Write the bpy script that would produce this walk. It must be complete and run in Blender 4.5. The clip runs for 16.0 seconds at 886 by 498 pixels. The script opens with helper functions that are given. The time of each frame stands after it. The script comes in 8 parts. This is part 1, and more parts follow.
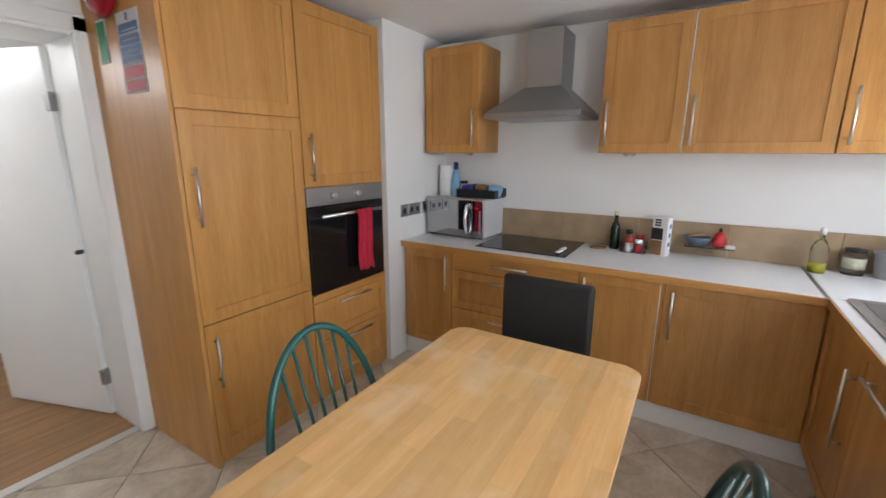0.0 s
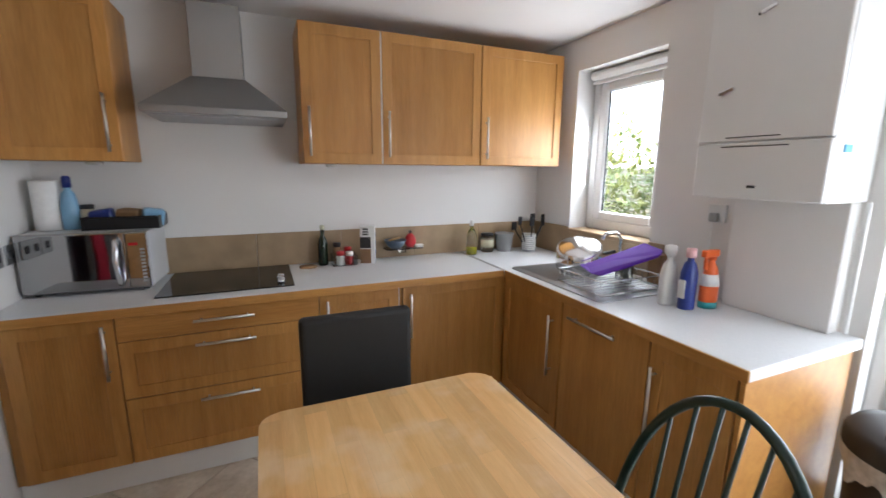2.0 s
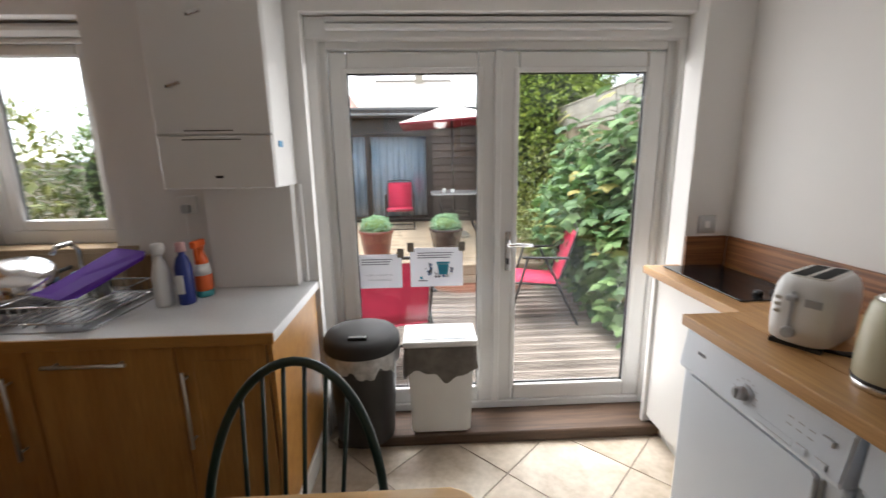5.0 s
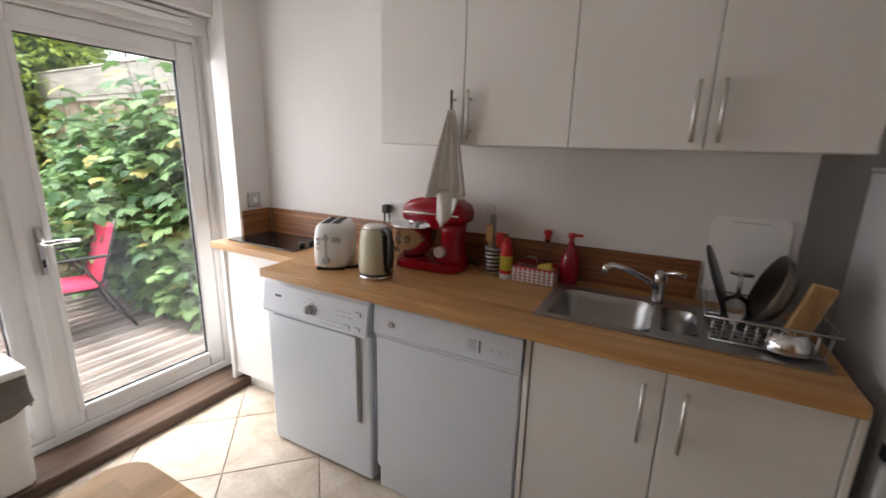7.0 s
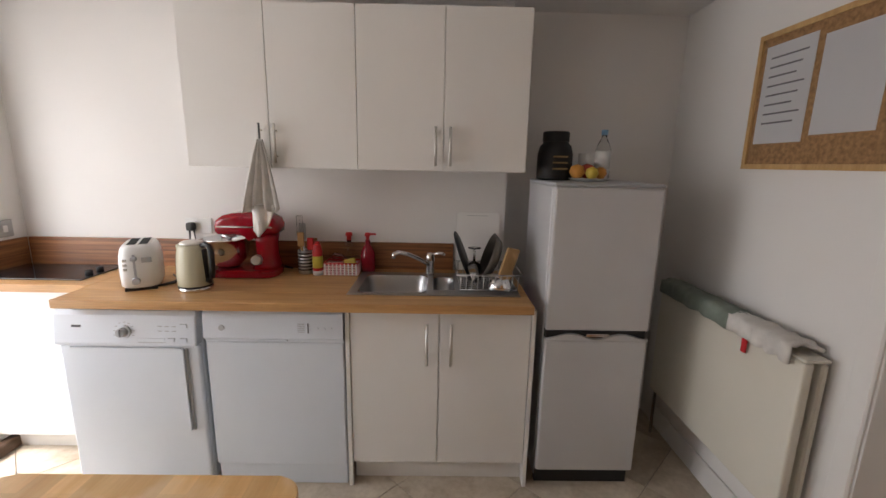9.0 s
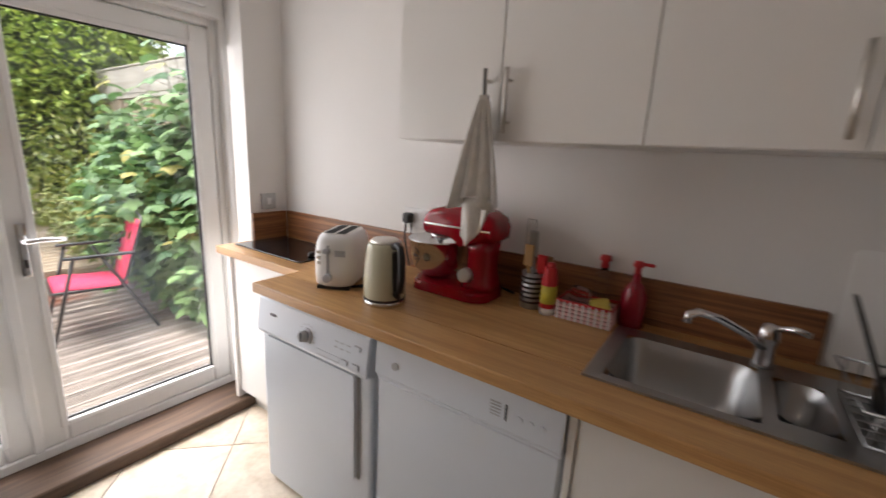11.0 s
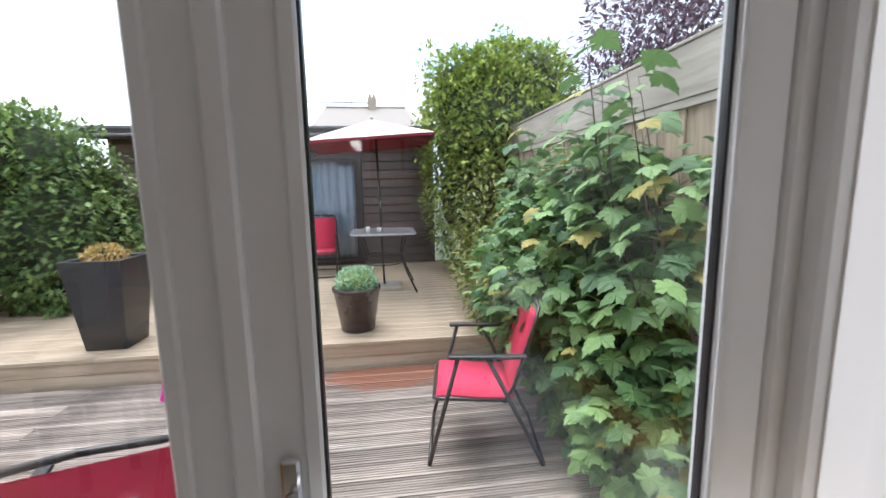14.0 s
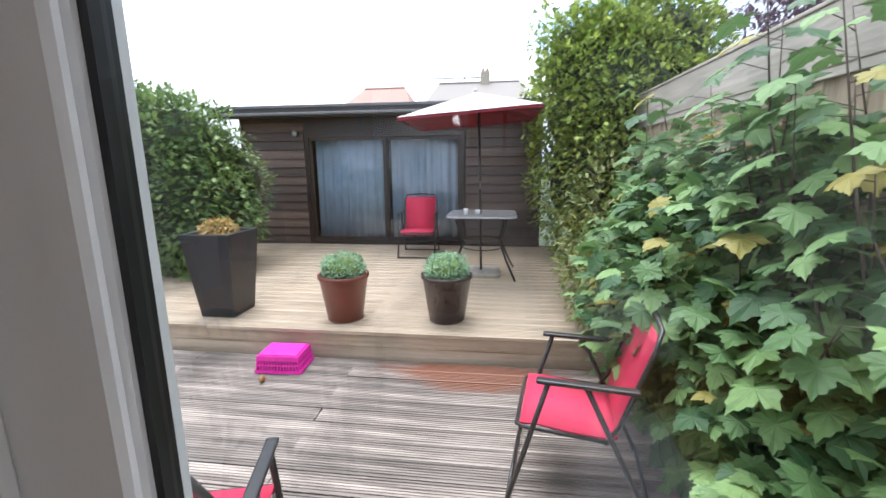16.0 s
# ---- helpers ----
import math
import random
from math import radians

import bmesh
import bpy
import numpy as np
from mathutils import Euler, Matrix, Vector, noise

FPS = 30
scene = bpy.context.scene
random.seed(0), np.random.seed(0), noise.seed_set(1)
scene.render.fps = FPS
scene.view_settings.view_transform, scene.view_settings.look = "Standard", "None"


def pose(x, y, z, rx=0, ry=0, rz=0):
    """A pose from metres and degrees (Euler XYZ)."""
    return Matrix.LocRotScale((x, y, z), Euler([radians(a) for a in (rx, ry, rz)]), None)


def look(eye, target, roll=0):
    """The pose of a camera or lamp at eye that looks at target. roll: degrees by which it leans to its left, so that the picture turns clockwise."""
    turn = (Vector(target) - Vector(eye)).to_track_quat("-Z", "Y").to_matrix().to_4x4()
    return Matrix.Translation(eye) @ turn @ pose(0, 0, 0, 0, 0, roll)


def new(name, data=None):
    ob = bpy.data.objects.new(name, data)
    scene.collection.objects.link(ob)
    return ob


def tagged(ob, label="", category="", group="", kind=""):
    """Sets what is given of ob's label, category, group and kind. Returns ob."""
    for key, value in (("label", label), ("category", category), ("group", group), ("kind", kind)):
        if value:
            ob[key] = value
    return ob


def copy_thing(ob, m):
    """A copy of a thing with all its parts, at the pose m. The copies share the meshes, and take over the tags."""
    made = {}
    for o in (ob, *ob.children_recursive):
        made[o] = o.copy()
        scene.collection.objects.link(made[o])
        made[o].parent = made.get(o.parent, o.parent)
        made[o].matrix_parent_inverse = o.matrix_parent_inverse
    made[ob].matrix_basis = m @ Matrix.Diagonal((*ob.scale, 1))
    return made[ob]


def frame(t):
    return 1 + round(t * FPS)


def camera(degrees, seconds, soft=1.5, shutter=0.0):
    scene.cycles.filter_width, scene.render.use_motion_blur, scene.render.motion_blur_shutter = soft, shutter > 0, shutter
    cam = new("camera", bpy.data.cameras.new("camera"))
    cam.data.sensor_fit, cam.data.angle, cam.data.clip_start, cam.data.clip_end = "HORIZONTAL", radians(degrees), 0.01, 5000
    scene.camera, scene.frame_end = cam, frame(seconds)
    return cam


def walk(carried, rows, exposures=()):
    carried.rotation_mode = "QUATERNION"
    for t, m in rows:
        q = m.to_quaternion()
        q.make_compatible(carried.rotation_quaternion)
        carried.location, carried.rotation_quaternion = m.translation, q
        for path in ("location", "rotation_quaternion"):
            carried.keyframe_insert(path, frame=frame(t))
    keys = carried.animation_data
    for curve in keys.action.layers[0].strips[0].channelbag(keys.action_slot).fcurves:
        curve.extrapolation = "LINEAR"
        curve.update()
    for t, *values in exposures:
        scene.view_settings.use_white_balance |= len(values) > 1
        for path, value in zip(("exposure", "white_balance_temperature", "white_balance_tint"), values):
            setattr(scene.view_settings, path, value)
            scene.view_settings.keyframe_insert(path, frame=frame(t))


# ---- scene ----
cam = camera(93.4, 16.0, 1.5, 0.3)
PATH = [
    (0, (0.749, 0.606, 1.483), (-0.271, 2.266, 1.032), 0.1),
    (0.5, (0.533, 0.69, 1.478), (-0.177, 2.52, 1.098), 0.5),
    (1, (0.346, 0.778, 1.495), (0.145, 2.736, 1.142), 0.9),
    (1.5, (0.129, 0.843, 1.48), (0.478, 2.778, 1.112), -0.1),
    (2, (-0.013, 0.872, 1.451), (0.764, 2.677, 1.079), 0.4),
    (2.5, (-0.112, 0.817, 1.448), (0.953, 2.464, 1.055), 0.1),
    (3, (-0.209, 0.818, 1.459), (1.127, 2.252, 1.06), 0.2),
    (5.5, (-0.099, 1.07, 1.452), (1.752, 0.451, 1.017), -0.4),
    (6, (-0.183, 1.1, 1.449), (1.398, -0.037, 0.994), 0.7),
    (6.5, (-0.28, 1.184, 1.441), (0.971, -0.297, 0.949), 1.7),
    (7, (-0.318, 1.318, 1.449), (0.594, -0.401, 0.983), 1.5),
    (7.5, (-0.311, 1.457, 1.463), (0.269, -0.407, 1.029), 0.8),
    (8, (-0.348, 1.56, 1.499), (-0.034, -0.374, 1.098), 0.5),
    (8.2, (-0.353, 1.634, 1.509), (-0.134, -0.313, 1.108), 0.6),
    (9.25, (-0.37, 1.8, 1.49), (-0.42, -0.16, 1.09), 1.2),
    (10.5, (-0.338, 1.175, 1.447), (0.292, -0.682, 1.054), 3.4),
    (11, (-0.2, 0.973, 1.424), (0.895, -0.64, 0.977), 2.9),
    (11.5, (0.026, 0.809, 1.444), (1.475, -0.495, 0.998), 1.7),
    (12, (0.281, 0.66, 1.456), (2.035, -0.205, 1.04), 1.2),
    (12.5, (0.564, 0.604, 1.461), (2.456, 0.067, 1.099), -0.3),
    (13, (0.888, 0.582, 1.474), (2.805, 0.13, 1.126), -1.5),
    (13.5, (1.19, 0.49, 1.482), (3.138, 0.162, 1.166), -1.3),
    (14, (1.447, 0.443, 1.466), (3.409, 0.187, 1.175), -1.0),
    (14.5, (1.669, 0.42, 1.47), (3.631, 0.137, 1.208), -1.4),
    (15, (1.756, 0.383, 1.485), (3.728, 0.241, 1.183), -1.4),
    (15.5, (1.814, 0.349, 1.48), (3.785, 0.432, 1.148), -0.1),
    (16, (1.835, 0.333, 1.488), (3.78, 0.586, 1.099), -0.5),
]
EXPOSURE = [(0.0, 4.3, 5700, 9), (0.5, 4.35, 5250, 8), (1.0, 4.45, 5100, 7), (1.5, 4.45, 5300, 7), (2.0, 4.12, 5650, 9), (2.5, 4.0, 6000, 10), (3.0, 3.8, 6200, 10), (5.5, 2.85, 6250, 12),
            (7.0, 3.25, 6250, 14), (7.5, 3.4, 6250, 14), (8.0, 3.65, 6300, 14), (10.5, 3.5, 6350, 15), (11.5, 2.85, 6350, 15), (12.0, 2.72, 6250, 14), (12.5, 2.45, 6150, 13), (14.0, 2.4, 5900, 13), (16.0, 2.4, 5800, 13)]
walk(cam, [(t, look(eye, target, roll)) for t, eye, target, roll in PATH], EXPOSURE)

# ---- daylight: bright, broken cloud ----
world = bpy.data.worlds.new("daylight")
scene.world = world
world.use_nodes = True
wn, wl = world.node_tree.nodes, world.node_tree.links
wn.clear()
w_out = wn.new("ShaderNodeOutputWorld")
w_bg = wn.new("ShaderNodeBackground")
w_sky = wn.new("ShaderNodeTexSky")
w_sky.sky_type, w_sky.sun_disc = "NISHITA", False
w_sky.sun_elevation, w_sky.sun_rotation = radians(72), radians(61)
w_co = wn.new("ShaderNodeTexCoord")
w_map = wn.new("ShaderNodeMapping")
w_map.inputs["Rotation"].default_value = (0, 0, radians(60))
w_map.inputs["Scale"].default_value = (1.0, 1.0, 2.6)
w_noise = wn.new("ShaderNodeTexNoise")
w_noise.inputs["Scale"].default_value, w_noise.inputs["Detail"].default_value = 2.2, 7
w_ramp = wn.new("ShaderNodeValToRGB")
w_ramp.color_ramp.elements[0].position, w_ramp.color_ramp.elements[1].position = 0.30, 0.40
w_noise2 = wn.new("ShaderNodeTexNoise")
w_noise2.inputs["Scale"].default_value, w_noise2.inputs["Detail"].default_value = 1.5, 5
w_ramp2 = wn.new("ShaderNodeValToRGB")
w_ramp2.color_ramp.elements[0].position, w_ramp2.color_ramp.elements[1].position = 0.44, 0.68
w_ramp2.color_ramp.elements[0].color = (1.6, 1.74, 1.92, 1)
w_ramp2.color_ramp.elements[1].color = (4.2, 4.2, 4.1, 1)
w_mix = wn.new("ShaderNodeMix")
w_mix.data_type = "RGBA"
wl.new(w_co.outputs["Generated"], w_map.inputs["Vector"])
wl.new(w_map.outputs["Vector"], w_noise.inputs["Vector"])
wl.new(w_map.outputs["Vector"], w_noise2.inputs["Vector"])
wl.new(w_noise.outputs["Fac"], w_ramp.inputs["Fac"])
wl.new(w_noise2.outputs["Fac"], w_ramp2.inputs["Fac"])
wl.new(w_ramp.outputs["Color"], w_mix.inputs["Factor"])
wl.new(w_sky.outputs["Color"], w_mix.inputs["A"])
wl.new(w_ramp2.outputs["Color"], w_mix.inputs["B"])
wl.new(w_mix.outputs["Result"], w_bg.inputs["Color"])
wl.new(w_bg.outputs["Background"], w_out.inputs["Surface"])
w_bg.inputs["Strength"].default_value = 0.15

sun_data = bpy.data.lights.new("sun", "SUN")
sun_data.energy, sun_data.angle, sun_data.color = 1.05, radians(40), (1.0, 0.97, 0.93)
sun = new("sun", sun_data)
sun.matrix_world = look((2.2, 1.2, 8), (0, 0, 0))

# the sky's light in the openings of the garden doors and the window
for name, watts, at_x, at_y, at_z, wide, tall in (("door_daylight", 2.25, 1.985, 0.65, 1.06, 1.66, 1.80), ("window_daylight", 0.62, 2.03, 2.83, 1.55, 0.38, 0.72)):
    opening = bpy.data.lights.new(name, "AREA")
    opening.shape, opening.size, opening.size_y = "RECTANGLE", tall, wide
    opening.energy, opening.color = watts, (1.0, 0.975, 0.93)
    new(name, opening).matrix_world = look((at_x, at_y, at_z), (at_x - 1, at_y, at_z))

# the hall's ceiling lamp
hall_bulb = bpy.data.lights.new("hall_bulb", "POINT")
hall_bulb.energy, hall_bulb.shadow_soft_size, hall_bulb.color = 1.1, 0.12, (1.0, 0.93, 0.84)
new("hall_bulb", hall_bulb).location = (-2.75, 0.75, 2.06)
# ---- building tools ----
MW = {}


def box(bm, x0, x1, y0, y1, z0, z1, bev=0.0, seg=1):
    """A box added to bm, its edges rounded by bev."""
    vs = [bm.verts.new((x, y, z)) for x in (x0, x1) for y in (y0, y1) for z in (z0, z1)]
    fs = [bm.faces.new([vs[i] for i in q]) for q in ((0, 1, 3, 2), (4, 6, 7, 5), (0, 4, 5, 1), (2, 3, 7, 6), (0, 2, 6, 4), (1, 5, 7, 3))]
    if bev > 0:
        bev = min(bev, 0.45 * min(abs(x1 - x0), abs(y1 - y0), abs(z1 - z0)))
        es = list({e for f in fs for e in f.edges})
        bmesh.ops.bevel(bm, geom=es, offset=bev, segments=seg, profile=0.5, affect="EDGES")
    return vs


def cyl(bm, p0, p1, r0, r1=None, seg=14, cap=True):
    """A cylinder or cone from p0 to p1."""
    r1 = r0 if r1 is None else r1
    p0, p1 = Vector(p0), Vector(p1)
    q = (p1 - p0).to_track_quat("Z", "Y")
    rings = []
    for p, r in ((p0, r0), (p1, r1)):
        rings.append([bm.verts.new(p + q @ Vector((r * math.cos(2 * math.pi * i / seg), r * math.sin(2 * math.pi * i / seg), 0))) for i in range(seg)])
    for i in range(seg):
        f = bm.faces.new((rings[0][i], rings[0][(i + 1) % seg], rings[1][(i + 1) % seg], rings[1][i]))
        f.smooth = True
    if cap:
        bm.faces.new(rings[0][::-1])
        bm.faces.new(rings[1])


def lathe(bm, profile, cx=0.0, cy=0.0, seg=24, sx=1.0, sy=1.0, closed=True):
    """Turns a profile of (radius, z) round the upright through cx, cy."""
    rings = []
    for r, z in profile:
        if r < 1e-5:
            rings.append([bm.verts.new((cx, cy, z))])
        else:
            rings.append([bm.verts.new((cx + sx * r * math.cos(2 * math.pi * i / seg), cy + sy * r * math.sin(2 * math.pi * i / seg), z)) for i in range(seg)])
    for a, b in zip(rings, rings[1:]):
        for i in range(seg):
            j = (i + 1) % seg
            if len(a) == 1 and len(b) == 1:
                continue
            if len(a) == 1:
                f = bm.faces.new((a[0], b[j], b[i]))
            elif len(b) == 1:
                f = bm.faces.new((a[i], a[j], b[0]))
            else:
                f = bm.faces.new((a[i], a[j], b[j], b[i]))
            f.smooth = True
    if closed:
        if len(rings[0]) > 1:
            bm.faces.new(rings[0][::-1])
        if len(rings[-1]) > 1:
            bm.faces.new(rings[-1])


def tube(bm, pts, r, seg=8, close=False):
    """A round bar through the points."""
    pts = [Vector(p) for p in pts]
    n, rings = len(pts), []
    up = Vector((0.13, 0.21, 1)).normalized()
    for k, p in enumerate(pts):
        if close:
            d = pts[(k + 1) % n] - pts[k - 1]
        else:
            d = pts[min(k + 1, n - 1)] - pts[max(k - 1, 0)]
        d.normalize()
        a = d.cross(up if abs(d.dot(up)) < 0.95 else Vector((1, 0, 0))).normalized()
        b = d.cross(a)
        rings.append([bm.verts.new(p + r * (a * math.cos(2 * math.pi * i / seg) + b * math.sin(2 * math.pi * i / seg))) for i in range(seg)])
    pairs = list(zip(rings, rings[1:])) + ([(rings[-1], rings[0])] if close else [])
    for a, b in pairs:
        for i in range(seg):
            f = bm.faces.new((a[i], a[(i + 1) % seg], b[(i + 1) % seg], b[i]))
            f.smooth = True
    if not close:
        bm.faces.new(rings[0][::-1])
        bm.faces.new(rings[-1])


def prism(bm, outline, d, axis="z", at=0.0):
    """An outline of (u, v) pushed out by d along an axis, from at: x takes (y, z), y takes (x, z), z takes (x, y)."""
    def put(u, v, w):
        return {"x": (w, u, v), "y": (u, w, v), "z": (u, v, w)}[axis]
    a = [bm.verts.new(put(u, v, at)) for u, v in outline]
    b = [bm.verts.new(put(u, v, at + d)) for u, v in outline]
    n = len(outline)
    bm.faces.new(a[::-1])
    bm.faces.new(b)
    for i in range(n):
        bm.faces.new((a[i], a[(i + 1) % n], b[(i + 1) % n], b[i]))


def round_rect(x0, x1, y0, y1, r, n=6):
    pts = []
    for cx, cy, a0 in ((x1 - r, y1 - r, 0), (x0 + r, y1 - r, 90), (x0 + r, y0 + r, 180), (x1 - r, y0 + r, 270)):
        for i in range(n + 1):
            a = radians(a0 + 90 * i / n)
            pts.append((cx + r * math.cos(a), cy + r * math.sin(a)))
    return pts


def mesh_of(name, bm, material):
    bmesh.ops.recalc_face_normals(bm, faces=bm.faces)
    me = bpy.data.meshes.new(name)
    bm.to_mesh(me)
    bm.free()
    me.materials.append(material)
    return me


def thing(name, x, y, z, label, category, group="", rz=0.0):
    """An empty at a thing's base."""
    ob = new(name)
    ob.empty_display_size = 0.05
    m = pose(x, y, z, 0, 0, rz)
    ob.matrix_basis = m
    MW[ob] = m
    return tagged(ob, label, category, group)


def part(name, bm, material, parent, label="", world=False):
    """Links bm as one mesh under a thing or part; world: bm is in the room's own metres."""
    if world:
        bm.transform(MW[parent].inverted())
    ob = new(name, mesh_of(name, bm, material))
    ob.parent = parent
    MW[ob] = MW[parent]
    return tagged(ob, label)


def solid(name, bm, material, label="", category="", group="", kind=""):
    """Links bm as a top-level thing with no parts, its origin at its base."""
    lo = Vector((min(v.co.x for v in bm.verts), min(v.co.y for v in bm.verts), min(v.co.z for v in bm.verts)))
    hi = Vector((max(v.co.x for v in bm.verts), max(v.co.y for v in bm.verts), lo.z))
    base = (lo + hi) / 2
    base.z = lo.z
    bm.transform(Matrix.Translation(-base))
    ob = new(name, mesh_of(name, bm, material))
    ob.matrix_basis = Matrix.Translation(base)
    MW[ob] = Matrix.Translation(base)
    return tagged(ob, label, category, group, kind)


def boxes(*rows, bev=0.0):
    bm = bmesh.new()
    for r in rows:
        box(bm, *r, bev=bev)
    return bm


def B(x0, x1, y0, y1, z0, z1, bev=0.0, seg=1):
    bm = bmesh.new()
    box(bm, x0, x1, y0, y1, z0, z1, bev, seg)
    return bm


def T(pts, r, seg=8):
    bm = bmesh.new()
    tube(bm, pts, r, seg)
    return bm


def moved(bm, m):
    bm.transform(m)
    return bm


def L(profile, cx=0.0, cy=0.0, seg=24, sx=1.0, sy=1.0):
    bm = bmesh.new()
    lathe(bm, profile, cx, cy, seg, sx, sy)
    return bm


# ---- materials ----
def shader(name, base=(0.8, 0.8, 0.8), rough=0.5, metal=0.0):
    m = bpy.data.materials.new(name)
    m.use_nodes = True
    nt = m.node_tree
    b = nt.nodes["Principled BSDF"]
    b.inputs["Base Color"].default_value = (*base, 1)
    b.inputs["Roughness"].default_value = rough
    b.inputs["Metallic"].default_value = metal
    return m, nt, b


def tex(nt, kind, scale, detail=4.0, stretch=(1, 1, 1), coords="Object"):
    co, mp = nt.nodes.new("ShaderNodeTexCoord"), nt.nodes.new("ShaderNodeMapping")
    mp.inputs["Scale"].default_value = stretch
    n = nt.nodes.new(kind)
    n.inputs["Scale"].default_value = scale
    if "Detail" in n.inputs:
        n.inputs["Detail"].default_value = detail
    nt.links.new(co.outputs[coords], mp.inputs["Vector"])
    nt.links.new(mp.outputs["Vector"], n.inputs["Vector"])
    return n


def ramp(nt, src, c0, c1, p0=0.3, p1=0.7):
    r = nt.nodes.new("ShaderNodeValToRGB")
    r.color_ramp.elements[0].position, r.color_ramp.elements[1].position = p0, p1
    r.color_ramp.elements[0].color, r.color_ramp.elements[1].color = (*c0, 1), (*c1, 1)
    nt.links.new(src, r.inputs["Fac"])
    return r.outputs["Color"]


def mixc(nt, fac, a, b, mode="MIX"):
    m = nt.nodes.new("ShaderNodeMix")
    m.data_type, m.blend_type = "RGBA", mode
    for sock, val in (("Factor", fac), ("A", a), ("B", b)):
        if isinstance(val, (int, float)):
            m.inputs[sock].default_value = val
        elif isinstance(val, tuple):
            m.inputs[sock].default_value = (*val, 1)
        else:
            nt.links.new(val, m.inputs[sock])
    return m.outputs["Result"]


def bump(nt, b, src, strength=0.1, dist=0.002):
    n = nt.nodes.new("ShaderNodeBump")
    n.inputs["Strength"].default_value, n.inputs["Distance"].default_value = strength, dist
    nt.links.new(src, n.inputs["Height"])
    nt.links.new(n.outputs["Normal"], b.inputs["Normal"])


def vary_rough(nt, b, src, lo, hi):
    if lo < 0.28 < hi or lo < 0.268 < hi:      # all satin or all gloss
        lo, hi = (0.28, hi + 0.02) if (lo + hi) / 2 >= 0.24 else (lo, 0.265)
    m = nt.nodes.new("ShaderNodeMapRange")
    m.inputs["To Min"].default_value, m.inputs["To Max"].default_value = lo, hi
    nt.links.new(src, m.inputs["Value"])
    nt.links.new(m.outputs["Result"], b.inputs["Roughness"])


def paint(name, col, rough=0.5, var=0.06, scale=3.0, relief=0.08, fine=140.0):
    """Plain paint, plastic or plaster: slight blotches and a fine relief."""
    m, nt, b = shader(name, col, rough)
    n = tex(nt, "ShaderNodeTexNoise", scale, 5)
    lo, hi = tuple(c * (1 - var) for c in col), tuple(min(1, c * (1 + var)) for c in col)
    nt.links.new(ramp(nt, n.outputs["Fac"], lo, hi), b.inputs["Base Color"])
    vary_rough(nt, b, n.outputs["Fac"], max(0.03, rough - 0.08), rough + 0.08)
    if relief > 0:
        f = tex(nt, "ShaderNodeTexNoise", fine, 3)
        bump(nt, b, f.outputs["Fac"], relief, 0.001)
    return m


def timber(name, dark, light, grain=(1, 1, 14), scale=6.0, rough=0.42, blotch=0.25, each=0.12):
    """Wood whose fibres run along the axis that grain stretches least; each: how much boards differ."""
    m, nt, b = shader(name, light, rough)
    big = tex(nt, "ShaderNodeTexNoise", scale, 6, grain)
    big.inputs["Distortion"].default_value = 0.6
    fine = tex(nt, "ShaderNodeTexNoise", scale * 9, 4, grain)
    c = ramp(nt, big.outputs["Fac"], dark, light, 0.28, 0.72)
    c2 = ramp(nt, fine.outputs["Fac"], (0.72, 0.70, 0.68), (1.08, 1.08, 1.08), 0.3, 0.7)
    c = mixc(nt, 0.55, c, c2, "MULTIPLY")
    spots = tex(nt, "ShaderNodeTexNoise", 1.7, 3)
    c3 = ramp(nt, spots.outputs["Fac"], (1 - blotch,) * 3, (1.05, 1.05, 1.05), 0.3, 0.65)
    c = mixc(nt, 0.7, c, c3, "MULTIPLY")
    if each > 0:
        info = nt.nodes.new("ShaderNodeObjectInfo")
        c4 = ramp(nt, info.outputs["Random"], (1 - each,) * 3, (1 + each,) * 3, 0, 1)
        c = mixc(nt, 1.0, c, c4, "MULTIPLY")
    nt.links.new(c, b.inputs["Base Color"])
    vary_rough(nt, b, fine.outputs["Fac"], rough - 0.08, rough + 0.12)
    bump(nt, b, fine.outputs["Fac"], 0.12, 0.001)
    return m


def steel(name, col=(0.62, 0.62, 0.61), rough=0.3, brushed=(1, 1, 30)):
    m, nt, b = shader(name, col, rough, 1.0)
    n = tex(nt, "ShaderNodeTexNoise", 40, 3, brushed)
    vary_rough(nt, b, n.outputs["Fac"], rough - 0.07, rough + 0.13)
    bump(nt, b, n.outputs["Fac"], 0.03, 0.0005)
    return m


def clear(name, tint=(1, 1, 1), rough=0.0, ior=1.45):
    m, nt, b = shader(name, tint, rough)
    b.inputs["Transmission Weight"].default_value = 1.0
    b.inputs["IOR"].default_value = ior
    return m


M_wall = paint("white_wall_paint", (0.78, 0.765, 0.745), 0.65, 0.03, 1.3, 0.10, 90)
M_ceil = paint("ceiling_paint", (0.80, 0.79, 0.775), 0.8, 0.03, 1.5, 0.12, 60)
M_gloss = paint("white_gloss_paint", (0.80, 0.79, 0.77), 0.28, 0.03, 2.0, 0.03)
M_upvc = paint("white_upvc", (0.80, 0.80, 0.79), 0.3, 0.03, 3.0, 0.02)
M_white = paint("white_cabinet_foil", (0.80, 0.785, 0.755), 0.3, 0.02, 2.0, 0.01)
M_applw = paint("white_appliance_enamel", (0.65, 0.695, 0.755), 0.25, 0.02, 3.0, 0.02)
M_applg = paint("pale_grey_plastic", (0.40, 0.41, 0.43), 0.35, 0.04, 4.0, 0.02)
M_oak = timber("oak_veneer", (0.45, 0.208, 0.046), (0.57, 0.292, 0.077), (7, 7, 0.5), 3.0, 0.38, 0.15, 0.07)
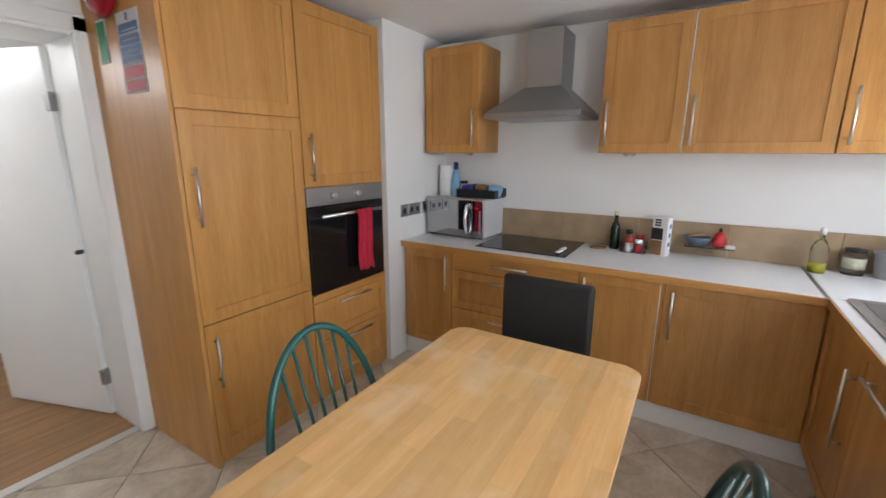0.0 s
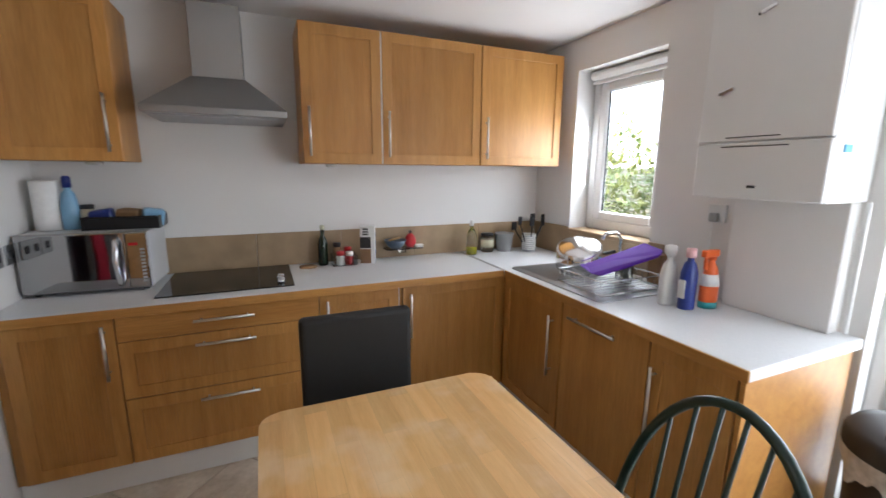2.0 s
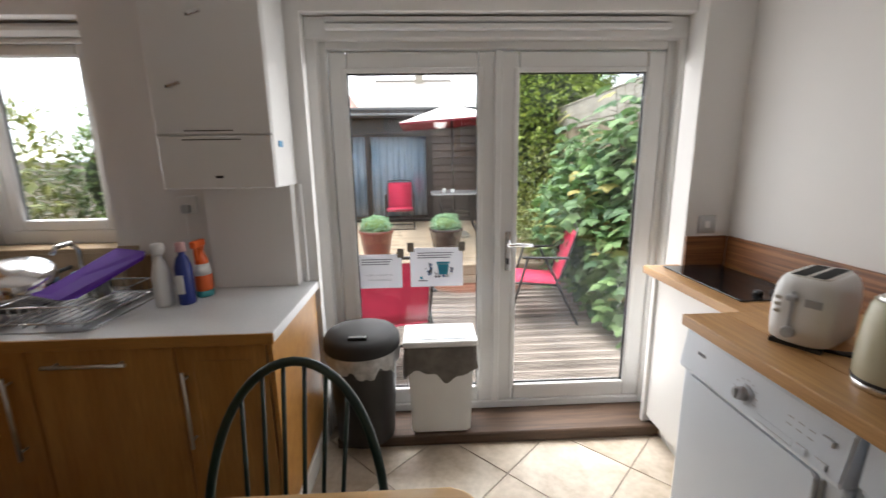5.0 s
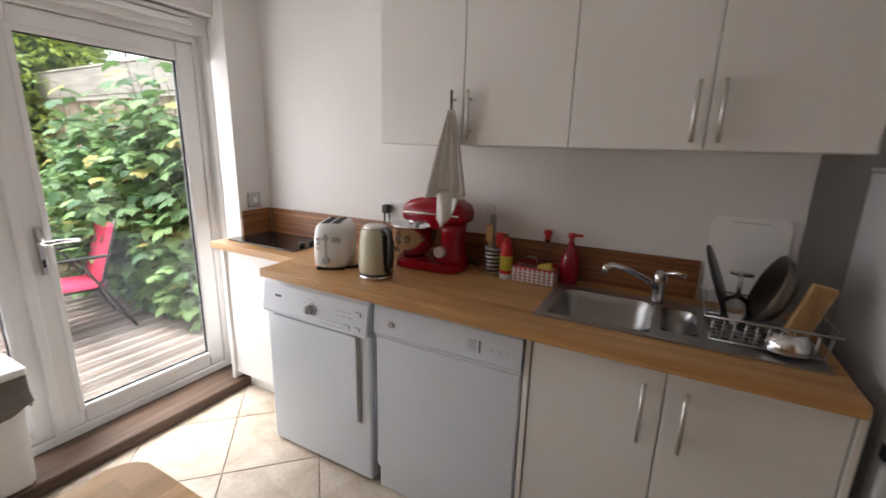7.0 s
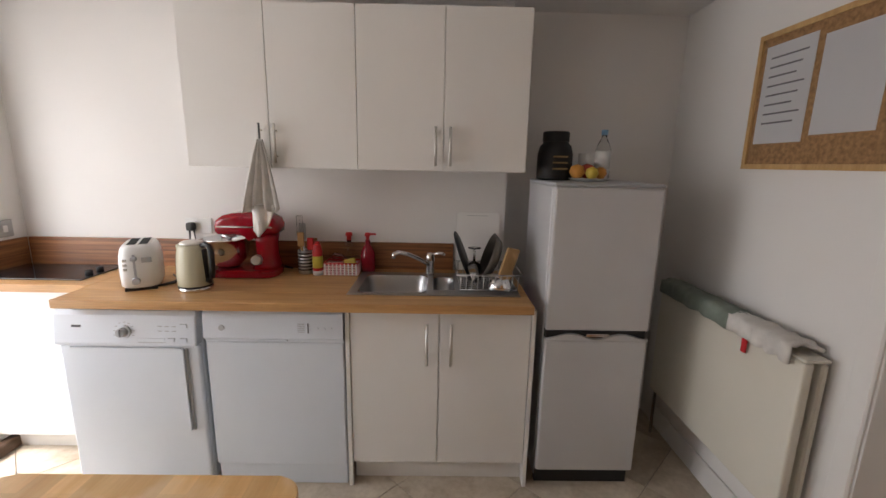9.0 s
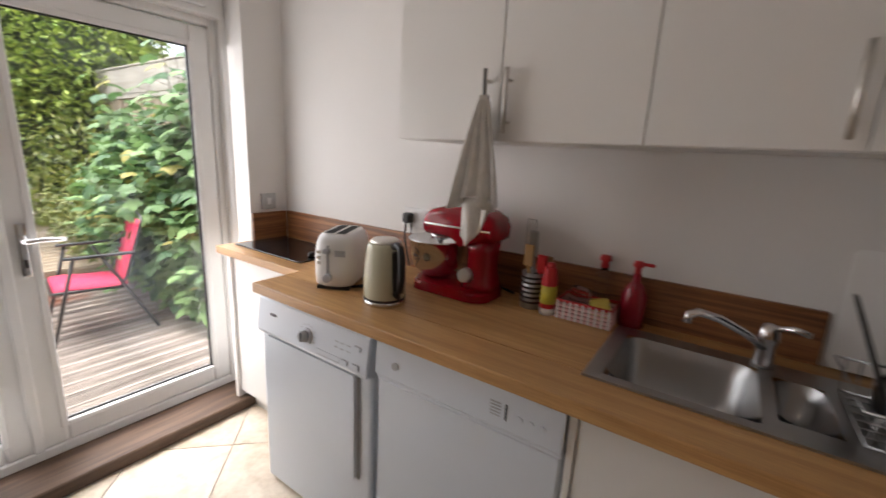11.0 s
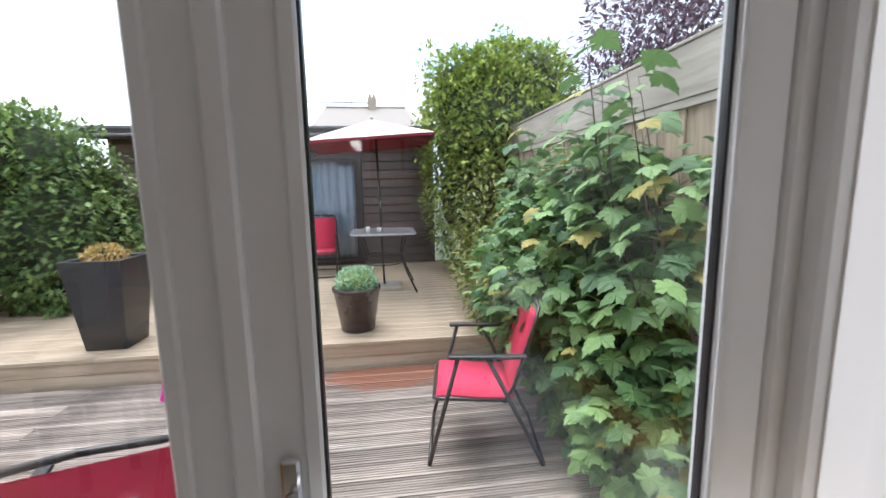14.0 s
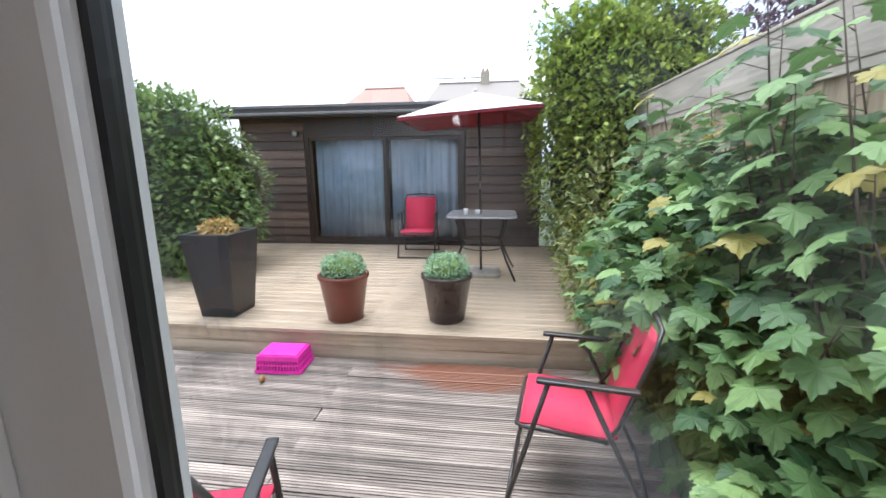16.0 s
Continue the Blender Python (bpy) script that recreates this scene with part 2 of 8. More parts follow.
M_oakx = timber("oak_veneer_across", (0.45, 0.208, 0.046), (0.57, 0.292, 0.077), (0.5, 7, 7), 3.0, 0.38, 0.18, 0.07)
M_oaky = timber("oak_veneer_deep", (0.45, 0.208, 0.046), (0.57, 0.292, 0.077), (7, 0.5, 7), 3.0, 0.38, 0.18, 0.07)


def stave_material():
    """Beech staves glued side by side along y, with worn and paler spots."""
    m, nt, b = shader("beech_tabletop", (0.6, 0.36, 0.14), 0.25)
    co, mp = nt.nodes.new("ShaderNodeTexCoord"), nt.nodes.new("ShaderNodeMapping")
    mp.inputs["Rotation"].default_value = (0, 0, radians(90))
    br = nt.nodes.new("ShaderNodeTexBrick")
    br.inputs["Color1"].default_value, br.inputs["Color2"].default_value, br.inputs["Mortar"].default_value = (0.80, 0.80, 0.80, 1), (1.08, 1.06, 1.04, 1), (0.82, 0.80, 0.78, 1)
    br.inputs["Scale"].default_value, br.inputs["Mortar Size"].default_value = 1.0, 0.0006
    br.inputs["Brick Width"].default_value, br.inputs["Row Height"].default_value = 0.34, 0.062
    br.inputs["Bias"].default_value = 0.0
    nt.links.new(co.outputs["Object"], mp.inputs["Vector"])
    nt.links.new(mp.outputs["Vector"], br.inputs["Vector"])
    g = tex(nt, "ShaderNodeTexNoise", 3.5, 6, (8, 0.6, 8))
    fine = tex(nt, "ShaderNodeTexNoise", 30, 4, (8, 0.8, 8))
    c = ramp(nt, g.outputs["Fac"], (0.66, 0.37, 0.13), (0.80, 0.53, 0.235), 0.25, 0.75)
    c = mixc(nt, 0.8, c, br.outputs["Color"], "MULTIPLY")
    c = mixc(nt, 0.3, c, ramp(nt, fine.outputs["Fac"], (0.8, 0.78, 0.75), (1.05, 1.05, 1.05)), "MULTIPLY")
    worn = tex(nt, "ShaderNodeTexNoise", 5.5, 4)
    w = nt.nodes.new("ShaderNodeMapRange")
    w.inputs["From Min"].default_value, w.inputs["From Max"].default_value, w.inputs["To Max"].default_value = 0.52, 0.74, 0.5
    nt.links.new(worn.outputs["Fac"], w.inputs["Value"])
    c = mixc(nt, w.outputs["Result"], c, (0.82, 0.69, 0.50))
    nt.links.new(c, b.inputs["Base Color"])
    vary_rough(nt, b, worn.outputs["Fac"], 0.2, 0.42)
    bump(nt, b, fine.outputs["Fac"], 0.05, 0.0006)
    return m


M_beech = stave_material()
M_wood_top = timber("oak_worktop", (0.42, 0.215, 0.075), (0.63, 0.37, 0.15), (0.5, 8, 8), 4.0, 0.36, 0.25, 0.0)
M_splash = timber("walnut_upstand", (0.11, 0.04, 0.016), (0.44, 0.19, 0.075), (0.4, 14, 14), 5.0, 0.3, 0.3, 0.0)
M_splash_y = timber("walnut_upstand_end", (0.11, 0.04, 0.016), (0.44, 0.19, 0.075), (14, 0.4, 14), 5.0, 0.3, 0.3, 0.0)
M_darkwood = timber("dark_threshold_wood", (0.05, 0.028, 0.017), (0.14, 0.082, 0.05), (8, 0.5, 8), 5.0, 0.45, 0.35, 0.0)
M_hallwood = timber("hall_floorboards", (0.25, 0.13, 0.05), (0.42, 0.23, 0.09), (8, 0.5, 8), 3.0, 0.35, 0.3, 0.15)
M_lam = paint("pale_speckled_laminate", (0.70, 0.71, 0.72), 0.28, 0.05, 180, 0.02)
M_tan = paint("tan_stone_upstand", (0.36, 0.26, 0.155), 0.4, 0.16, 7, 0.04)
M_steel = steel("brushed_steel", (0.42, 0.42, 0.42), 0.3)
M_chrome = steel("chrome", (0.75, 0.75, 0.76), 0.12, (1, 1, 1))
M_nickel = steel("satin_nickel", (0.66, 0.64, 0.60), 0.28, (1, 1, 1))
M_black = paint("black_plastic", (0.014, 0.014, 0.015), 0.42, 0.1, 6, 0.03)
M_blackg = paint("black_glass", (0.008, 0.008, 0.009), 0.06, 0.0, 5, 0.0)
M_leather = paint("black_leatherette", (0.011, 0.0105, 0.0105), 0.6, 0.15, 8, 0.25, 350)
M_green = paint("green_chair_paint", (0.012, 0.085, 0.075), 0.25, 0.15, 9, 0.04)
M_dkgreen = paint("dark_green_chair_paint", (0.010, 0.030, 0.024), 0.28, 0.15, 9, 0.04)
M_red = paint("red_enamel", (0.30, 0.003, 0.012), 0.12, 0.05, 5, 0.0)
M_redcloth = paint("red_towel", (0.42, 0.012, 0.035), 0.95, 0.18, 40, 0.6, 500)
M_cream = paint("cream_enamel", (0.55, 0.53, 0.39), 0.2, 0.04, 5, 0.0)
M_silver = paint("silver_fridge_lacquer", (0.57, 0.57, 0.58), 0.32, 0.03, 4, 0.02)
M_radiator = paint("cream_radiator_paint", (0.72, 0.69, 0.60), 0.3, 0.03, 3, 0.02)
M_cloth = paint("grey_white_tea_towel", (0.68, 0.66, 0.625), 0.9, 0.1, 25, 0.5, 400)
M_bag = paint("brown_bin_liner", (0.13, 0.115, 0.10), 0.5, 0.25, 20, 0.4, 60)
M_glass = clear("window_glass", (0.97, 0.99, 0.98))
M_clear = clear("clear_plastic", (0.95, 0.96, 0.95), 0.08)
M_grout = paint("grout", (0.30, 0.26, 0.21), 0.9, 0.2, 20, 0.3)
M_paper = paint("white_paper", (0.80, 0.80, 0.82), 0.8, 0.02, 4, 0.05)


def thin_sheet(m, k=0.45):
    """Lets some light through a thin sheet of paper or cloth."""
    nt = m.node_tree
    b = nt.nodes["Principled BSDF"]
    tr = nt.nodes.new("ShaderNodeBsdfTranslucent")
    nt.links.new(b.inputs["Base Color"].links[0].from_socket, tr.inputs["Color"])
    mx = nt.nodes.new("ShaderNodeMixShader")
    mx.inputs[0].default_value = k
    nt.links.new(b.outputs["BSDF"], mx.inputs[1])
    nt.links.new(tr.outputs["BSDF"], mx.inputs[2])
    nt.links.new(mx.outputs["Shader"], nt.nodes["Material Output"].inputs["Surface"])


thin_sheet(M_paper)
M_tape = paint("brown_grey_tape", (0.20, 0.18, 0.15), 0.4, 0.2, 30, 0.1)


def tile_material():
    m, nt, b = shader("beige_stone_tile", (0.6, 0.52, 0.42), 0.3)
    n = tex(nt, "ShaderNodeTexNoise", 4.5, 8)
    n.inputs["Distortion"].default_value = 1.0
    n2 = tex(nt, "ShaderNodeTexNoise", 38, 5)
    c = ramp(nt, n.outputs["Fac"], (0.42, 0.34, 0.25), (0.68, 0.61, 0.51), 0.3, 0.68)
    c2 = ramp(nt, n2.outputs["Fac"], (0.88, 0.87, 0.85), (1.05, 1.05, 1.05), 0.35, 0.65)
    info = nt.nodes.new("ShaderNodeObjectInfo")
    c4 = ramp(nt, info.outputs["Random"], (0.88, 0.87, 0.86), (1.06, 1.06, 1.06), 0, 1)
    c = mixc(nt, 1.0, mixc(nt, 0.8, c, c2, "MULTIPLY"), c4, "MULTIPLY")
    nt.links.new(c, b.inputs["Base Color"])
    vary_rough(nt, b, n.outputs["Fac"], 0.2, 0.42)
    bump(nt, b, n2.outputs["Fac"], 0.05, 0.001)
    return m


M_tile = tile_material()
# ---- the room: west x -1.68, east x 1.92, south y -0.46, north y 3.56, ceiling 2.285 ----
XW, XE, YS, YN, ZC = -1.68, 1.92, -0.46, 3.56, 2.285
XO = 2.2


def structure(name, bm, material):
    return solid(name, bm, material, kind="structure")


structure("floor", B(-2.0, XO, YS - 0.3, YN + 0.2, -0.16, -0.006), M_grout)
structure("ceiling", B(-2.0, XO, YS - 0.3, YN + 0.2, ZC, ZC + 0.2), M_ceil)
structure("wall_north", B(-2.0, XO, YN, YN + 0.2, -0.01, ZC), M_wall)
structure("wall_south", boxes((-0.735, XO, YS - 0.2, YS, -0.01, ZC), (-2.0, -0.735, YS - 0.3, YS - 0.13, -0.01, ZC)), M_wall)
# west wall with the doorway to the hall, as deep as its lining
structure("wall_west", boxes((-2.0, XW, YS - 0.13, 0.66, -0.01, ZC), (-2.0, XW, 1.47, YN, -0.01, ZC), (-2.0, XW, 0.66, 1.47, 2.02, ZC)), M_wall)
structure("wall_pier", B(XW, -1.04, 2.80, YN, -0.01, ZC), M_wall)
# east wall with the window and the garden doors
DY0, DY1, DZ = -0.245, 1.56, 2.10
WY0, WY1, WZ0, WZ1 = 2.50, 3.16, 1.06, 2.085
structure("wall_east", boxes((XE, XO, YS, DY0, -0.3, ZC), (XE, XO, DY0, DY1, DZ, ZC), (XE, XO, DY1, WY0, -0.3, ZC), (XE, XO, WY0, WY1, -0.3, WZ0),
                             (XE, XO, WY0, WY1, WZ1, ZC), (XE, XO, WY1, YN, -0.3, ZC)), M_wall)
structure("wall_nib", B(1.845, XE, YS, -0.24, -0.01, ZC), M_wall)
structure("floor_hall", B(-3.6, -1.74, -0.3, 2.6, -0.05, 0.003), M_hallwood)
structure("wall_hall", boxes((-3.7, -3.6, -0.3, 2.6, -0.05, ZC), (-3.6, -2.0, 2.5, 2.6, -0.05, ZC), (-3.6, -2.0, -0.4, -0.3, -0.05, ZC)), M_wall)
structure("ceiling_hall", B(-3.7, -2.0, -0.4, 2.6, ZC, ZC + 0.1), M_ceil)
structure("threshold_strip", B(-1.76, -1.70, 0.66, 1.47, -0.004, 0.008, 0.004), M_nickel)

# hall door, open into the hall
frame_ob = thing("door_1", -1.84, 1.06, 0, "", "")
tagged(frame_ob, kind="structure")
part("architrave", boxes((XW, XW + 0.018, 1.45, 1.52, 0, 2.06), (XW, XW + 0.018, 0.61, 0.68, 0, 2.06), (XW, XW + 0.018, 0.61, 1.52, 1.995, 2.07), bev=0.006), M_gloss, frame_ob, world=True)
part("door_lining", boxes((-2.0, XW + 0.004, 1.445, 1.472, 0, 2.0), (-2.0, XW + 0.004, 0.658, 0.685, 0, 2.0), (-2.0, XW + 0.004, 0.658, 1.472, 1.98, 2.02), bev=0.002), M_gloss, frame_ob, world=True)
leaf = bmesh.new()
box(leaf, -0.76, 0, -0.035, 0.0, 0.012, 1.97, 0.003)
leaf.transform(pose(-2.0, 1.455, 0, 0, 0, 19))
leaf_ob = part("door_leaf", leaf, M_gloss, frame_ob, "white painted flush door leaf", world=True)
for z in (0.25, 1.72):
    h = B(-0.012, 0.02, -0.05, 0.004, z - 0.045, z + 0.045, 0.002)
    h.transform(pose(-2.0, 1.455, 0, 0, 0, 19))
    part("hinge", h, M_steel, leaf_ob, "dull metal butt hinge", world=True)
k = bmesh.new()
cyl(k, (-0.0, -0.05, 0.97), (-0.0, -0.02, 0.97), 0.012)
k.transform(pose(-2.0, 1.455, 0, 0, 0, 19))
part("catch", k, M_black, leaf_ob, world=True)

# garden doors: outer frame, two leaves, left one (towards north) and right one
doors = thing("door_2", 2.06, 0.65, 0, "", "")
tagged(doors, kind="structure")
FX0, FX1 = 2.03, 2.10
FY0, FY1, FZ0, FZ1 = -0.235, 1.53, 0.05, 2.02
part("door_frame", boxes((FX0, FX1, FY0, FY0 + 0.055, FZ0, FZ1), (FX0, FX1, FY1 - 0.055, FY1, FZ0, FZ1), (FX0, FX1, FY0 + 0.055, FY1 - 0.055, FZ1 - 0.055, FZ1), (FX0, FX1, FY0 + 0.055, FY1 - 0.055, FZ0, FZ0 + 0.05), bev=0.006), M_upvc, doors, world=True)
part("reveal_trim", boxes((1.99, 2.036, DY0 - 0.01, FY0 + 0.022, 0.0, FZ1 + 0.01), (1.99, 2.036, FY1 - 0.022, DY1 + 0.01, 0.0, FZ1 + 0.01), (1.985, 2.036, DY0, DY1, FZ1 - 0.02, DZ), bev=0.008), M_upvc, doors, world=True)
part("head_vent", boxes((1.955, 1.985, DY0 + 0.1, DY1 - 0.1, 2.035, 2.06), (1.96, 1.985, DY0 + 0.1, DY1 - 0.1, 2.068, 2.09), bev=0.004), M_upvc, doors, world=True)
for gy0, gy1, side in ((0.752, 1.386, "n"), (-0.085, 0.553, "s")):
    s0, s1 = gy0 - 0.095, gy1 + 0.085
    if side == "s":
        s0, s1 = gy0 - 0.0945, gy1 + 0.1025
    z0, z1, g0, g1 = 0.10, 1.96, 0.195, 1.865
    lf = part("door_leaf", boxes((FX0 + 0.004, FX1 - 0.01, s0, gy0, z0, z1), (FX0 + 0.004, FX1 - 0.01, gy1, s1, z0, z1), (FX0 + 0.004, FX1 - 0.01, gy0, gy1, z0, g0), (FX0 + 0.004, FX1 - 0.01, gy0, gy1, g1, z1), bev=0.01), M_upvc, doors, world=True)
    bead = boxes((FX0 - 0.004, FX0 + 0.008, gy0 - 0.022, gy0 + 0.004, g0 - 0.022, g1 + 0.022), (FX0 - 0.004, FX0 + 0.008, gy1 - 0.004, gy1 + 0.022, g0 - 0.022, g1 + 0.022),
                 (FX0 - 0.004, FX0 + 0.008, gy0 + 0.004, gy1 - 0.004, g0 - 0.022, g0 + 0.004), (FX0 - 0.004, FX0 + 0.008, gy0 + 0.004, gy1 - 0.004, g1 - 0.004, g1 + 0.022), bev=0.004)
    part("glazing_bead", bead, M_upvc, lf, world=True)
    gask = boxes((2.048, 2.066, gy0 - 0.003, gy0 + 0.006, g0, g1), (2.048, 2.066, gy1 - 0.006, gy1 + 0.003, g0, g1), (2.052, 2.064, gy0, gy1, g0 - 0.003, g0 + 0.008), (2.052, 2.064, gy0, gy1, g1 - 0.008, g1 + 0.003))
    part("gasket", gask, M_black, lf, "black rubber glazing seal", world=True)
    pane = part("pane", B(2.056, 2.062, gy0 - 0.001, gy1 + 0.001, g0, g1), M_glass, lf, world=True)
    pane.visible_shadow = False
mull = B(FX0 - 0.012, FX0 + 0.006, 0.635, 0.672, 0.1, 1.96, 0.005)
part("meeting_strip", mull, M_upvc, doors, world=True)
hd = part("door_handle", B(2.016, 2.03, 0.580, 0.610, 0.868, 1.085, 0.006, 2), M_chrome, doors, "chrome lever handle", world=True)
part("lever", T([(2.018, 0.595, 1.015), (1.985, 0.595, 1.015), (1.974, 0.585, 1.016), (1.972, 0.55, 1.018), (1.974, 0.475, 1.013)], 0.009, 10), M_chrome, hd, world=True)
part("rose", T([(2.02, 0.595, 1.015), (2.006, 0.595, 1.015)], 0.014, 14), M_chrome, hd, world=True)
part("keyhole", B(2.012, 2.018, 0.589, 0.601, 0.905, 0.94, 0.002), M_black, hd, world=True)
structure("threshold_step", B(1.80, 2.03, DY0 + 0.005, 1.50, 0.0, 0.062, 0.006), M_darkwood)

# window over the sink
win = thing("window_1", 2.1, 2.87, WZ0, "", "")
tagged(win, kind="structure")
wf = part("window_frame", boxes((2.06, 2.12, WY0, WY0 + 0.07, WZ0, WZ1), (2.06, 2.12, WY1 - 0.07, WY1, WZ0, WZ1), (2.06, 2.12, WY0 + 0.07, WY1 - 0.07, WZ1 - 0.07, WZ1), (2.06, 2.12, WY0 + 0.07, WY1 - 0.07, WZ0, WZ0 + 0.07), bev=0.008), M_upvc, win, world=True)
part("bead", boxes((2.05, 2.06, WY0 + 0.05, WY0 + 0.07, WZ0 + 0.05, WZ1 - 0.05), (2.05, 2.06, WY1 - 0.07, WY1 - 0.05, WZ0 + 0.05, WZ1 - 0.05), (2.05, 2.06, WY0 + 0.07, WY1 - 0.07, WZ1 - 0.07, WZ1 - 0.05), (2.05, 2.06, WY0 + 0.07, WY1 - 0.07, WZ0 + 0.05, WZ0 + 0.07)), M_upvc, wf, world=True)
sash = part("sash", boxes((2.052, 2.10, WY0 + 0.071, WY0 + 0.13, WZ0 + 0.071, WZ1 - 0.08), (2.052, 2.10, WY1 - 0.13, WY1 - 0.071, WZ0 + 0.071, WZ1 - 0.08), (2.052, 2.10, WY0 + 0.13, WY1 - 0.13, WZ1 - 0.135, WZ1 - 0.08), (2.052, 2.10, WY0 + 0.13, WY1 - 0.13, WZ0 + 0.071, WZ0 + 0.125), bev=0.007), M_upvc, win, world=True)
part("gasket", boxes((2.072, 2.084, WY0 + 0.129, WY0 + 0.135, WZ0 + 0.125, WZ1 - 0.135), (2.072, 2.084, WY1 - 0.135, WY1 - 0.129, WZ0 + 0.125, WZ1 - 0.135)), M_black, sash, world=True)
p = part("pane", B(2.078, 2.084, WY0 + 0.129, WY1 - 0.129, WZ0 + 0.124, WZ1 - 0.134), M_glass, win, world=True)
p.visible_shadow = False
part("roller_blind", boxes((1.985, 2.045, WY0 + 0.02, WY1 - 0.02, WZ1 - 0.062, WZ1 - 0.008), bev=0.02), M_upvc, win, world=True)
part("blind_rail", boxes((2.02, 2.034, WY0 + 0.025, WY1 - 0.025, WZ1 - 0.085, WZ1 - 0.066), bev=0.004), M_upvc, win, world=True)
part("window_sill", B(XE - 0.012, 2.06, WY0 + 0.001, WY1 - 0.001, WZ0 - 0.02, WZ0 + 0.004, 0.003), M_tan, win, world=True)

# lamp on the hall ceiling
m_lamp, nt_lamp, b_lamp = shader("lit_lamp_glass", (0.8, 0.78, 0.72), 0.4)
b_lamp.inputs["Emission Color"].default_value = (1.0, 0.93, 0.84, 1)
b_lamp.inputs["Emission Strength"].default_value = 0.06
hl = thing("ceiling_lamp", -2.75, 0.75, ZC, "round white glass ceiling lamp lit in the hall", "lamp")
part("rose", L([(0.0, ZC - 0.03), (0.13, ZC - 0.03), (0.14, ZC - 0.001), (0, ZC - 0.001)], -2.75, 0.75, 24), M_gloss, hl, world=True)
part("shade", L([(0.0, ZC - 0.10), (0.07, ZC - 0.092), (0.115, ZC - 0.065), (0.125, ZC - 0.032)], -2.75, 0.75, 24), m_lamp, hl, "lit white glass", world=True)
# ---- oak kitchen along the north and east walls, worktop at 0.87 ----
ZT = 0.87


def bar_handle(parent, p0, p1, out):
    """A round steel bar with two stand-offs; out: the way it stands off."""
    p0, p1, out = Vector(p0), Vector(p1), Vector(out)
    bm = bmesh.new()
    cyl(bm, p0 + out, p1 + out, 0.0065, seg=12)
    d = (p1 - p0).normalized() * 0.03
    for q in (p0 + d, p1 - d):
        cyl(bm, q, q + out, 0.0045, seg=8)
    return part("handle", bm, M_nickel, parent, "slim brushed steel bar handle", world=True)


def place(face, d, u0, u1, z0, z1, t0, t1, bev=0.0):
    """A box on a front: face 'y' (front looks to -y), 'x' (to +x), 'X' (to -x), 'Y' (to +y); t0, t1: in front of the plane d."""
    if face == "y":
        return (u0, u1, d - t1, d - t0, z0, z1, bev)
    if face == "Y":
        return (u0, u1, d + t0, d + t1, z0, z1, bev)
    if face == "x":
        return (d + t0, d + t1, u0, u1, z0, z1, bev)
    return (d - t1, d - t0, u0, u1, z0, z1, bev)


def outward(face, k):
    return {"y": (0, -k, 0), "Y": (0, k, 0), "x": (k, 0, 0), "X": (-k, 0, 0)}[face]


def framed_front(parent, name, face, d, u0, u1, z0, z1, rail=0.055, ridged=False):
    """A shaker front: frame of stiles and rails round a panel set back."""
    g = 0.0015
    u0, u1, z0, z1 = u0 + g, u1 - g, z0 + g, z1 - g
    bm = bmesh.new()
    def at(u, z, t):
        return {"y": (u, d - t, z), "Y": (u, d + t, z), "x": (d + t, u, z), "X": (d - t, u, z)}[face]
    rings = []
    for t, e in ((0.0, 0.0), (0.0185, 0.0), (0.02, 0.0015)):
        rings.append([bm.verts.new(at(u, z, t)) for u, z in ((u0 + e, z0 + e), (u1 - e, z0 + e), (u1 - e, z1 - e), (u0 + e, z1 - e))])
    for t, e in ((0.02, rail - 0.0015), (0.0185, rail), (0.0, rail)):
        rings.append([bm.verts.new(at(u, z, t)) for u, z in ((u0 + e, z0 + e), (u1 - e, z0 + e), (u1 - e, z1 - e), (u0 + e, z1 - e))])
    for a, b2 in zip(rings, rings[1:] + rings[:1]):
        for i in range(4):
            bm.faces.new((a[i], a[(i + 1) % 4], b2[(i + 1) % 4], b2[i]))
    ob = part(name, bm, M_oak, parent, world=True)
    pm = B(*place(face, d, u0 + rail - 0.004, u1 - rail + 0.004, z0 + rail - 0.004, z1 - rail + 0.004, 0.002, 0.013))
    part("panel", pm, M_oak, ob, world=True)
    if ridged:
        n = int((u1 - u0 - 2 * rail) / 0.012)
        rb = bmesh.new()
        for i in range(n):
            u = u0 + rail + (i + 0.5) * (u1 - u0 - 2 * rail) / n
            box(rb, *place(face, d, u - 0.003, u + 0.003, z0 + rail, z1 - rail, 0.013, 0.015))
        tagged(part("reeding", rb, M_oak, ob, world=True), kind="stuff")
    return ob


def plain_handle(ob, face, d, u, za, zb, w=None):
    """Upright handle at u from za to zb, or level from u to w at za."""
    def at(uu, zz):
        return (uu, d, zz) if face in "yY" else (d, uu, zz)
    d = d + {"y": -0.02, "Y": 0.02, "x": 0.02, "X": -0.02}[face]
    if w is None:
        return bar_handle(ob, at(u, za), at(u, zb), outward(face, 0.03))
    return bar_handle(ob, at(u, za), at(w, za), outward(face, 0.03))


OAKU = "oak base units"
FY = 2.98
# left base unit with one door
u = thing("base_cabinet", -0.82, 3.27, 0, "oak shaker base cabinet with one closed door under the worktop", "cabinet", OAKU)
part("carcass", B(-1.035, -0.63, FY, YN - 0.002, 0.13, 0.825), M_oak, u, world=True)
o = framed_front(u, "door", "y", FY, -1.0, -0.63, 0.135, 0.825, ridged=True)
plain_handle(o, "y", FY, -0.665, 0.56, 0.80)
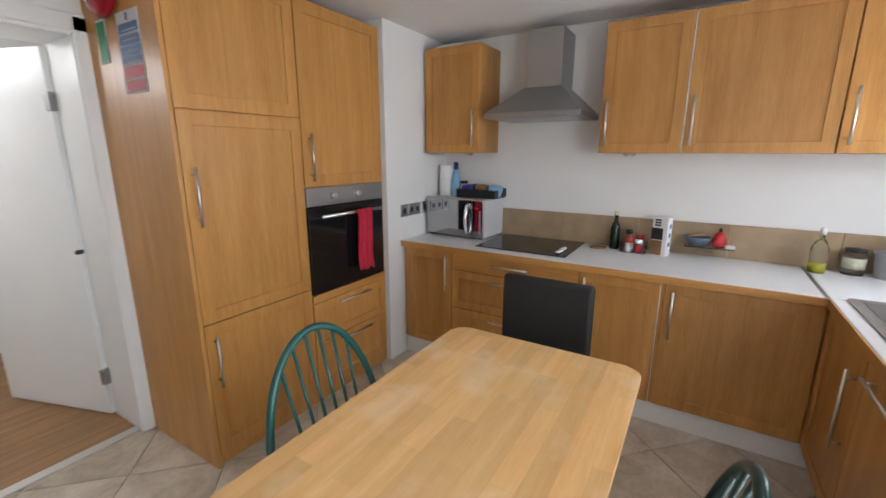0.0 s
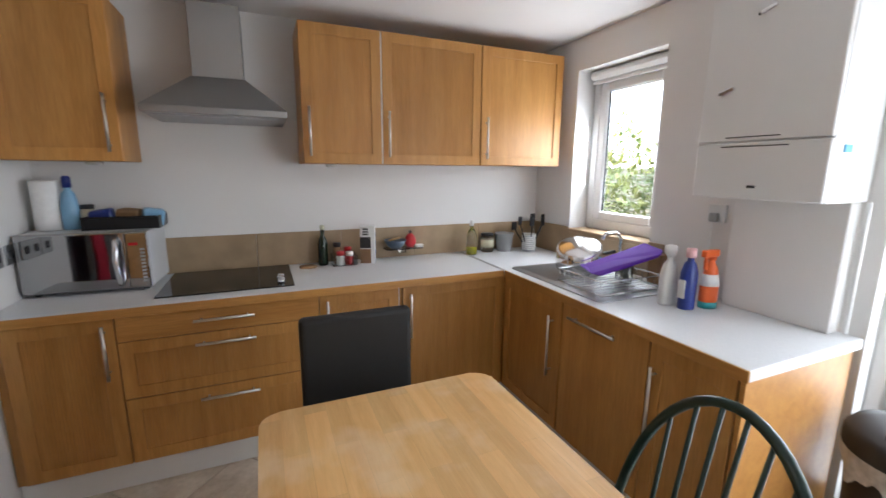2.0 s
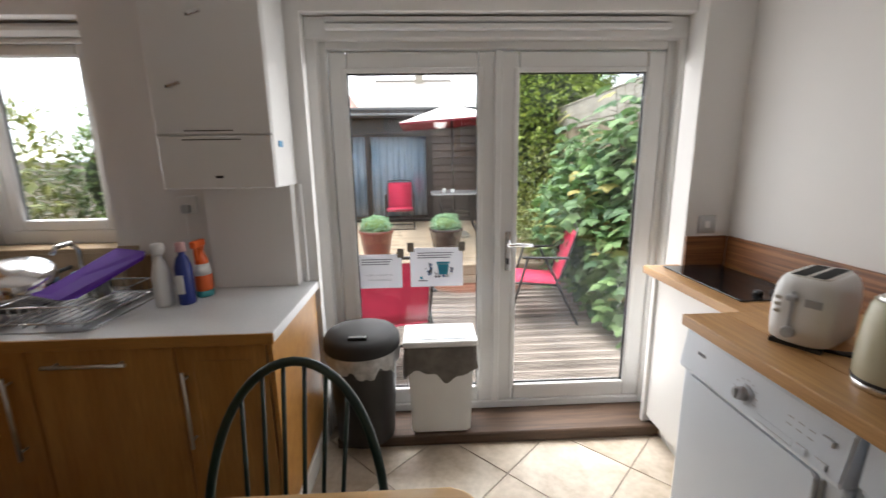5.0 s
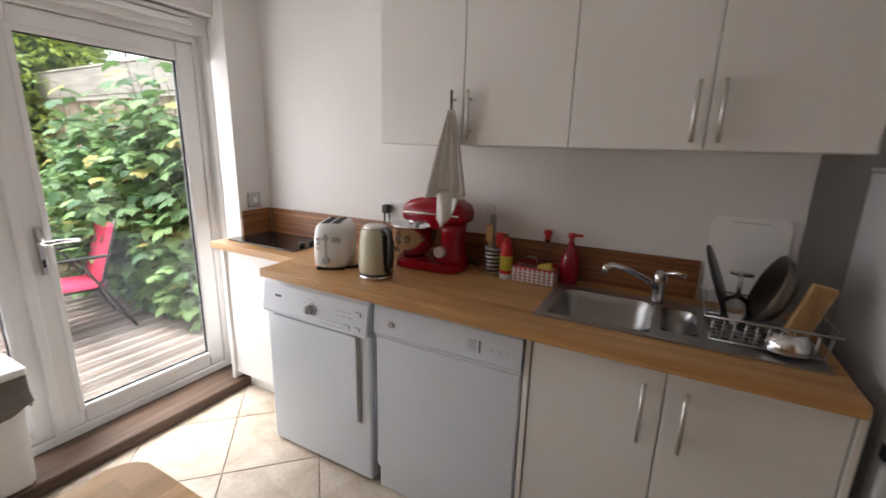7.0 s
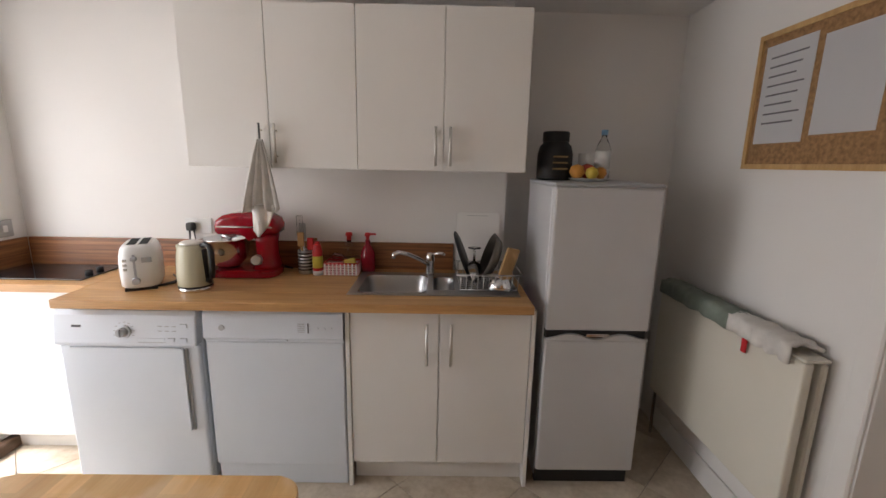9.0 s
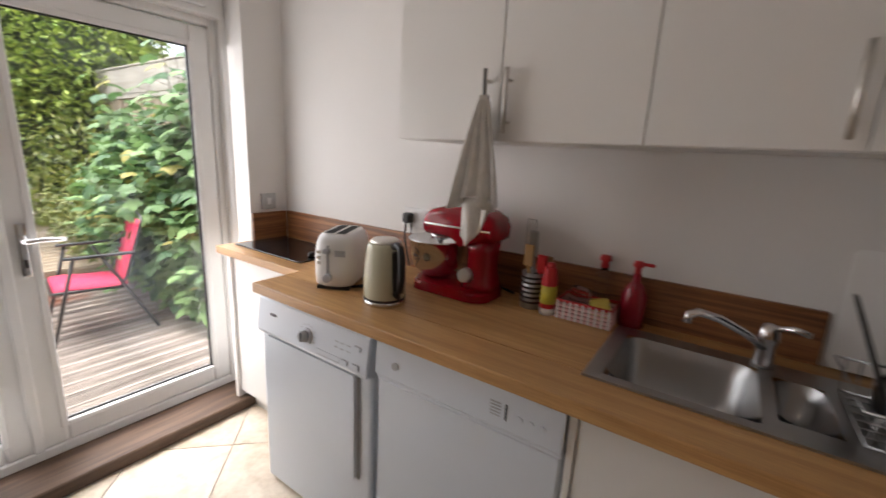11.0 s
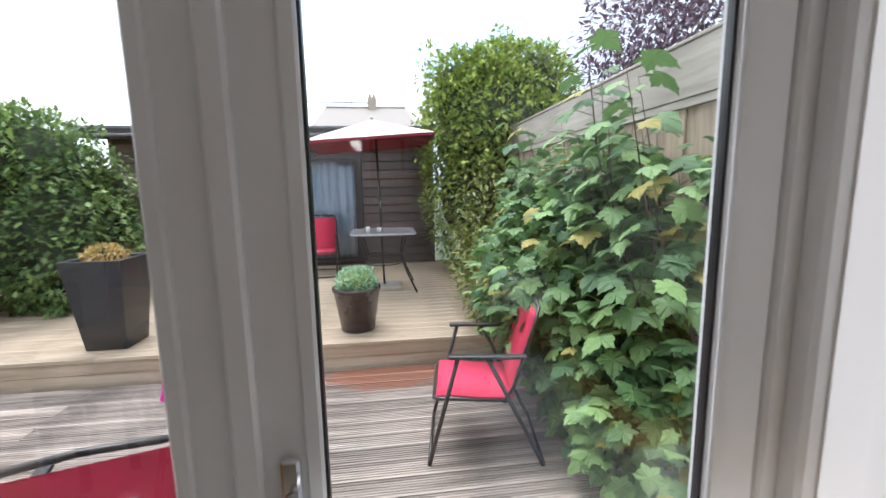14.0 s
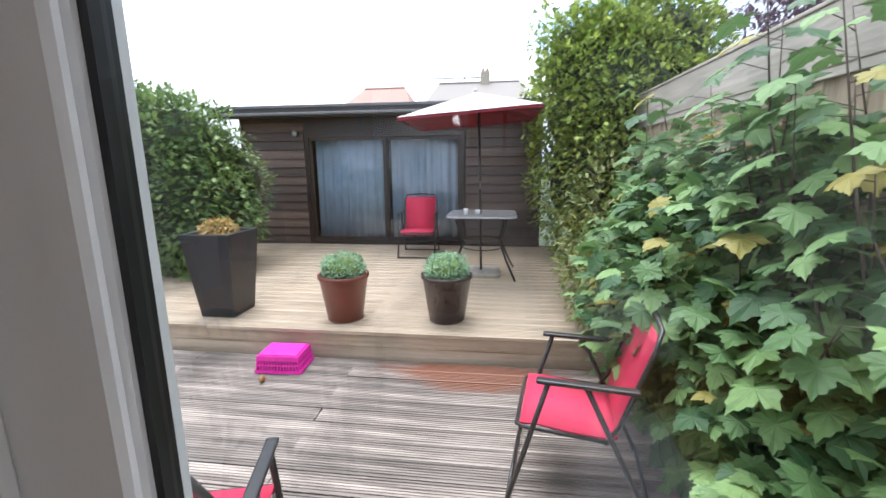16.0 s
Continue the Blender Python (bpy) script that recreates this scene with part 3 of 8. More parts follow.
# drawers under the hob
u = thing("drawer_cabinet", -0.21, 3.27, 0, "oak drawer unit with three closed drawers below the hob", "cabinet", OAKU)
part("carcass", B(-0.628, 0.21, FY, YN - 0.002, 0.13, 0.825), M_oak, u, world=True)
for z0, z1 in ((0.715, 0.825), (0.447, 0.713), (0.135, 0.445)):
    if z1 > 0.8:
        o = part("drawer_front", B(*place("y", FY, -0.6265, 0.2085, z0, z1, 0, 0.02, 0.002)), M_oakx, u, world=True)
    else:
        o = framed_front(u, "drawer_front", "y", FY, -0.628, 0.21, z0, z1, ridged=True)
    plain_handle(o, "y", FY, -0.335, z1 - 0.045, 0, -0.085)
# narrow and corner units
u = thing("base_cabinet", 0.42, 3.27, 0, "oak shaker base cabinet with a reeded door beside the drawers", "cabinet", OAKU)
part("carcass", B(0.212, 0.628, FY, YN - 0.002, 0.13, 0.825), M_oak, u, world=True)
o = framed_front(u, "door", "y", FY, 0.212, 0.628, 0.135, 0.825, ridged=True)
plain_handle(o, "y", FY, 0.25, 0.56, 0.80)
u = thing("base_cabinet", 0.93, 3.27, 0, "oak corner base cabinet with a wide reeded door", "cabinet", OAKU)
part("carcass", B(0.632, 1.309, FY, YN - 0.002, 0.13, 0.825), M_oak, u, world=True)
part("edge_strip", B(0.6285, 0.6315, FY - 0.019, FY, 0.135, 0.825), M_gloss, u, "pale end strip", world=True)
o = framed_front(u, "door", "y", FY, 0.65, 1.287, 0.135, 0.825, ridged=True)
plain_handle(o, "y", FY, 0.69, 0.54, 0.79)
# east run, fronts look to -x
FX = 1.31
u = thing("base_cabinet", 1.6, 2.7, 0, "oak base cabinet in the corner with a plain closed door", "cabinet", OAKU)
part("carcass", B(FX, XE - 0.002, 2.426, FY, 0.13, 0.825), M_oak, u, world=True)
o = framed_front(u, "door", "X", FX, 2.427, 2.955, 0.135, 0.825)
plain_handle(o, "X", FX, 2.49, 0.42, 0.74)
u = thing("dishwasher_cabinet", 1.6, 2.17, 0, "oak-fronted integrated appliance with a level bar handle", "cabinet", OAKU)
part("carcass", B(FX, XE - 0.002, 1.922, 2.424, 0.13, 0.825), M_oak, u, world=True)
o = part("door", B(*place("X", FX, 1.923, 2.423, 0.135, 0.825, 0, 0.02, 0.002)), M_oak, u, world=True)
plain_handle(o, "X", FX, 2.07, 0.775, 0, 2.35)
u = thing("base_cabinet", 1.6, 1.74, 0, "oak base cabinet at the end of the run", "cabinet", OAKU)
part("carcass", B(FX, XE - 0.03, 1.595, 1.920, 0.13, 0.825), M_oak, u, world=True)
o = framed_front(u, "door", "X", FX, 1.60, 1.918, 0.135, 0.825)
plain_handle(o, "X", FX, 1.885, 0.44, 0.74)
part("end_panel", B(FX - 0.02, XE - 0.03, 1.577, 1.594, 0.0, 0.828, 0.001), M_oaky, u, "lighter oak end panel", world=True)
solid("plinth", boxes((-1.035, 1.345, 2.995, 3.01, 0, 0.128)), M_gloss, kind="structure")
solid("plinth", boxes((1.345, 1.36, 1.595, 2.993, 0, 0.128)), M_gloss, kind="structure")
solid("skirting", boxes((1.365, XE - 0.03, 1.562, 1.576, 0, 0.11), bev=0.004), M_gloss, kind="structure")
# worktops with a front edging of oak colour
w = thing("worktop", 0.1, 3.25, 0.829, "pale speckled laminate worktop with a brown edge, below the wall cupboards", "worktop")
part("slab", B(-1.038, XE - 0.002, 2.945, YN - 0.001, 0.832, ZT, 0.003), M_lam, w, world=True)
part("edging", B(-1.038, 1.272, 2.937, 2.9445, 0.83, ZT - 0.001, 0.001), M_oakx, w, "oak-coloured edge strip", world=True)
w = thing("worktop", 1.57, 2.25, 0.829, "pale speckled laminate worktop that holds the sink", "worktop")
part("slab", B(1.281, XE - 0.002, 1.565, 2.940, 0.832, ZT + 0.001, 0.003), M_lam, w, world=True)
part("edging", B(1.273, 1.2805, 1.565, 2.936, 0.83, ZT, 0.001), M_oaky, w, "oak-coloured edge strip", world=True)
part("joint_strip", B(1.265, 1.283, 2.945, YN - 0.02, ZT, ZT + 0.002, 0.0005), M_steel, w, "aluminium joint strip", world=True)
# upstand of tan slabs
ups = thing("upstand", 0.5, 3.55, ZT, "tan stone-look upstand along the worktop", "upstand")
for i in range(5):
    a, b2 = -0.56 + i * 0.495, -0.56 + (i + 1) * 0.495
    part("slab", B(a + 0.001, min(b2, XE - 0.013) - 0.001, YN - 0.012, YN - 0.001, ZT + 0.001, 1.072, 0.001), M_tan, ups, world=True)
part("slab", B(XE - 0.012, XE - 0.001, WY1 + 0.002, YN - 0.013, ZT + 0.002, 1.072, 0.001), M_tan, ups, world=True)
part("slab", B(XE - 0.0115, XE - 0.001, WY0, WY1, ZT + 0.002, 1.040, 0.001), M_tan, ups, world=True)
part("slab", B(XE - 0.012, XE - 0.001, 2.40, WY0 - 0.002, ZT + 0.002, 1.072, 0.001), M_tan, ups, world=True)

# wall cupboards
WF = 3.257
u = thing("wall_cupboard", -0.81, 3.40, 1.48, "oak shaker wall cupboard beside the cooker hood", "cupboard", "oak wall cupboards")
part("carcass", B(-1.02, -0.585, WF, YN - 0.002, 1.48, 2.185, 0.001), M_oak, u, world=True)
o = framed_front(u, "door", "y", WF, -1.02, -0.585, 1.48, 2.185)
plain_handle(o, "y", WF, -0.625, 1.52, 1.77)
for x0, x1, hx, lab in ((0.202, 0.627, 0.237, "oak shaker wall cupboard next to the cooker hood"), (0.633, 1.252, 0.665, "wide oak shaker wall cupboard"), (1.256, 1.862, 1.29, "oak shaker wall cupboard in the corner by the window")):
    u = thing("wall_cupboard", (x0 + x1) / 2, 3.40, 1.48, lab, "cupboard", "oak wall cupboards")
    part("carcass", B(x0, x1, WF, YN - 0.002, 1.48, 2.187, 0.001), M_oak, u, world=True)
    o = framed_front(u, "door", "y", WF, x0, x1, 1.48, 2.187, ridged=x0 < 0.7)
    plain_handle(o, "y", WF, hx, 1.52, 1.77)
solid("filler_strip", B(0.6275, 0.6325, WF - 0.018, YN - 0.01, 1.485, 2.178), M_gloss, "pale filler strip between two wall cupboards", "filler")
# cooker hood
h = thing("cooker_hood", -0.18, 3.3, 1.69, "brushed steel chimney cooker hood on the wall", "cooker hood")
bm = bmesh.new()
x0, x1, y0, y1, z0, z1 = -0.475, 0.122, 3.09, YN - 0.002, 1.722, 1.885
lo = [(x0, y0, z0), (x1, y0, z0), (x1, y1, z0), (x0, y1, z0)]
hi = [(-0.29, 3.29, z1), (-0.055, 3.29, z1), (-0.055, y1, z1), (-0.29, y1, z1)]
va, vb = [bm.verts.new(p) for p in lo], [bm.verts.new(p) for p in hi]
bm.faces.new(va[::-1]), bm.faces.new(vb)
for i in range(4):
    bm.faces.new((va[i], va[(i + 1) % 4], vb[(i + 1) % 4], vb[i]))
part("canopy", bm, M_steel, h, world=True)
part("rim", B(x0, x1, y0, y1, 1.690, 1.7215, 0.002), M_steel, h, world=True)
part("filter", B(x0 + 0.04, x1 - 0.04, y0 + 0.05, y1 - 0.05, 1.686, 1.6895), M_applg, h, world=True)
part("chimney", B(-0.285, -0.06, 3.295, YN - 0.002, 1.8855, 2.225, 0.003), M_steel, h, world=True)
for i in range(5):
    bm = bmesh.new()
    cyl(bm, (-0.23 + 0.025 * i, y0 + 0.001, 1.706), (-0.23 + 0.025 * i, y0 - 0.003, 1.706), 0.005, seg=10)
    part("button", bm, M_steel, h, world=True)
# hob with knobs
h = thing("hob", -0.19, 3.29, ZT + 0.001, "black glass ceramic hob set in the worktop", "hob")
part("glass_plate", B(-0.495, 0.107, 3.04, 3.535, ZT + 0.001, ZT + 0.007, 0.002), M_blackg, h, world=True)
for i in range(4):
    bm = bmesh.new()
    lathe(bm, [(0.018, ZT + 0.007), (0.018, ZT + 0.02), (0.014, ZT + 0.026), (0, ZT + 0.026)], 0.045 + 0.004 * (i % 2), 3.10 + 0.042 * i, 14)
    part("knob", bm, M_chrome, h, "chrome control knob", world=True)

# tall oak units on the west side with a built-in oven
TX = -1.08
u = thing("tall_cabinet", -1.38, 1.82, 0, "tall oak cabinet with three doors one above another", "cabinet", "tall oak units")
part("carcass", B(XW + 0.002, TX, 1.52, 2.136, 0.0, 2.235), M_oak, u, world=True)
part("side_panel", B(XW + 0.002, TX + 0.02, 1.502, 1.519, 0.0, 2.24, 0.001), M_oak, u, "plain oak side panel", world=True)
for z0, z1, hz, hy in ((0.06, 0.724, (0.42, 0.67), 1.56), (0.726, 1.652, (1.17, 1.42), 1.56), (1.654, 2.225, None, 0)):
    o = framed_front(u, "door", "x", TX, 1.521, 2.134, z0, z1, 0.06)
    if hz:
        plain_handle(o, "x", TX, hy, *hz)
u = thing("oven_cabinet", -1.38, 2.46, 0, "tall oak housing with a door above and drawers below the oven", "cabinet", "tall oak units")
part("carcass", boxes((XW + 0.002, TX, 2.138, 2.797, 0.0, 0.66), (XW + 0.002, TX, 2.138, 2.797, 1.29, 2.235), (XW + 0.002, TX - 0.5, 2.138, 2.797, 0.66, 1.29), (TX - 0.5, TX, 2.138, 2.155, 0.66, 1.29), (TX - 0.5, TX, 2.76, 2.797, 0.66, 1.29)), M_oak, u, world=True)
o = framed_front(u, "door", "x", TX, 2.14, 2.77, 1.30, 2.225, 0.06)
plain_handle(o, "x", TX, 2.185, 1.33, 1.58)
part("rail", B(*place("x", TX, 2.14, 2.77, 0.632, 0.675, 0, 0.02, 0.001)), M_oaky, u, world=True)
for z0, z1 in ((0.385, 0.63), (0.08, 0.383)):
    o = framed_front(u, "drawer_front", "x", TX, 2.14, 2.77, z0, z1, 0.05)
    plain_handle(o, "x", TX, 2.32, z1 - 0.03, 0, 2.60)
ov = thing("oven", -1.3, 2.455, 0.676, "built-in black glass oven with steel control panel", "oven")
part("body", B(TX - 0.49, TX - 0.001, 2.157, 2.757, 0.678, 1.288), M_black, ov, world=True)
part("control_panel", B(TX, TX + 0.02, 2.145, 2.768, 1.188, 1.292, 0.002), M_steel, ov, "brushed steel control panel", world=True)
dr = part("oven_door", B(TX, TX + 0.022, 2.145, 2.768, 0.682, 1.184, 0.003), M_blackg, ov, "black glass oven door", world=True)
bm = bmesh.new()
cyl(bm, (TX + 0.055, 2.21, 1.13), (TX + 0.055, 2.72, 1.13), 0.01)
for y in (2.24, 2.69):
    cyl(bm, (TX + 0.02, y, 1.13), (TX + 0.055, y, 1.13), 0.007)
part("handle", bm, M_chrome, dr, world=True)
for y in (2.33, 2.53):
    bm = bmesh.new()
    cyl(bm, (TX + 0.02, y, 1.238), (TX + 0.045, y, 1.238), 0.019, 0.016, 16)
    part("knob", bm, M_chrome, ov, world=True)

# boiler and the boxing under it
M_boiler = paint("white_boiler_casing", (0.78, 0.775, 0.765), 0.38, 0.02, 3.0, 0.01)
b = thing("boiler", 1.78, 1.85, 1.335, "white wall-hung boiler casing with a hinged flap", "boiler")
part("casing", B(1.65, XE - 0.002, 1.625, 2.075, 1.35, 2.15, 0.008, 2), M_boiler, b, world=True)
dp = part("door_panel", B(1.632, 1.649, 1.627, 2.073, 1.564, 2.148, 0.004), M_boiler, b, world=True)
fl = part("flap", B(1.632, 1.649, 1.627, 2.073, 1.352, 1.559, 0.004), M_boiler, b, world=True)
part("vent_slot", B(1.6305, 1.633, 1.775, 1.962, 1.576, 1.580), M_black, dp, world=True)
part("vent_slot", B(1.6305, 1.633, 1.745, 1.975, 1.542, 1.546), M_black, fl, world=True)
part("logo_plate", B(1.629, 1.632, 1.832, 1.862, 1.393, 1.403, 0.001), M_black, fl, world=True)
for cy, cz in ((1.866, 2.003), (1.975, 1.75)):
    lt = B(1.622, 1.632, -0.026, 0.026, -0.007, 0.007, 0.003, 2)
    lt.transform(Matrix.Translation((0, cy, cz)) @ Matrix.Rotation(radians(-17), 4, "X"))
    part("latch", lt, M_chrome, dp, "small chrome latch", world=True)
    part("latch_slot", B(1.6285, 1.6318, cy + 0.012, cy + 0.034, cz - 0.012, cz - 0.002, 0.001), M_black, dp, world=True)
part("blue_tag", B(1.70, 1.745, 1.621, 1.6245, 1.515, 1.54), paint("blue_tag_plastic", (0.05, 0.30, 0.55), 0.4), b, "small blue sticker", world=True)
solid("pipe_boxing", B(1.845, XE - 0.001, 1.64, 2.03, ZT + 0.002, 1.349, 0.002), M_wall, "white painted board boxing in pipes below the boiler", "boxing")
part("lug", T([(1.865, 1.60, 1.352), (1.865, 1.60, 0.885)], 0.0075), M_boiler, b, world=True)

# ---- white kitchen along the south wall, oak worktop at 0.92 ----
ZW = 0.92
SY = 0.08
WD = "white wall cupboards"
xs = (0.748, 0.378, -0.008, -0.391, -0.765)
for k2 in range(2):
    a, mid, c = xs[2 * k2 + 2], xs[2 * k2 + 1], xs[2 * k2]
    u = thing("wall_cupboard", (a + c) / 2, -0.3, 1.463, "white flat-fronted double wall cupboard with steel handles", "cupboard", WD)
    part("carcass", B(a + 0.001, c - 0.001, YS + 0.002, -0.143, 1.463, 2.15, 0.001), M_white, u, world=True)
    for p0, p1, hx in ((mid, c, mid + 0.035), (a, mid, mid - 0.03)):
        o = part("door", B(p0 + 0.0015, p1 - 0.0015, -0.1425, -0.1245, 1.465, 2.148, 0.0015), M_white, u, world=True)
        bar_handle(o, (hx, -0.1245, 1.485), (hx, -0.1245, 1.655), (0, 0.03, 0))
# worktop
w = thing("worktop", 0.2, -0.15, 0.882, "oak block worktop with rounded edge over white units", "worktop")
bm = B(-0.782, 1.217, -0.004, 0.144, 0.882, ZW, 0.004, 2)
box(bm, -0.782, -0.46, YS + 0.002, -0.004, 0.882, ZW)
box(bm, -0.01, 1.217, YS + 0.002, -0.004, 0.882, ZW)
box(bm, -0.46, -0.01, YS + 0.002, -0.306, 0.882, ZW)
part("slab", bm, M_wood_top, w, world=True)
part("slab", B(1.2175, 1.876, YS + 0.002, -0.063, 0.882, ZW, 0.004, 2), M_wood_top, w, world=True)
ups = thing("upstand", 0.2, -0.45, ZW, "reddish brown walnut upstand behind the worktop", "upstand")
part("back_board", B(-0.46, 1.828, YS + 0.001, YS + 0.016, ZW + 0.001, 1.07, 0.001), M_splash, ups, world=True)
part("side_board", B(1.829, 1.8445, YS + 0.017, -0.243, ZW + 0.001, 1.07, 0.001), M_splash_y, ups, world=True)
# small hob in the narrow worktop
h = thing("hob", 1.57, -0.28, ZW + 0.001, "black glass two-ring hob in the narrow worktop", "hob")
part("glass_plate", B(1.31, 1.826, -0.425, -0.135, ZW + 0.001, ZW + 0.007, 0.002), M_blackg, h, world=True)
for i in range(2):
    part("knob", L([(0.017, ZW + 0.007), (0.016, ZW + 0.022), (0.012, ZW + 0.026), (0, ZW + 0.026)], 1.36, -0.24 - 0.07 * i, 14), M_black, h, world=True)
u = thing("base_cabinet", 1.55, -0.27, 0, "narrow white base unit beside the garden doors", "cabinet", "white base units")
part("carcass", B(1.30, 1.84, YS + 0.002, -0.15, 0.10, 0.880, 0.001), M_white, u, world=True)
part("front_panel", B(1.30, 1.845, -0.149, -0.131, 0.10, 0.878, 0.0015), M_white, u, world=True)
part("end_panel", B(1.846, 1.872, YS + 0.002, -0.115, 0.0, 0.881, 0.002), M_white, u, world=True)
part("plinth", B(1.30, 1.84, -0.20, -0.185, 0.0, 0.099), M_white, u, world=True)
# tumble dryer
M_ink_dark = paint("dark_print", (0.06, 0.06, 0.07), 0.5, 0.1, 9, 0.0)
d = thing("tumble_dryer", 0.97, -0.18, 0, "white front-loading tumble dryer with a sloped control panel", "tumble dryer")
part("body", B(0.660, 1.268, YS + 0.05, 0.05, 0.012, 0.858, 0.006), M_applw, d, world=True)
bm = bmesh.new()
prism(bm, [(0.0505, 0.703), (0.098, 0.703), (0.102, 0.715), (0.084, 0.835), (0.072, 0.853), (0.0505, 0.857)], 0.606, "x", 0.661)
bmesh.ops.bevel(bm, geom=[e for e in bm.edges if abs(e.verts[0].co.x - e.verts[1].co.x) < 1e-6], offset=0.004, segments=2, affect="EDGES")
cp = part("control_panel", bm, M_applw, d, world=True)
part("front_panel", B(0.661, 1.267, 0.0505, 0.080, 0.016, 0.699, 0.010, 2), M_applw, d, world=True)
bm = bmesh.new()
prism(bm, round_rect(0.722, 1.226, 0.285, 0.690, 0.016), 0.012, "y", 0.0815)
bmesh.ops.bevel(bm, geom=[e for e in bm.edges if e.verts[0].co.y > 0.093 and e.verts[1].co.y > 0.093], offset=0.004, segments=2, affect="EDGES")
dd = part("door", bm, M_applw, d, world=True)
part("door_grip", B(0.709, 0.7215, 0.081, 0.088, 0.29, 0.688, 0.003), M_applg, dd, "grey grip along the edge", world=True)
part("grip_lip", B(0.7216, 0.731, 0.0936, 0.0985, 0.292, 0.686, 0.002), M_applw, dd, world=True)


def on_slope(x0, x1, z0, z1, h=0.003):
    """A flat piece on the dryer's sloping control panel."""
    bm = bmesh.new()
    at = lambda z: 0.102 - (z - 0.715) * 0.15
    prism(bm, [(at(z0) - 0.002, z0), (at(z0) + h, z0), (at(z1) + h, z1), (at(z1) - 0.002, z1)], x1 - x0, "x", x0)
    return bm


bm = bmesh.new()
cyl(bm, (0.965, 0.092, 0.764), (0.965, 0.101, 0.7653), 0.030, 0.028, 24)
part("dial_ring", bm, M_applw, cp, world=True)
bm = bmesh.new()
cyl(bm, (0.965, 0.101, 0.7653), (0.965, 0.122, 0.7685), 0.021, 0.018, 24)
box(bm, 0.961, 0.969, 0.118, 0.128, 0.752, 0.785, 0.002)
part("dial", bm, M_applg, cp, "grey programme dial", world=True)
for k9 in range(9):
    a = radians(200 - 27.5 * k9)
    dx, dz = 0.042 * math.cos(a), 0.042 * math.sin(a)
    part("dial_mark", on_slope(0.965 + dx - 0.005, 0.965 + dx + 0.005, 0.764 + dz - 0.0012, 0.764 + dz + 0.0012, 0.0006), M_applg, cp, world=True)
part("name_bar", on_slope(1.148, 1.188, 0.782, 0.792, 0.0008), M_ink_dark, cp, "dark maker's mark", world=True)
part("drawer_slot", on_slope(0.792, 0.905, 0.722, 0.738, 0.002), M_applw, cp, world=True)
part("slot_line", on_slope(0.79, 0.907, 0.7195, 0.7212, 0.0012), M_applg, cp, world=True)
for bx, bz in ((0.712, 0.793), (0.712, 0.732), (0.765, 0.732)):
    part("button", on_slope(bx - 0.014, bx + 0.014, bz - 0.007, bz + 0.007, 0.006), M_applw, cp, world=True)
    part("button_edge", on_slope(bx - 0.0155, bx + 0.0155, bz - 0.0085, bz + 0.0085, 0.001), M_applg, cp, world=True)
for k9 in range(6):
    part("text_bar", on_slope(0.745 + 0.03 * (k9 % 3), 0.762 + 0.03 * (k9 % 3), 0.768 + 0.02 * (k9 // 3), 0.771 + 0.02 * (k9 // 3), 0.0008), M_applg, cp, world=True)
for fx in (0.72, 1.23):
    for fy in (YS + 0.1, 0.0):
        part("foot", L([(0.018, 0.0), (0.018, 0.013)], fx, fy, 10), M_black, d, world=True)
# dishwasher
d = thing("dishwasher", 0.34, -0.18, 0, "white freestanding dishwasher with a control strip", "dishwasher")
part("body", B(0.030, 0.632, YS + 0.05, 0.05, 0.012, 0.862, 0.004), M_applw, d, world=True)
part("top_panel", B(0.029, 0.633, YS + 0.05, 0.086, 0.8625, 0.876, 0.004), M_applw, d, world=True)
bm = bmesh.new()
prism(bm, [(0.0505, 0.7355), (0.088, 0.7355), (0.094, 0.742), (0.088, 0.850), (0.078, 0.859), (0.0505, 0.861)], 0.600, "x", 0.031)
cp = part("control_panel", bm, M_applw, d, world=True)
bm = boxes((0.031, 0.631, 0.0505, 0.082, 0.112, 0.722), bev=0.006)
box(bm, 0.031, 0.272, 0.0505, 0.082, 0.722, 0.7325)
box(bm, 0.398, 0.631, 0.0505, 0.082, 0.722, 0.7325)
dd = part("door", bm, M_applw, d, world=True)
part("grip", B(0.274, 0.396, 0.052, 0.066, 0.7225, 0.7352), M_black, dd, "dark hand recess", world=True)
part("grip_lip", B(0.274, 0.396, 0.083, 0.092, 0.7285, 0.7352, 0.002), M_applw, cp, world=True)
part("kick_panel", B(0.034, 0.628, 0.035, 0.066, 0.0, 0.106, 0.003), M_applw, d, world=True)
bm = bmesh.new()
cyl(bm, (0.550, 0.085, 0.788), (0.550, 0.097, 0.789), 0.012, seg=16)
part("button", bm, M_applg, cp, "round grey power button", world=True)
for bx in (0.082, 0.112, 0.142):
    bm = bmesh.new()
    cyl(bm, (bx, 0.085, 0.786), (bx, 0.0975, 0.787), 0.008, seg=12)
    part("button", bm, M_applw, cp, world=True)
for k9 in range(5):
    part("text_bar", B(0.195, 0.225, 0.088, 0.0935, 0.772 + 0.009 * k9, 0.7745 + 0.009 * k9), M_applg, cp, world=True)
part("indicator_strip", B(0.178, 0.182, 0.088, 0.0935, 0.768, 0.812), M_ink_dark, cp, world=True)
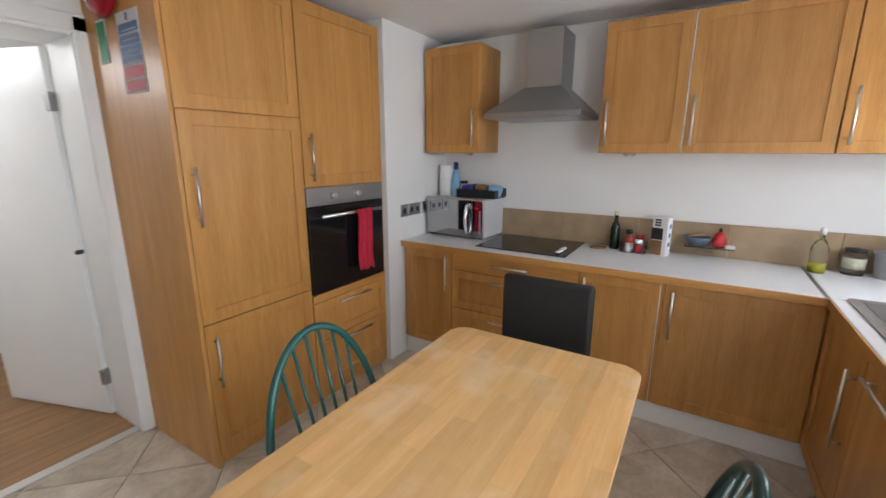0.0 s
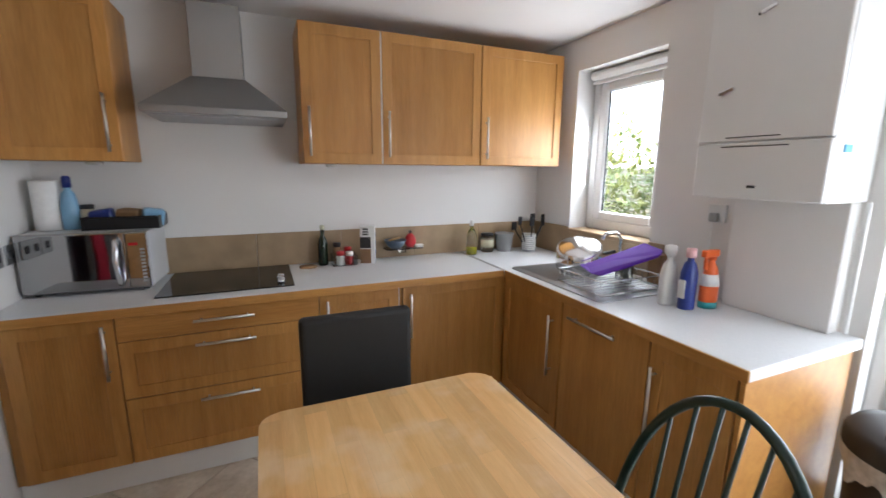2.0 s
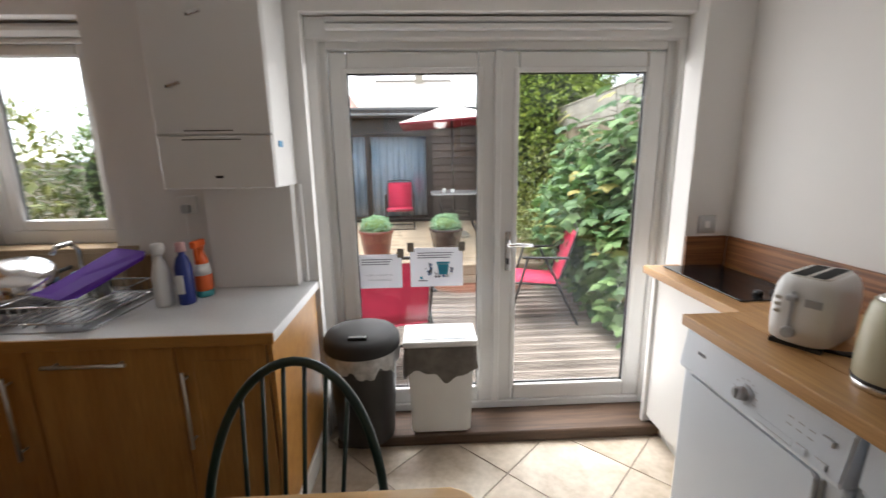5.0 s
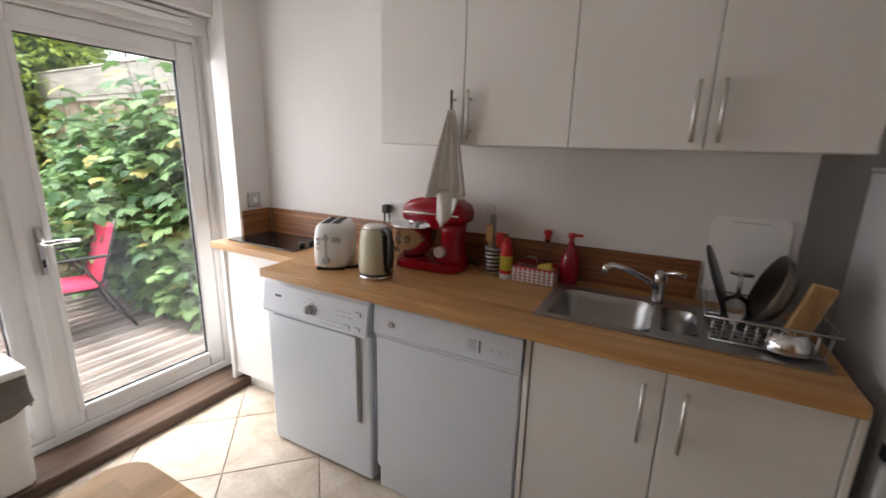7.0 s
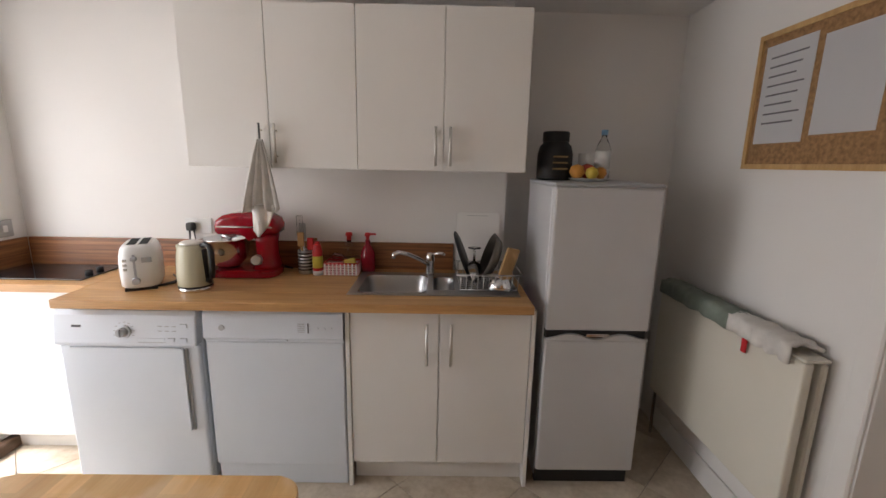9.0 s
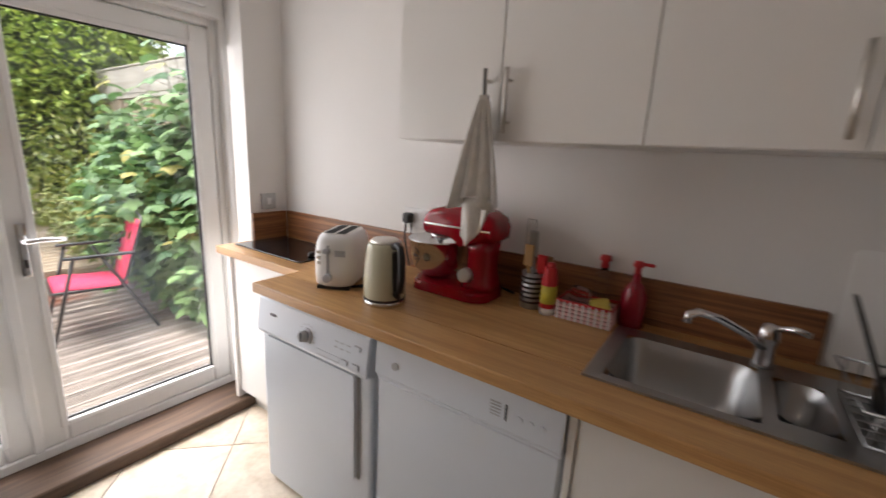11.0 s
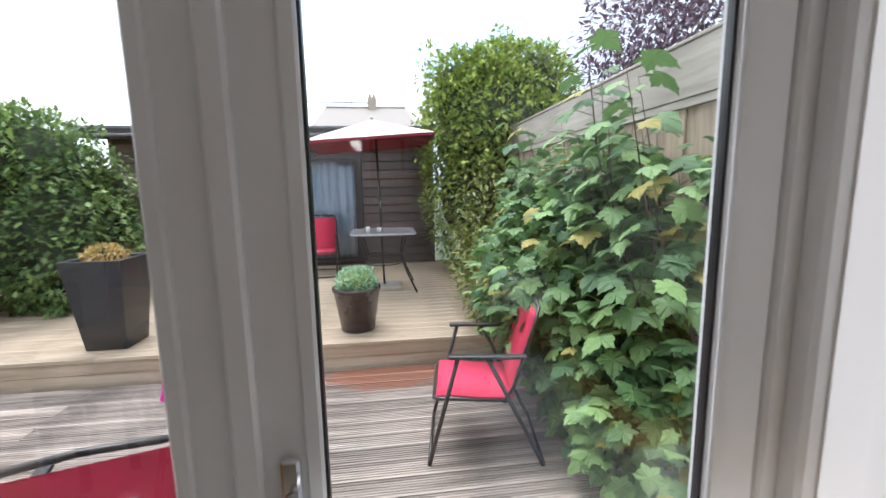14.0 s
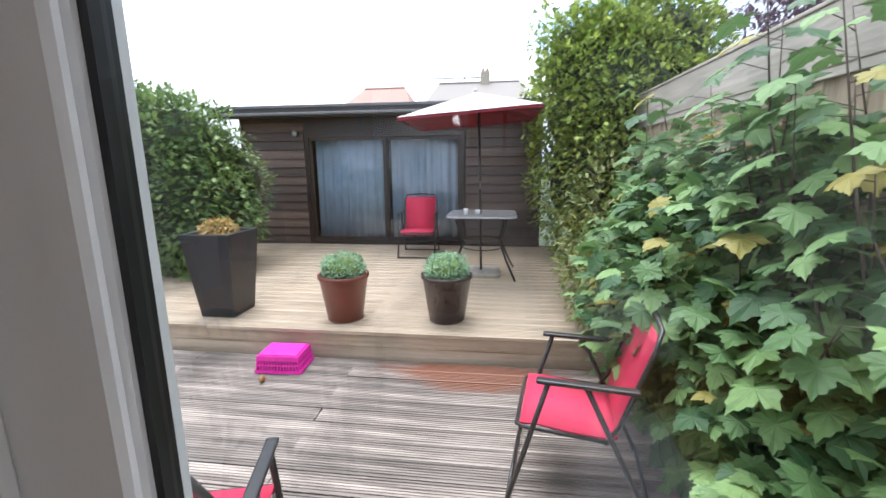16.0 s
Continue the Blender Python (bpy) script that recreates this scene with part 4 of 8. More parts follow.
# sink base
u = thing("sink_cabinet", -0.39, -0.17, 0, "white double-door sink base unit with steel bar handles", "cabinet", "white base units")
part("carcass", boxes((-0.79, 0.024, YS + 0.002, SY - 0.025, 0.11, 0.72), (-0.79, 0.005, SY - 0.04, SY - 0.025, 0.72, 0.88)), M_white, u, world=True)
part("end_panel", B(0.006, 0.024, SY - 0.024, SY + 0.0, 0.0, 0.880, 0.001), M_white, u, world=True)
part("end_panel", B(-0.808, -0.791, YS + 0.002, SY + 0.0, 0.0, 0.880, 0.001), M_white, u, world=True)
for p0, p1, hx in ((-0.385, 0.004, -0.332), (-0.788, -0.387, -0.437)):
    o = part("door", B(p0 + 0.0015, p1 - 0.0015, SY - 0.024, SY - 0.005, 0.125, 0.868, 0.0015), M_white, u, world=True)
    bar_handle(o, (hx, SY - 0.005, 0.638), (hx, SY - 0.005, 0.825), (0, 0.046, 0))
part("plinth", B(-0.79, 0.004, SY - 0.08, SY - 0.065, 0.0, 0.109), M_white, u, world=True)

# fridge freezer
f = thing("fridge_freezer", -1.08, -0.17, 0, "silver fridge freezer with a wavy handle recess", "fridge freezer")
FR = Matrix.Translation((1.11, 0.2, 0))
part("body", moved(B(-1.335, -0.882, YS + 0.01, 0.0, 0.03, 1.415, 0.006), FR), M_silver, f)
part("top", moved(B(-1.337, -0.88, YS + 0.008, 0.045, 1.4155, 1.43, 0.004), FR), M_applg, f)
part("fridge_door", moved(B(-1.337, -0.88, 0.002, 0.05, 0.79, 1.414, 0.01, 2), FR), M_silver, f)
part("freezer_door", moved(B(-1.337, -0.88, 0.002, 0.05, 0.09, 0.745, 0.01, 2), FR), M_silver, f)
part("handle_recess", moved(B(-1.33, -0.887, 0.002, 0.034, 0.747, 0.788), FR), M_black, f)
bm = bmesh.new()
pts = [(-1.337 + 0.457 * i / 24, 0.762 - 0.012 * math.cos(2 * math.pi * 2 * i / 24)) for i in range(25)]
prism(bm, pts + [(-0.88, 0.746), (-1.337, 0.746)], 0.018, "y", 0.034)
part("wave_trim", moved(bm, FR), M_silver, f)
part("badge", moved(B(-1.16, -1.06, 0.0525, 0.055, 0.765, 0.778, 0.001), FR), M_chrome, f)
part("plinth", moved(B(-1.33, -0.887, -0.02, 0.01, 0.0, 0.088), FR), M_black, f)

# radiator on the west wall
r = thing("radiator", -1.6, 0.2, 0.33, "cream flat panel radiator on the wall with cloths on top", "radiator")
part("panel", B(-1.60, -1.565, -0.32, 0.56, 0.30, 0.885, 0.008, 2), M_radiator, r, world=True)
part("rear_panel", B(-1.66, -1.635, -0.31, 0.55, 0.31, 0.875, 0.006), M_radiator, r, world=True)
part("top_grille", B(-1.655, -1.57, -0.318, 0.558, 0.8855, 0.895, 0.002), M_radiator, r, world=True)
part("valve", T([(-1.62, -0.315, 0.34), (-1.62, -0.35, 0.34), (-1.62, -0.35, -0.002)], 0.009), M_chrome, r, world=True)
for y in (0.0, 0.36):
    part("bracket", B(XW, -1.634, y, y + 0.03, 0.4, 0.85), M_radiator, r, world=True)
solid("skirting", boxes((XW, XW + 0.015, YS, 0.60, 0, 0.12), bev=0.004), M_gloss, kind="structure")

# table
t = thing("dining_table", 0.3, 1.5, 0, "beech block table with rounded corners and a worn top", "table")
bm = bmesh.new()
TX0, TX1, TY0, TY1, TZ = -0.065, 0.655, 0.93, 2.055, 0.768
prism(bm, round_rect(TX0, TX1, TY0, TY1, 0.055), 0.028, "z", TZ - 0.028)
es = [e for e in bm.edges if abs(e.verts[0].co.z - e.verts[1].co.z) < 1e-6 and e.verts[0].co.z > TZ - 0.001]
bmesh.ops.bevel(bm, geom=es, offset=0.006, segments=2, profile=0.5, affect="EDGES")
part("tabletop", bm, M_beech, t, world=True)
part("apron", boxes((TX0 + 0.06, TX1 - 0.06, TY0 + 0.06, TY0 + 0.08, 0.66, 0.739), (TX0 + 0.06, TX1 - 0.06, TY1 - 0.08, TY1 - 0.06, 0.66, 0.739), (TX0 + 0.06, TX0 + 0.08, TY0 + 0.08, TY1 - 0.08, 0.66, 0.739), (TX1 - 0.08, TX1 - 0.06, TY0 + 0.08, TY1 - 0.08, 0.66, 0.739)), M_dkgreen, t, "dark green painted apron", world=True)
for lx in (TX0 + 0.085, TX1 - 0.085):
    for ly in (TY0 + 0.085, TY1 - 0.085):
        part("leg", L([(0.022, 0), (0.026, 0.03), (0.021, 0.1), (0.03, 0.35), (0.022, 0.5), (0.035, 0.56), (0.035, 0.739)], lx, ly, 16), M_dkgreen, t, "dark green turned leg", world=True)


def windsor_chair(name, m, label, hw=0.235, zt=0.93):
    """Hoop-back chair: the back stands at local x = 0 and the seat reaches to +x."""
    c = thing("dining_chair", 0, 0, 0, label, "chair", "hoop-back chairs")
    zs = 0.435
    def hoop(a):
        return (-0.02 - 0.06 * math.sin(a), hw * math.cos(a) * (1.0 if a else 1), zs + (zt - zs) * math.sin(a) ** 0.8)
    pts = [(0.06, hw * 0.86, zs)] + [(0.03 - 0.10 * ((hoop(a)[2] - zs) / (zt - zs)), hw * math.cos(a), hoop(a)[2]) for a in [radians(14 + 152 * i / 22) for i in range(23)]] + [(0.06, -hw * 0.86, zs)]
    part("hoop", T(pts, 0.0125, 10), m, c)
    for i in range(6):
        y = -0.135 + 0.27 * i / 5
        a = math.acos(max(-1, min(1, y / hw)))
        zz = hoop(a)[2]
        part("spindle", T([(0.055, y * 0.8, zs), (0.03 - 0.10 * ((zz - zs) / (zt - zs)) + 0.0, y, zz)], 0.0058, 8), m, c)
    bm = bmesh.new()
    lathe(bm, [(0.18, zs - 0.035), (0.215, zs - 0.02), (0.215, zs - 0.004), (0.19, zs + 0.004), (0, zs - 0.002)], 0.23, 0, 28, 1.0, 1.0)
    part("seat", bm, m, c)
    legs = []
    for sx, sy in ((0.10, 0.13), (0.10, -0.13), (0.36, 0.14), (0.36, -0.14)):
        fx, fy = (sx - 0.06 if sx < 0.2 else sx + 0.05), sy * 1.35
        bm = bmesh.new()
        cyl(bm, (fx, fy, 0), (fx * 0.6 + sx * 0.4, fy * 0.6 + sy * 0.4, 0.17), 0.012, 0.018, 12)
        cyl(bm, (fx * 0.6 + sx * 0.4, fy * 0.6 + sy * 0.4, 0.17), (sx, sy, zs - 0.03), 0.018, 0.013, 12)
        part("leg", bm, m, c)
    for s in (1, -1):
        part("stretcher", T([(0.07, s * 0.155, 0.2), (0.385, s * 0.17, 0.2)], 0.009, 8), m, c)
    part("stretcher", T([(0.22, 0.16, 0.2), (0.22, -0.16, 0.2)], 0.009, 8), m, c)
    return c


def set_pose(ob, m):
    ob.matrix_basis = m
    for o2 in (ob, *ob.children_recursive):
        MW[o2] = m


ch = windsor_chair("dining_chair", M_green, "green painted hoop-back spindle chair tucked at the table")
set_pose(ch, pose(-0.20, 1.45, 0, 0, 0, 0))
ch2 = windsor_chair("dining_chair", M_dkgreen, "dark green hoop-back spindle chair pushed in at the table", 0.23, 0.955)
set_pose(ch2, pose(0.82, 1.37, 0, 0, 0, 180))

# black chair at the far end of the table
c = thing("dining_chair", 0.255, 2.15, 0, "black leatherette chair with a padded square back", "chair")
bm = bmesh.new()
box(bm, -0.19, 0.19, -0.025, 0.025, 0.44, 0.975, 0.018, 3)
bm.transform(pose(0.255, 2.235, 0, 0, 0, 0) @ Matrix.Shear("XY", 4, (0, 0)))
part("backrest", bm, M_leather, c, world=True)
part("seat", B(0.065, 0.445, 1.80, 2.255, 0.40, 0.475, 0.02, 2), M_leather, c, world=True)
for lx in (0.09, 0.42):
    for ly in (1.83, 2.235):
        part("leg", B(lx - 0.018, lx + 0.018, ly - 0.018, ly + 0.018, 0, 0.40, 0.003), M_black, c, world=True)
# ---- smaller things in the kitchen ----
M_bluep = paint("blue_plastic", (0.014, 0.03, 0.20), 0.35, 0.08, 6, 0.02)
M_ltblue = paint("light_blue_plastic", (0.22, 0.42, 0.62), 0.35, 0.08, 6, 0.02)
M_purple_p = paint("purple_plastic", (0.085, 0.008, 0.30), 0.85, 0.08, 6, 0.05)
M_orange = paint("orange_plastic", (0.75, 0.13, 0.02), 0.4, 0.08, 6, 0.02)
M_redp = paint("red_plastic", (0.50, 0.02, 0.025), 0.3, 0.08, 6, 0.02)
M_whitep = paint("white_plastic", (0.76, 0.76, 0.75), 0.35, 0.03, 6, 0.02)
M_tissue = paint("white_tissue", (0.80, 0.80, 0.79), 0.95, 0.04, 40, 0.4, 150)
M_yellowp = paint("yellow_soap", (0.62, 0.58, 0.03), 0.2, 0.06, 6, 0.0)
M_brownp = paint("brown_card", (0.26, 0.15, 0.07), 0.8, 0.15, 10, 0.1)
M_oilglass = paint("dark_green_bottle", (0.012, 0.022, 0.010), 0.08, 0.1, 6, 0.0)
M_greyp = paint("grey_ceramic", (0.36, 0.37, 0.38), 0.35, 0.1, 8, 0.02)
M_bowl = paint("blue_grey_ceramic", (0.08, 0.11, 0.15), 0.25, 0.1, 8, 0.0)
M_pink = paint("pale_pink_plastic", (0.70, 0.42, 0.42), 0.4, 0.06, 8, 0.02)
M_fruit = paint("orange_fruit_skin", (0.62, 0.28, 0.05), 0.45, 0.15, 12, 0.15, 200)
M_rfruit = paint("red_fruit_skin", (0.42, 0.05, 0.03), 0.4, 0.3, 12, 0.1)
M_cork = paint("cork_board", (0.30, 0.17, 0.075), 0.9, 0.35, 60, 0.5, 120)
M_gcloth = paint("grey_green_cloth", (0.20, 0.235, 0.20), 0.95, 0.15, 25, 0.5, 400)
M_bluet = paint("pale_blue_sign_print", (0.10, 0.17, 0.32), 0.6, 0.1, 30, 0.0)
M_redt = paint("red_sign_print", (0.45, 0.06, 0.07), 0.6, 0.1, 30, 0.0)
M_greent = paint("green_sign_print", (0.03, 0.22, 0.08), 0.6, 0.1, 30, 0.0)
M_ink = paint("grey_ink", (0.16, 0.16, 0.18), 0.8, 0.2, 30, 0.0)
M_teal = paint("teal_print", (0.02, 0.24, 0.34), 0.7, 0.2, 30, 0.0)
M_binl = paint("frosted_bin_liner", (0.42, 0.42, 0.42), 0.3, 0.3, 30, 0.6, 40)
M_dkpan = steel("dark_pan_metal", (0.20, 0.185, 0.165), 0.3, (1, 1, 1))
M_bdl = timber("pale_board_wood", (0.48, 0.28, 0.10), (0.64, 0.42, 0.19), (7, 7, 0.6), 4, 0.5, 0.2, 0.0)


def bottle(name, x, y, z, prof, material, label, category, cap=None, seg=20, sx=1.0, sy=1.0):
    t = thing(name, x, y, z, label, category)
    part("body", L(prof, 0, 0, seg, sx, sy), material, t)
    if cap:
        pr, m2 = cap
        part("cap", L(pr, 0, 0, 14), m2, t)
    return t


# microwave on the worktop
M_mirror = shader("mirrored_oven_glass", (0.36, 0.36, 0.37), 0.05, 1.0)[0]
mw = thing("microwave", -0.77, 3.4, ZT, "silver microwave oven with a mirrored door on the worktop", "microwave", rz=-3)
part("body", B(-0.247, 0.247, -0.143, 0.15, 0.014, 0.286, 0.004), M_silver, mw)
part("front_panel", B(-0.249, 0.249, -0.160, -0.1435, 0.012, 0.288, 0.005), M_steel, mw)
dd = part("door", B(-0.244, 0.158, -0.1685, -0.1605, 0.018, 0.282, 0.004, 2), M_mirror, mw, "mirrored glass door")
part("handle", T([(0.128, -0.167, 0.04), (0.128, -0.19, 0.06), (0.128, -0.203, 0.10), (0.128, -0.207, 0.15), (0.128, -0.203, 0.20), (0.128, -0.19, 0.24), (0.128, -0.167, 0.258)], 0.0125, 12), M_chrome, dd)
cp = part("control_panel", B(0.160, 0.244, -0.1675, -0.1605, 0.018, 0.282, 0.003), M_mirror, mw, "mirrored control panel")
part("display", B(0.172, 0.208, -0.169, -0.1677, 0.222, 0.236), paint("display_red", (0.5, 0.02, 0.03), 0.2), cp)
for k9 in range(10):
    part("key", B(0.215 + 0.0, 0.232, -0.169, -0.1677, 0.045 + 0.017 * k9, 0.055 + 0.017 * k9), M_applg, cp)
for fx in (-0.21, 0.21):
    for fy in (-0.12, 0.12):
        part("foot", L([(0.014, 0), (0.014, 0.0145)], fx, fy, 10), M_black, mw)
zm = ZT + 0.2865
kr = thing("kitchen_roll", -0.955, 3.44, zm, "white paper kitchen roll standing on the microwave", "kitchen roll")
part("paper", L([(0.055, 0), (0.056, 0.004), (0.056, 0.228), (0.055, 0.232), (0.02, 0.232), (0.02, 0.22), (0, 0.22)]), M_tissue, kr)
bottle("cleaner_bottle", -0.87, 3.43, zm, [(0.033, 0), (0.035, 0.01), (0.035, 0.12), (0.026, 0.17), (0.014, 0.19), (0.014, 0.20)], M_ltblue, "pale blue cleaning bottle with a dark blue cap", "bottle", ([(0.018, 0.20), (0.018, 0.245), (0.012, 0.255), (0, 0.255)], M_bluep))
bottle("jar", -0.81, 3.45, zm, [(0.03, 0), (0.032, 0.01), (0.032, 0.08), (0.026, 0.09), (0.026, 0.095)], M_cream, "small jar with a black lid", "jar", ([(0.029, 0.095), (0.029, 0.115), (0, 0.115)], M_black))
ty = thing("baking_tray", -0.65, 3.43, zm, "black roasting tin holding food packets", "baking tray")
bm = bmesh.new()
for a, b2, z0, z1 in (((-0.13, -0.09), (0.13, 0.09), 0.0, 0.006),):
    box(bm, a[0], b2[0], a[1], b2[1], z0, z1)
prism(bm, [(-0.09, 0.0), (-0.105, 0.06), (-0.125, 0.066), (-0.125, 0.062), (-0.108, 0.056), (-0.093, 0.0)], 0.30, "x", -0.15)
prism(bm, [(0.09, 0.0), (0.105, 0.06), (0.115, 0.066), (0.115, 0.062), (0.108, 0.056), (0.093, 0.0)], 0.30, "x", -0.15)
box(bm, -0.155, -0.148, -0.105, 0.105, 0.0, 0.06)
box(bm, 0.148, 0.155, -0.105, 0.105, 0.0, 0.06)
part("tin", bm, M_black, ty)
for i, (m2, lab, x) in enumerate(((M_bluep, "blue food packet in the roasting tin", -0.74), (M_brownp, "brown food packet in the roasting tin", -0.64), (M_ltblue, "blue and white food packet in the roasting tin", -0.545))):
    bm = B(-0.048, 0.048, -0.05, 0.05, 0.0, 0.085, 0.014, 2)
    bm.transform(pose(x, 3.43, zm + 0.007, 0, (-8, 5, 10)[i], (6, -5, 12)[i]))
    solid("food_packet", bm, m2, lab, "packet", "food packets")

# things along the upstand
bottle("oil_bottle", 0.305, 3.475, ZT, [(0.028, 0), (0.03, 0.006), (0.03, 0.13), (0.022, 0.165), (0.012, 0.18), (0.012, 0.22)], M_oilglass, "dark green olive oil bottle", "bottle", ([(0.014, 0.22), (0.014, 0.245), (0, 0.247)], M_cream))
solid("coaster", L([(0.05, ZT + 0.0005), (0.052, ZT + 0.003), (0.05, ZT + 0.008), (0, ZT + 0.008)], 0.21, 3.44, 22), M_brownp, "round brown cork mat on the worktop", "coaster")
tb = thing("plastic_tub", 0.425, 3.45, ZT, "clear plastic tub holding small jars", "tub")
bm = bmesh.new()
for r in ((-0.07, 0.07, -0.05, 0.05, 0, 0.003), (-0.073, -0.07, -0.05, 0.05, 0, 0.065), (0.07, 0.073, -0.05, 0.05, 0, 0.065), (-0.073, 0.073, -0.053, -0.05, 0, 0.065), (-0.073, 0.073, 0.05, 0.053, 0, 0.065)):
    box(bm, *r)
part("tub_wall", bm, M_clear, tb)
for i, (x, y, h, m2, c2) in enumerate(((0.39, 3.475, 0.13, M_brownp, M_black), (0.455, 3.475, 0.10, M_redp, M_redp), (0.40, 3.42, 0.085, M_whitep, M_redp), (0.455, 3.42, 0.08, M_redp, M_whitep))):
    bottle("spice_jar", x, y, ZT + 0.0035, [(0.022, 0), (0.024, 0.004), (0.024, h - 0.03), (0.02, h - 0.025)], m2, "small spice jar with a coloured lid", "jar", ([(0.023, h - 0.025), (0.023, h), (0, h)], c2), 16)
ct = thing("carton", 0.575, 3.43, ZT, "black and white drinks carton with a brown lower half", "carton", rz=-18)
part("side", B(-0.045, 0.045, -0.032, 0.032, 0.0, 0.235, 0.002), M_whitep, ct)
part("label_panel", B(-0.0455, 0.02, -0.034, -0.0322, 0.10, 0.17), M_black, ct)
part("label_panel", B(-0.0455, 0.02, -0.034, -0.0322, 0.005, 0.095), M_brownp, ct)
for i in range(3):
    part("print_bar", B(-0.03, 0.005, -0.0335, -0.0322, 0.182 + 0.016 * i, 0.192 + 0.016 * i), M_black, ct)
    part("print_bar", B(0.0462, 0.0475, -0.012, 0.014, 0.06 + 0.055 * i, 0.085 + 0.055 * i), M_bluet, ct)
shf = thing("wall_shelf", 0.83, 3.5, 0.935, "small clear shelf fixed to the upstand", "shelf")
part("plate", B(-0.13, 0.12, -0.06, 0.045, 0.0, 0.008, 0.002), M_clear, shf)
part("bracket", B(-0.02, 0.02, 0.0, 0.047, -0.03, -0.0005), M_clear, shf)
solid("bowl", L([(0.03, 0.945), (0.055, 0.965), (0.075, 1.0), (0.072, 1.0), (0.05, 0.968), (0, 0.955)], 0.765, 3.47, 24), M_bowl, "small blue-grey bowl on the wall shelf", "bowl")
solid("wooden_spoon", T([(0.72, 3.46, 1.0), (0.80, 3.48, 1.012)], 0.006), M_bdl, "wooden spoon lying across the bowl", "spoon")
bottle("sauce_bottle", 0.875, 3.49, 0.944, [(0.025, 0), (0.04, 0.03), (0.03, 0.07), (0.012, 0.09)], M_redp, "squat red bottle on the wall shelf", "bottle", ([(0.01, 0.09), (0.008, 0.11), (0, 0.112)], M_black))
solid("sponge", B(0.905, 0.955, 3.45, 3.49, 0.944, 0.962, 0.006, 2), M_whitep, "small white sponge on the wall shelf", "sponge")
bm_s = bottle("soap_bottle", 1.315, 3.45, ZT, [(0.036, 0), (0.038, 0.005), (0.038, 0.13), (0.022, 0.17), (0.012, 0.18), (0.012, 0.20)], M_clear, "clear washing-up bottle with yellow liquid", "bottle", ([(0.015, 0.20), (0.013, 0.235), (0, 0.24)], M_whitep))
part("liquid", L([(0.034, 0.004), (0.035, 0.05), (0, 0.05)], 0, 0, 20), M_yellowp, bm_s)
j = bottle("storage_jar", 1.465, 3.495, ZT, [(0.045, 0), (0.047, 0.006), (0.047, 0.10), (0.04, 0.115), (0.04, 0.12)], M_clear, "glass storage jar with pale label and dark lid", "jar", ([(0.044, 0.12), (0.044, 0.135), (0, 0.138)], M_black))
part("label_band", L([(0.0482, 0.035), (0.0482, 0.09)], 0, 0, 22), M_cream, j)
bottle("plastic_pot", 1.595, 3.475, ZT, [(0.05, 0), (0.052, 0.004), (0.066, 0.125), (0.069, 0.125), (0.069, 0.132), (0.063, 0.132), (0.05, 0.01), (0, 0.008)], M_greyp, "translucent grey plastic pot", "pot")
up = thing("utensil_pot", 1.76, 3.40, ZT, "ribbed grey pot full of black kitchen tools", "utensil pot")
part("pot", L([(0.045, 0), (0.048, 0.005), (0.05, 0.13), (0.046, 0.13), (0.044, 0.01), (0, 0.01)]), M_greyp, up)
for i in range(8):
    part("rib", L([(0.0505, 0.015 + 0.0145 * i), (0.0515, 0.02 + 0.0145 * i), (0.0505, 0.025 + 0.0145 * i)], 0, 0, 20), M_whitep, up)
rng = random.Random(2)
for i in range(7):
    a = i * 0.9
    dx, dy, h = 0.115 * math.cos(a), 0.075 * math.sin(a), rng.uniform(0.21, 0.27)
    bm = bmesh.new()
    cyl(bm, (dx * 0.2, dy * 0.2, ZT + 0.02), (dx, dy, ZT + h - 0.05), 0.005, 0.005, 8)
    box(bm, dx - 0.016 - 0.01 * (i % 2), dx + 0.016, dy - 0.006, dy + 0.006, ZT + h - 0.06, ZT + h, 0.005)
    bm.transform(Matrix.Translation((1.76, 3.40, 0)))
    solid("utensil", bm, M_black if i != 2 else M_bdl, "kitchen tool with a long handle standing in the pot", "utensil", "tools in the pot")

# sink in the laminate worktop
ZE = ZT + 0.001
def sunk_bowl(s, bx0, bx1, by0, by1, zt, d, material):
    bm = bmesh.new()
    loops = []
    for ins, z, r in ((0.0, 0.006, 0.055), (0.012, -0.02, 0.05), (0.02, -d * 0.8, 0.05), (0.05, -d, 0.06), (0.12, -d - 0.003, 0.02)):
        loops.append([bm.verts.new((px, py, zt + z)) for px, py in round_rect(bx0 + ins, bx1 - ins, by0 + ins, by1 - ins, min(r, 0.45 * (bx1 - bx0 - 2 * ins)))])
    n = len(loops[0])
    for a, b2 in zip(loops, loops[1:]):
        for i in range(n):
            bm.faces.new((a[i], a[(i + 1) % n], b2[(i + 1) % n], b2[i])).smooth = True
    bm.faces.new(loops[-1]).smooth = True
    part("bowl", bm, material, s, world=True)


sk = thing("sink", 1.57, 2.62, ZE, "stainless steel inset sink with a ribbed drainer under the window", "sink")
bm = bmesh.new()
prism(bm, round_rect(1.335, 1.83, 2.23, 2.97, 0.03), 0.006, "z", ZE)
part("rim", bm, M_steel, sk, world=True)
# flat plate, not sunk; the hollow's shade is put into its darker grey
part("bowl", B(1.38, 1.76, 2.60, 2.93, ZE + 0.0062, ZE + 0.0075, 0.0005), steel("sink_bowl_metal", (0.30, 0.30, 0.30), 0.3), sk, "flat dull grey plate in place of the bowl", world=True)
for i in range(7):
    part("drainer_rib", B(1.38, 1.70, 2.28 + 0.042 * i, 2.288 + 0.042 * i, ZE + 0.006, ZE + 0.010, 0.002), M_steel, sk, world=True)
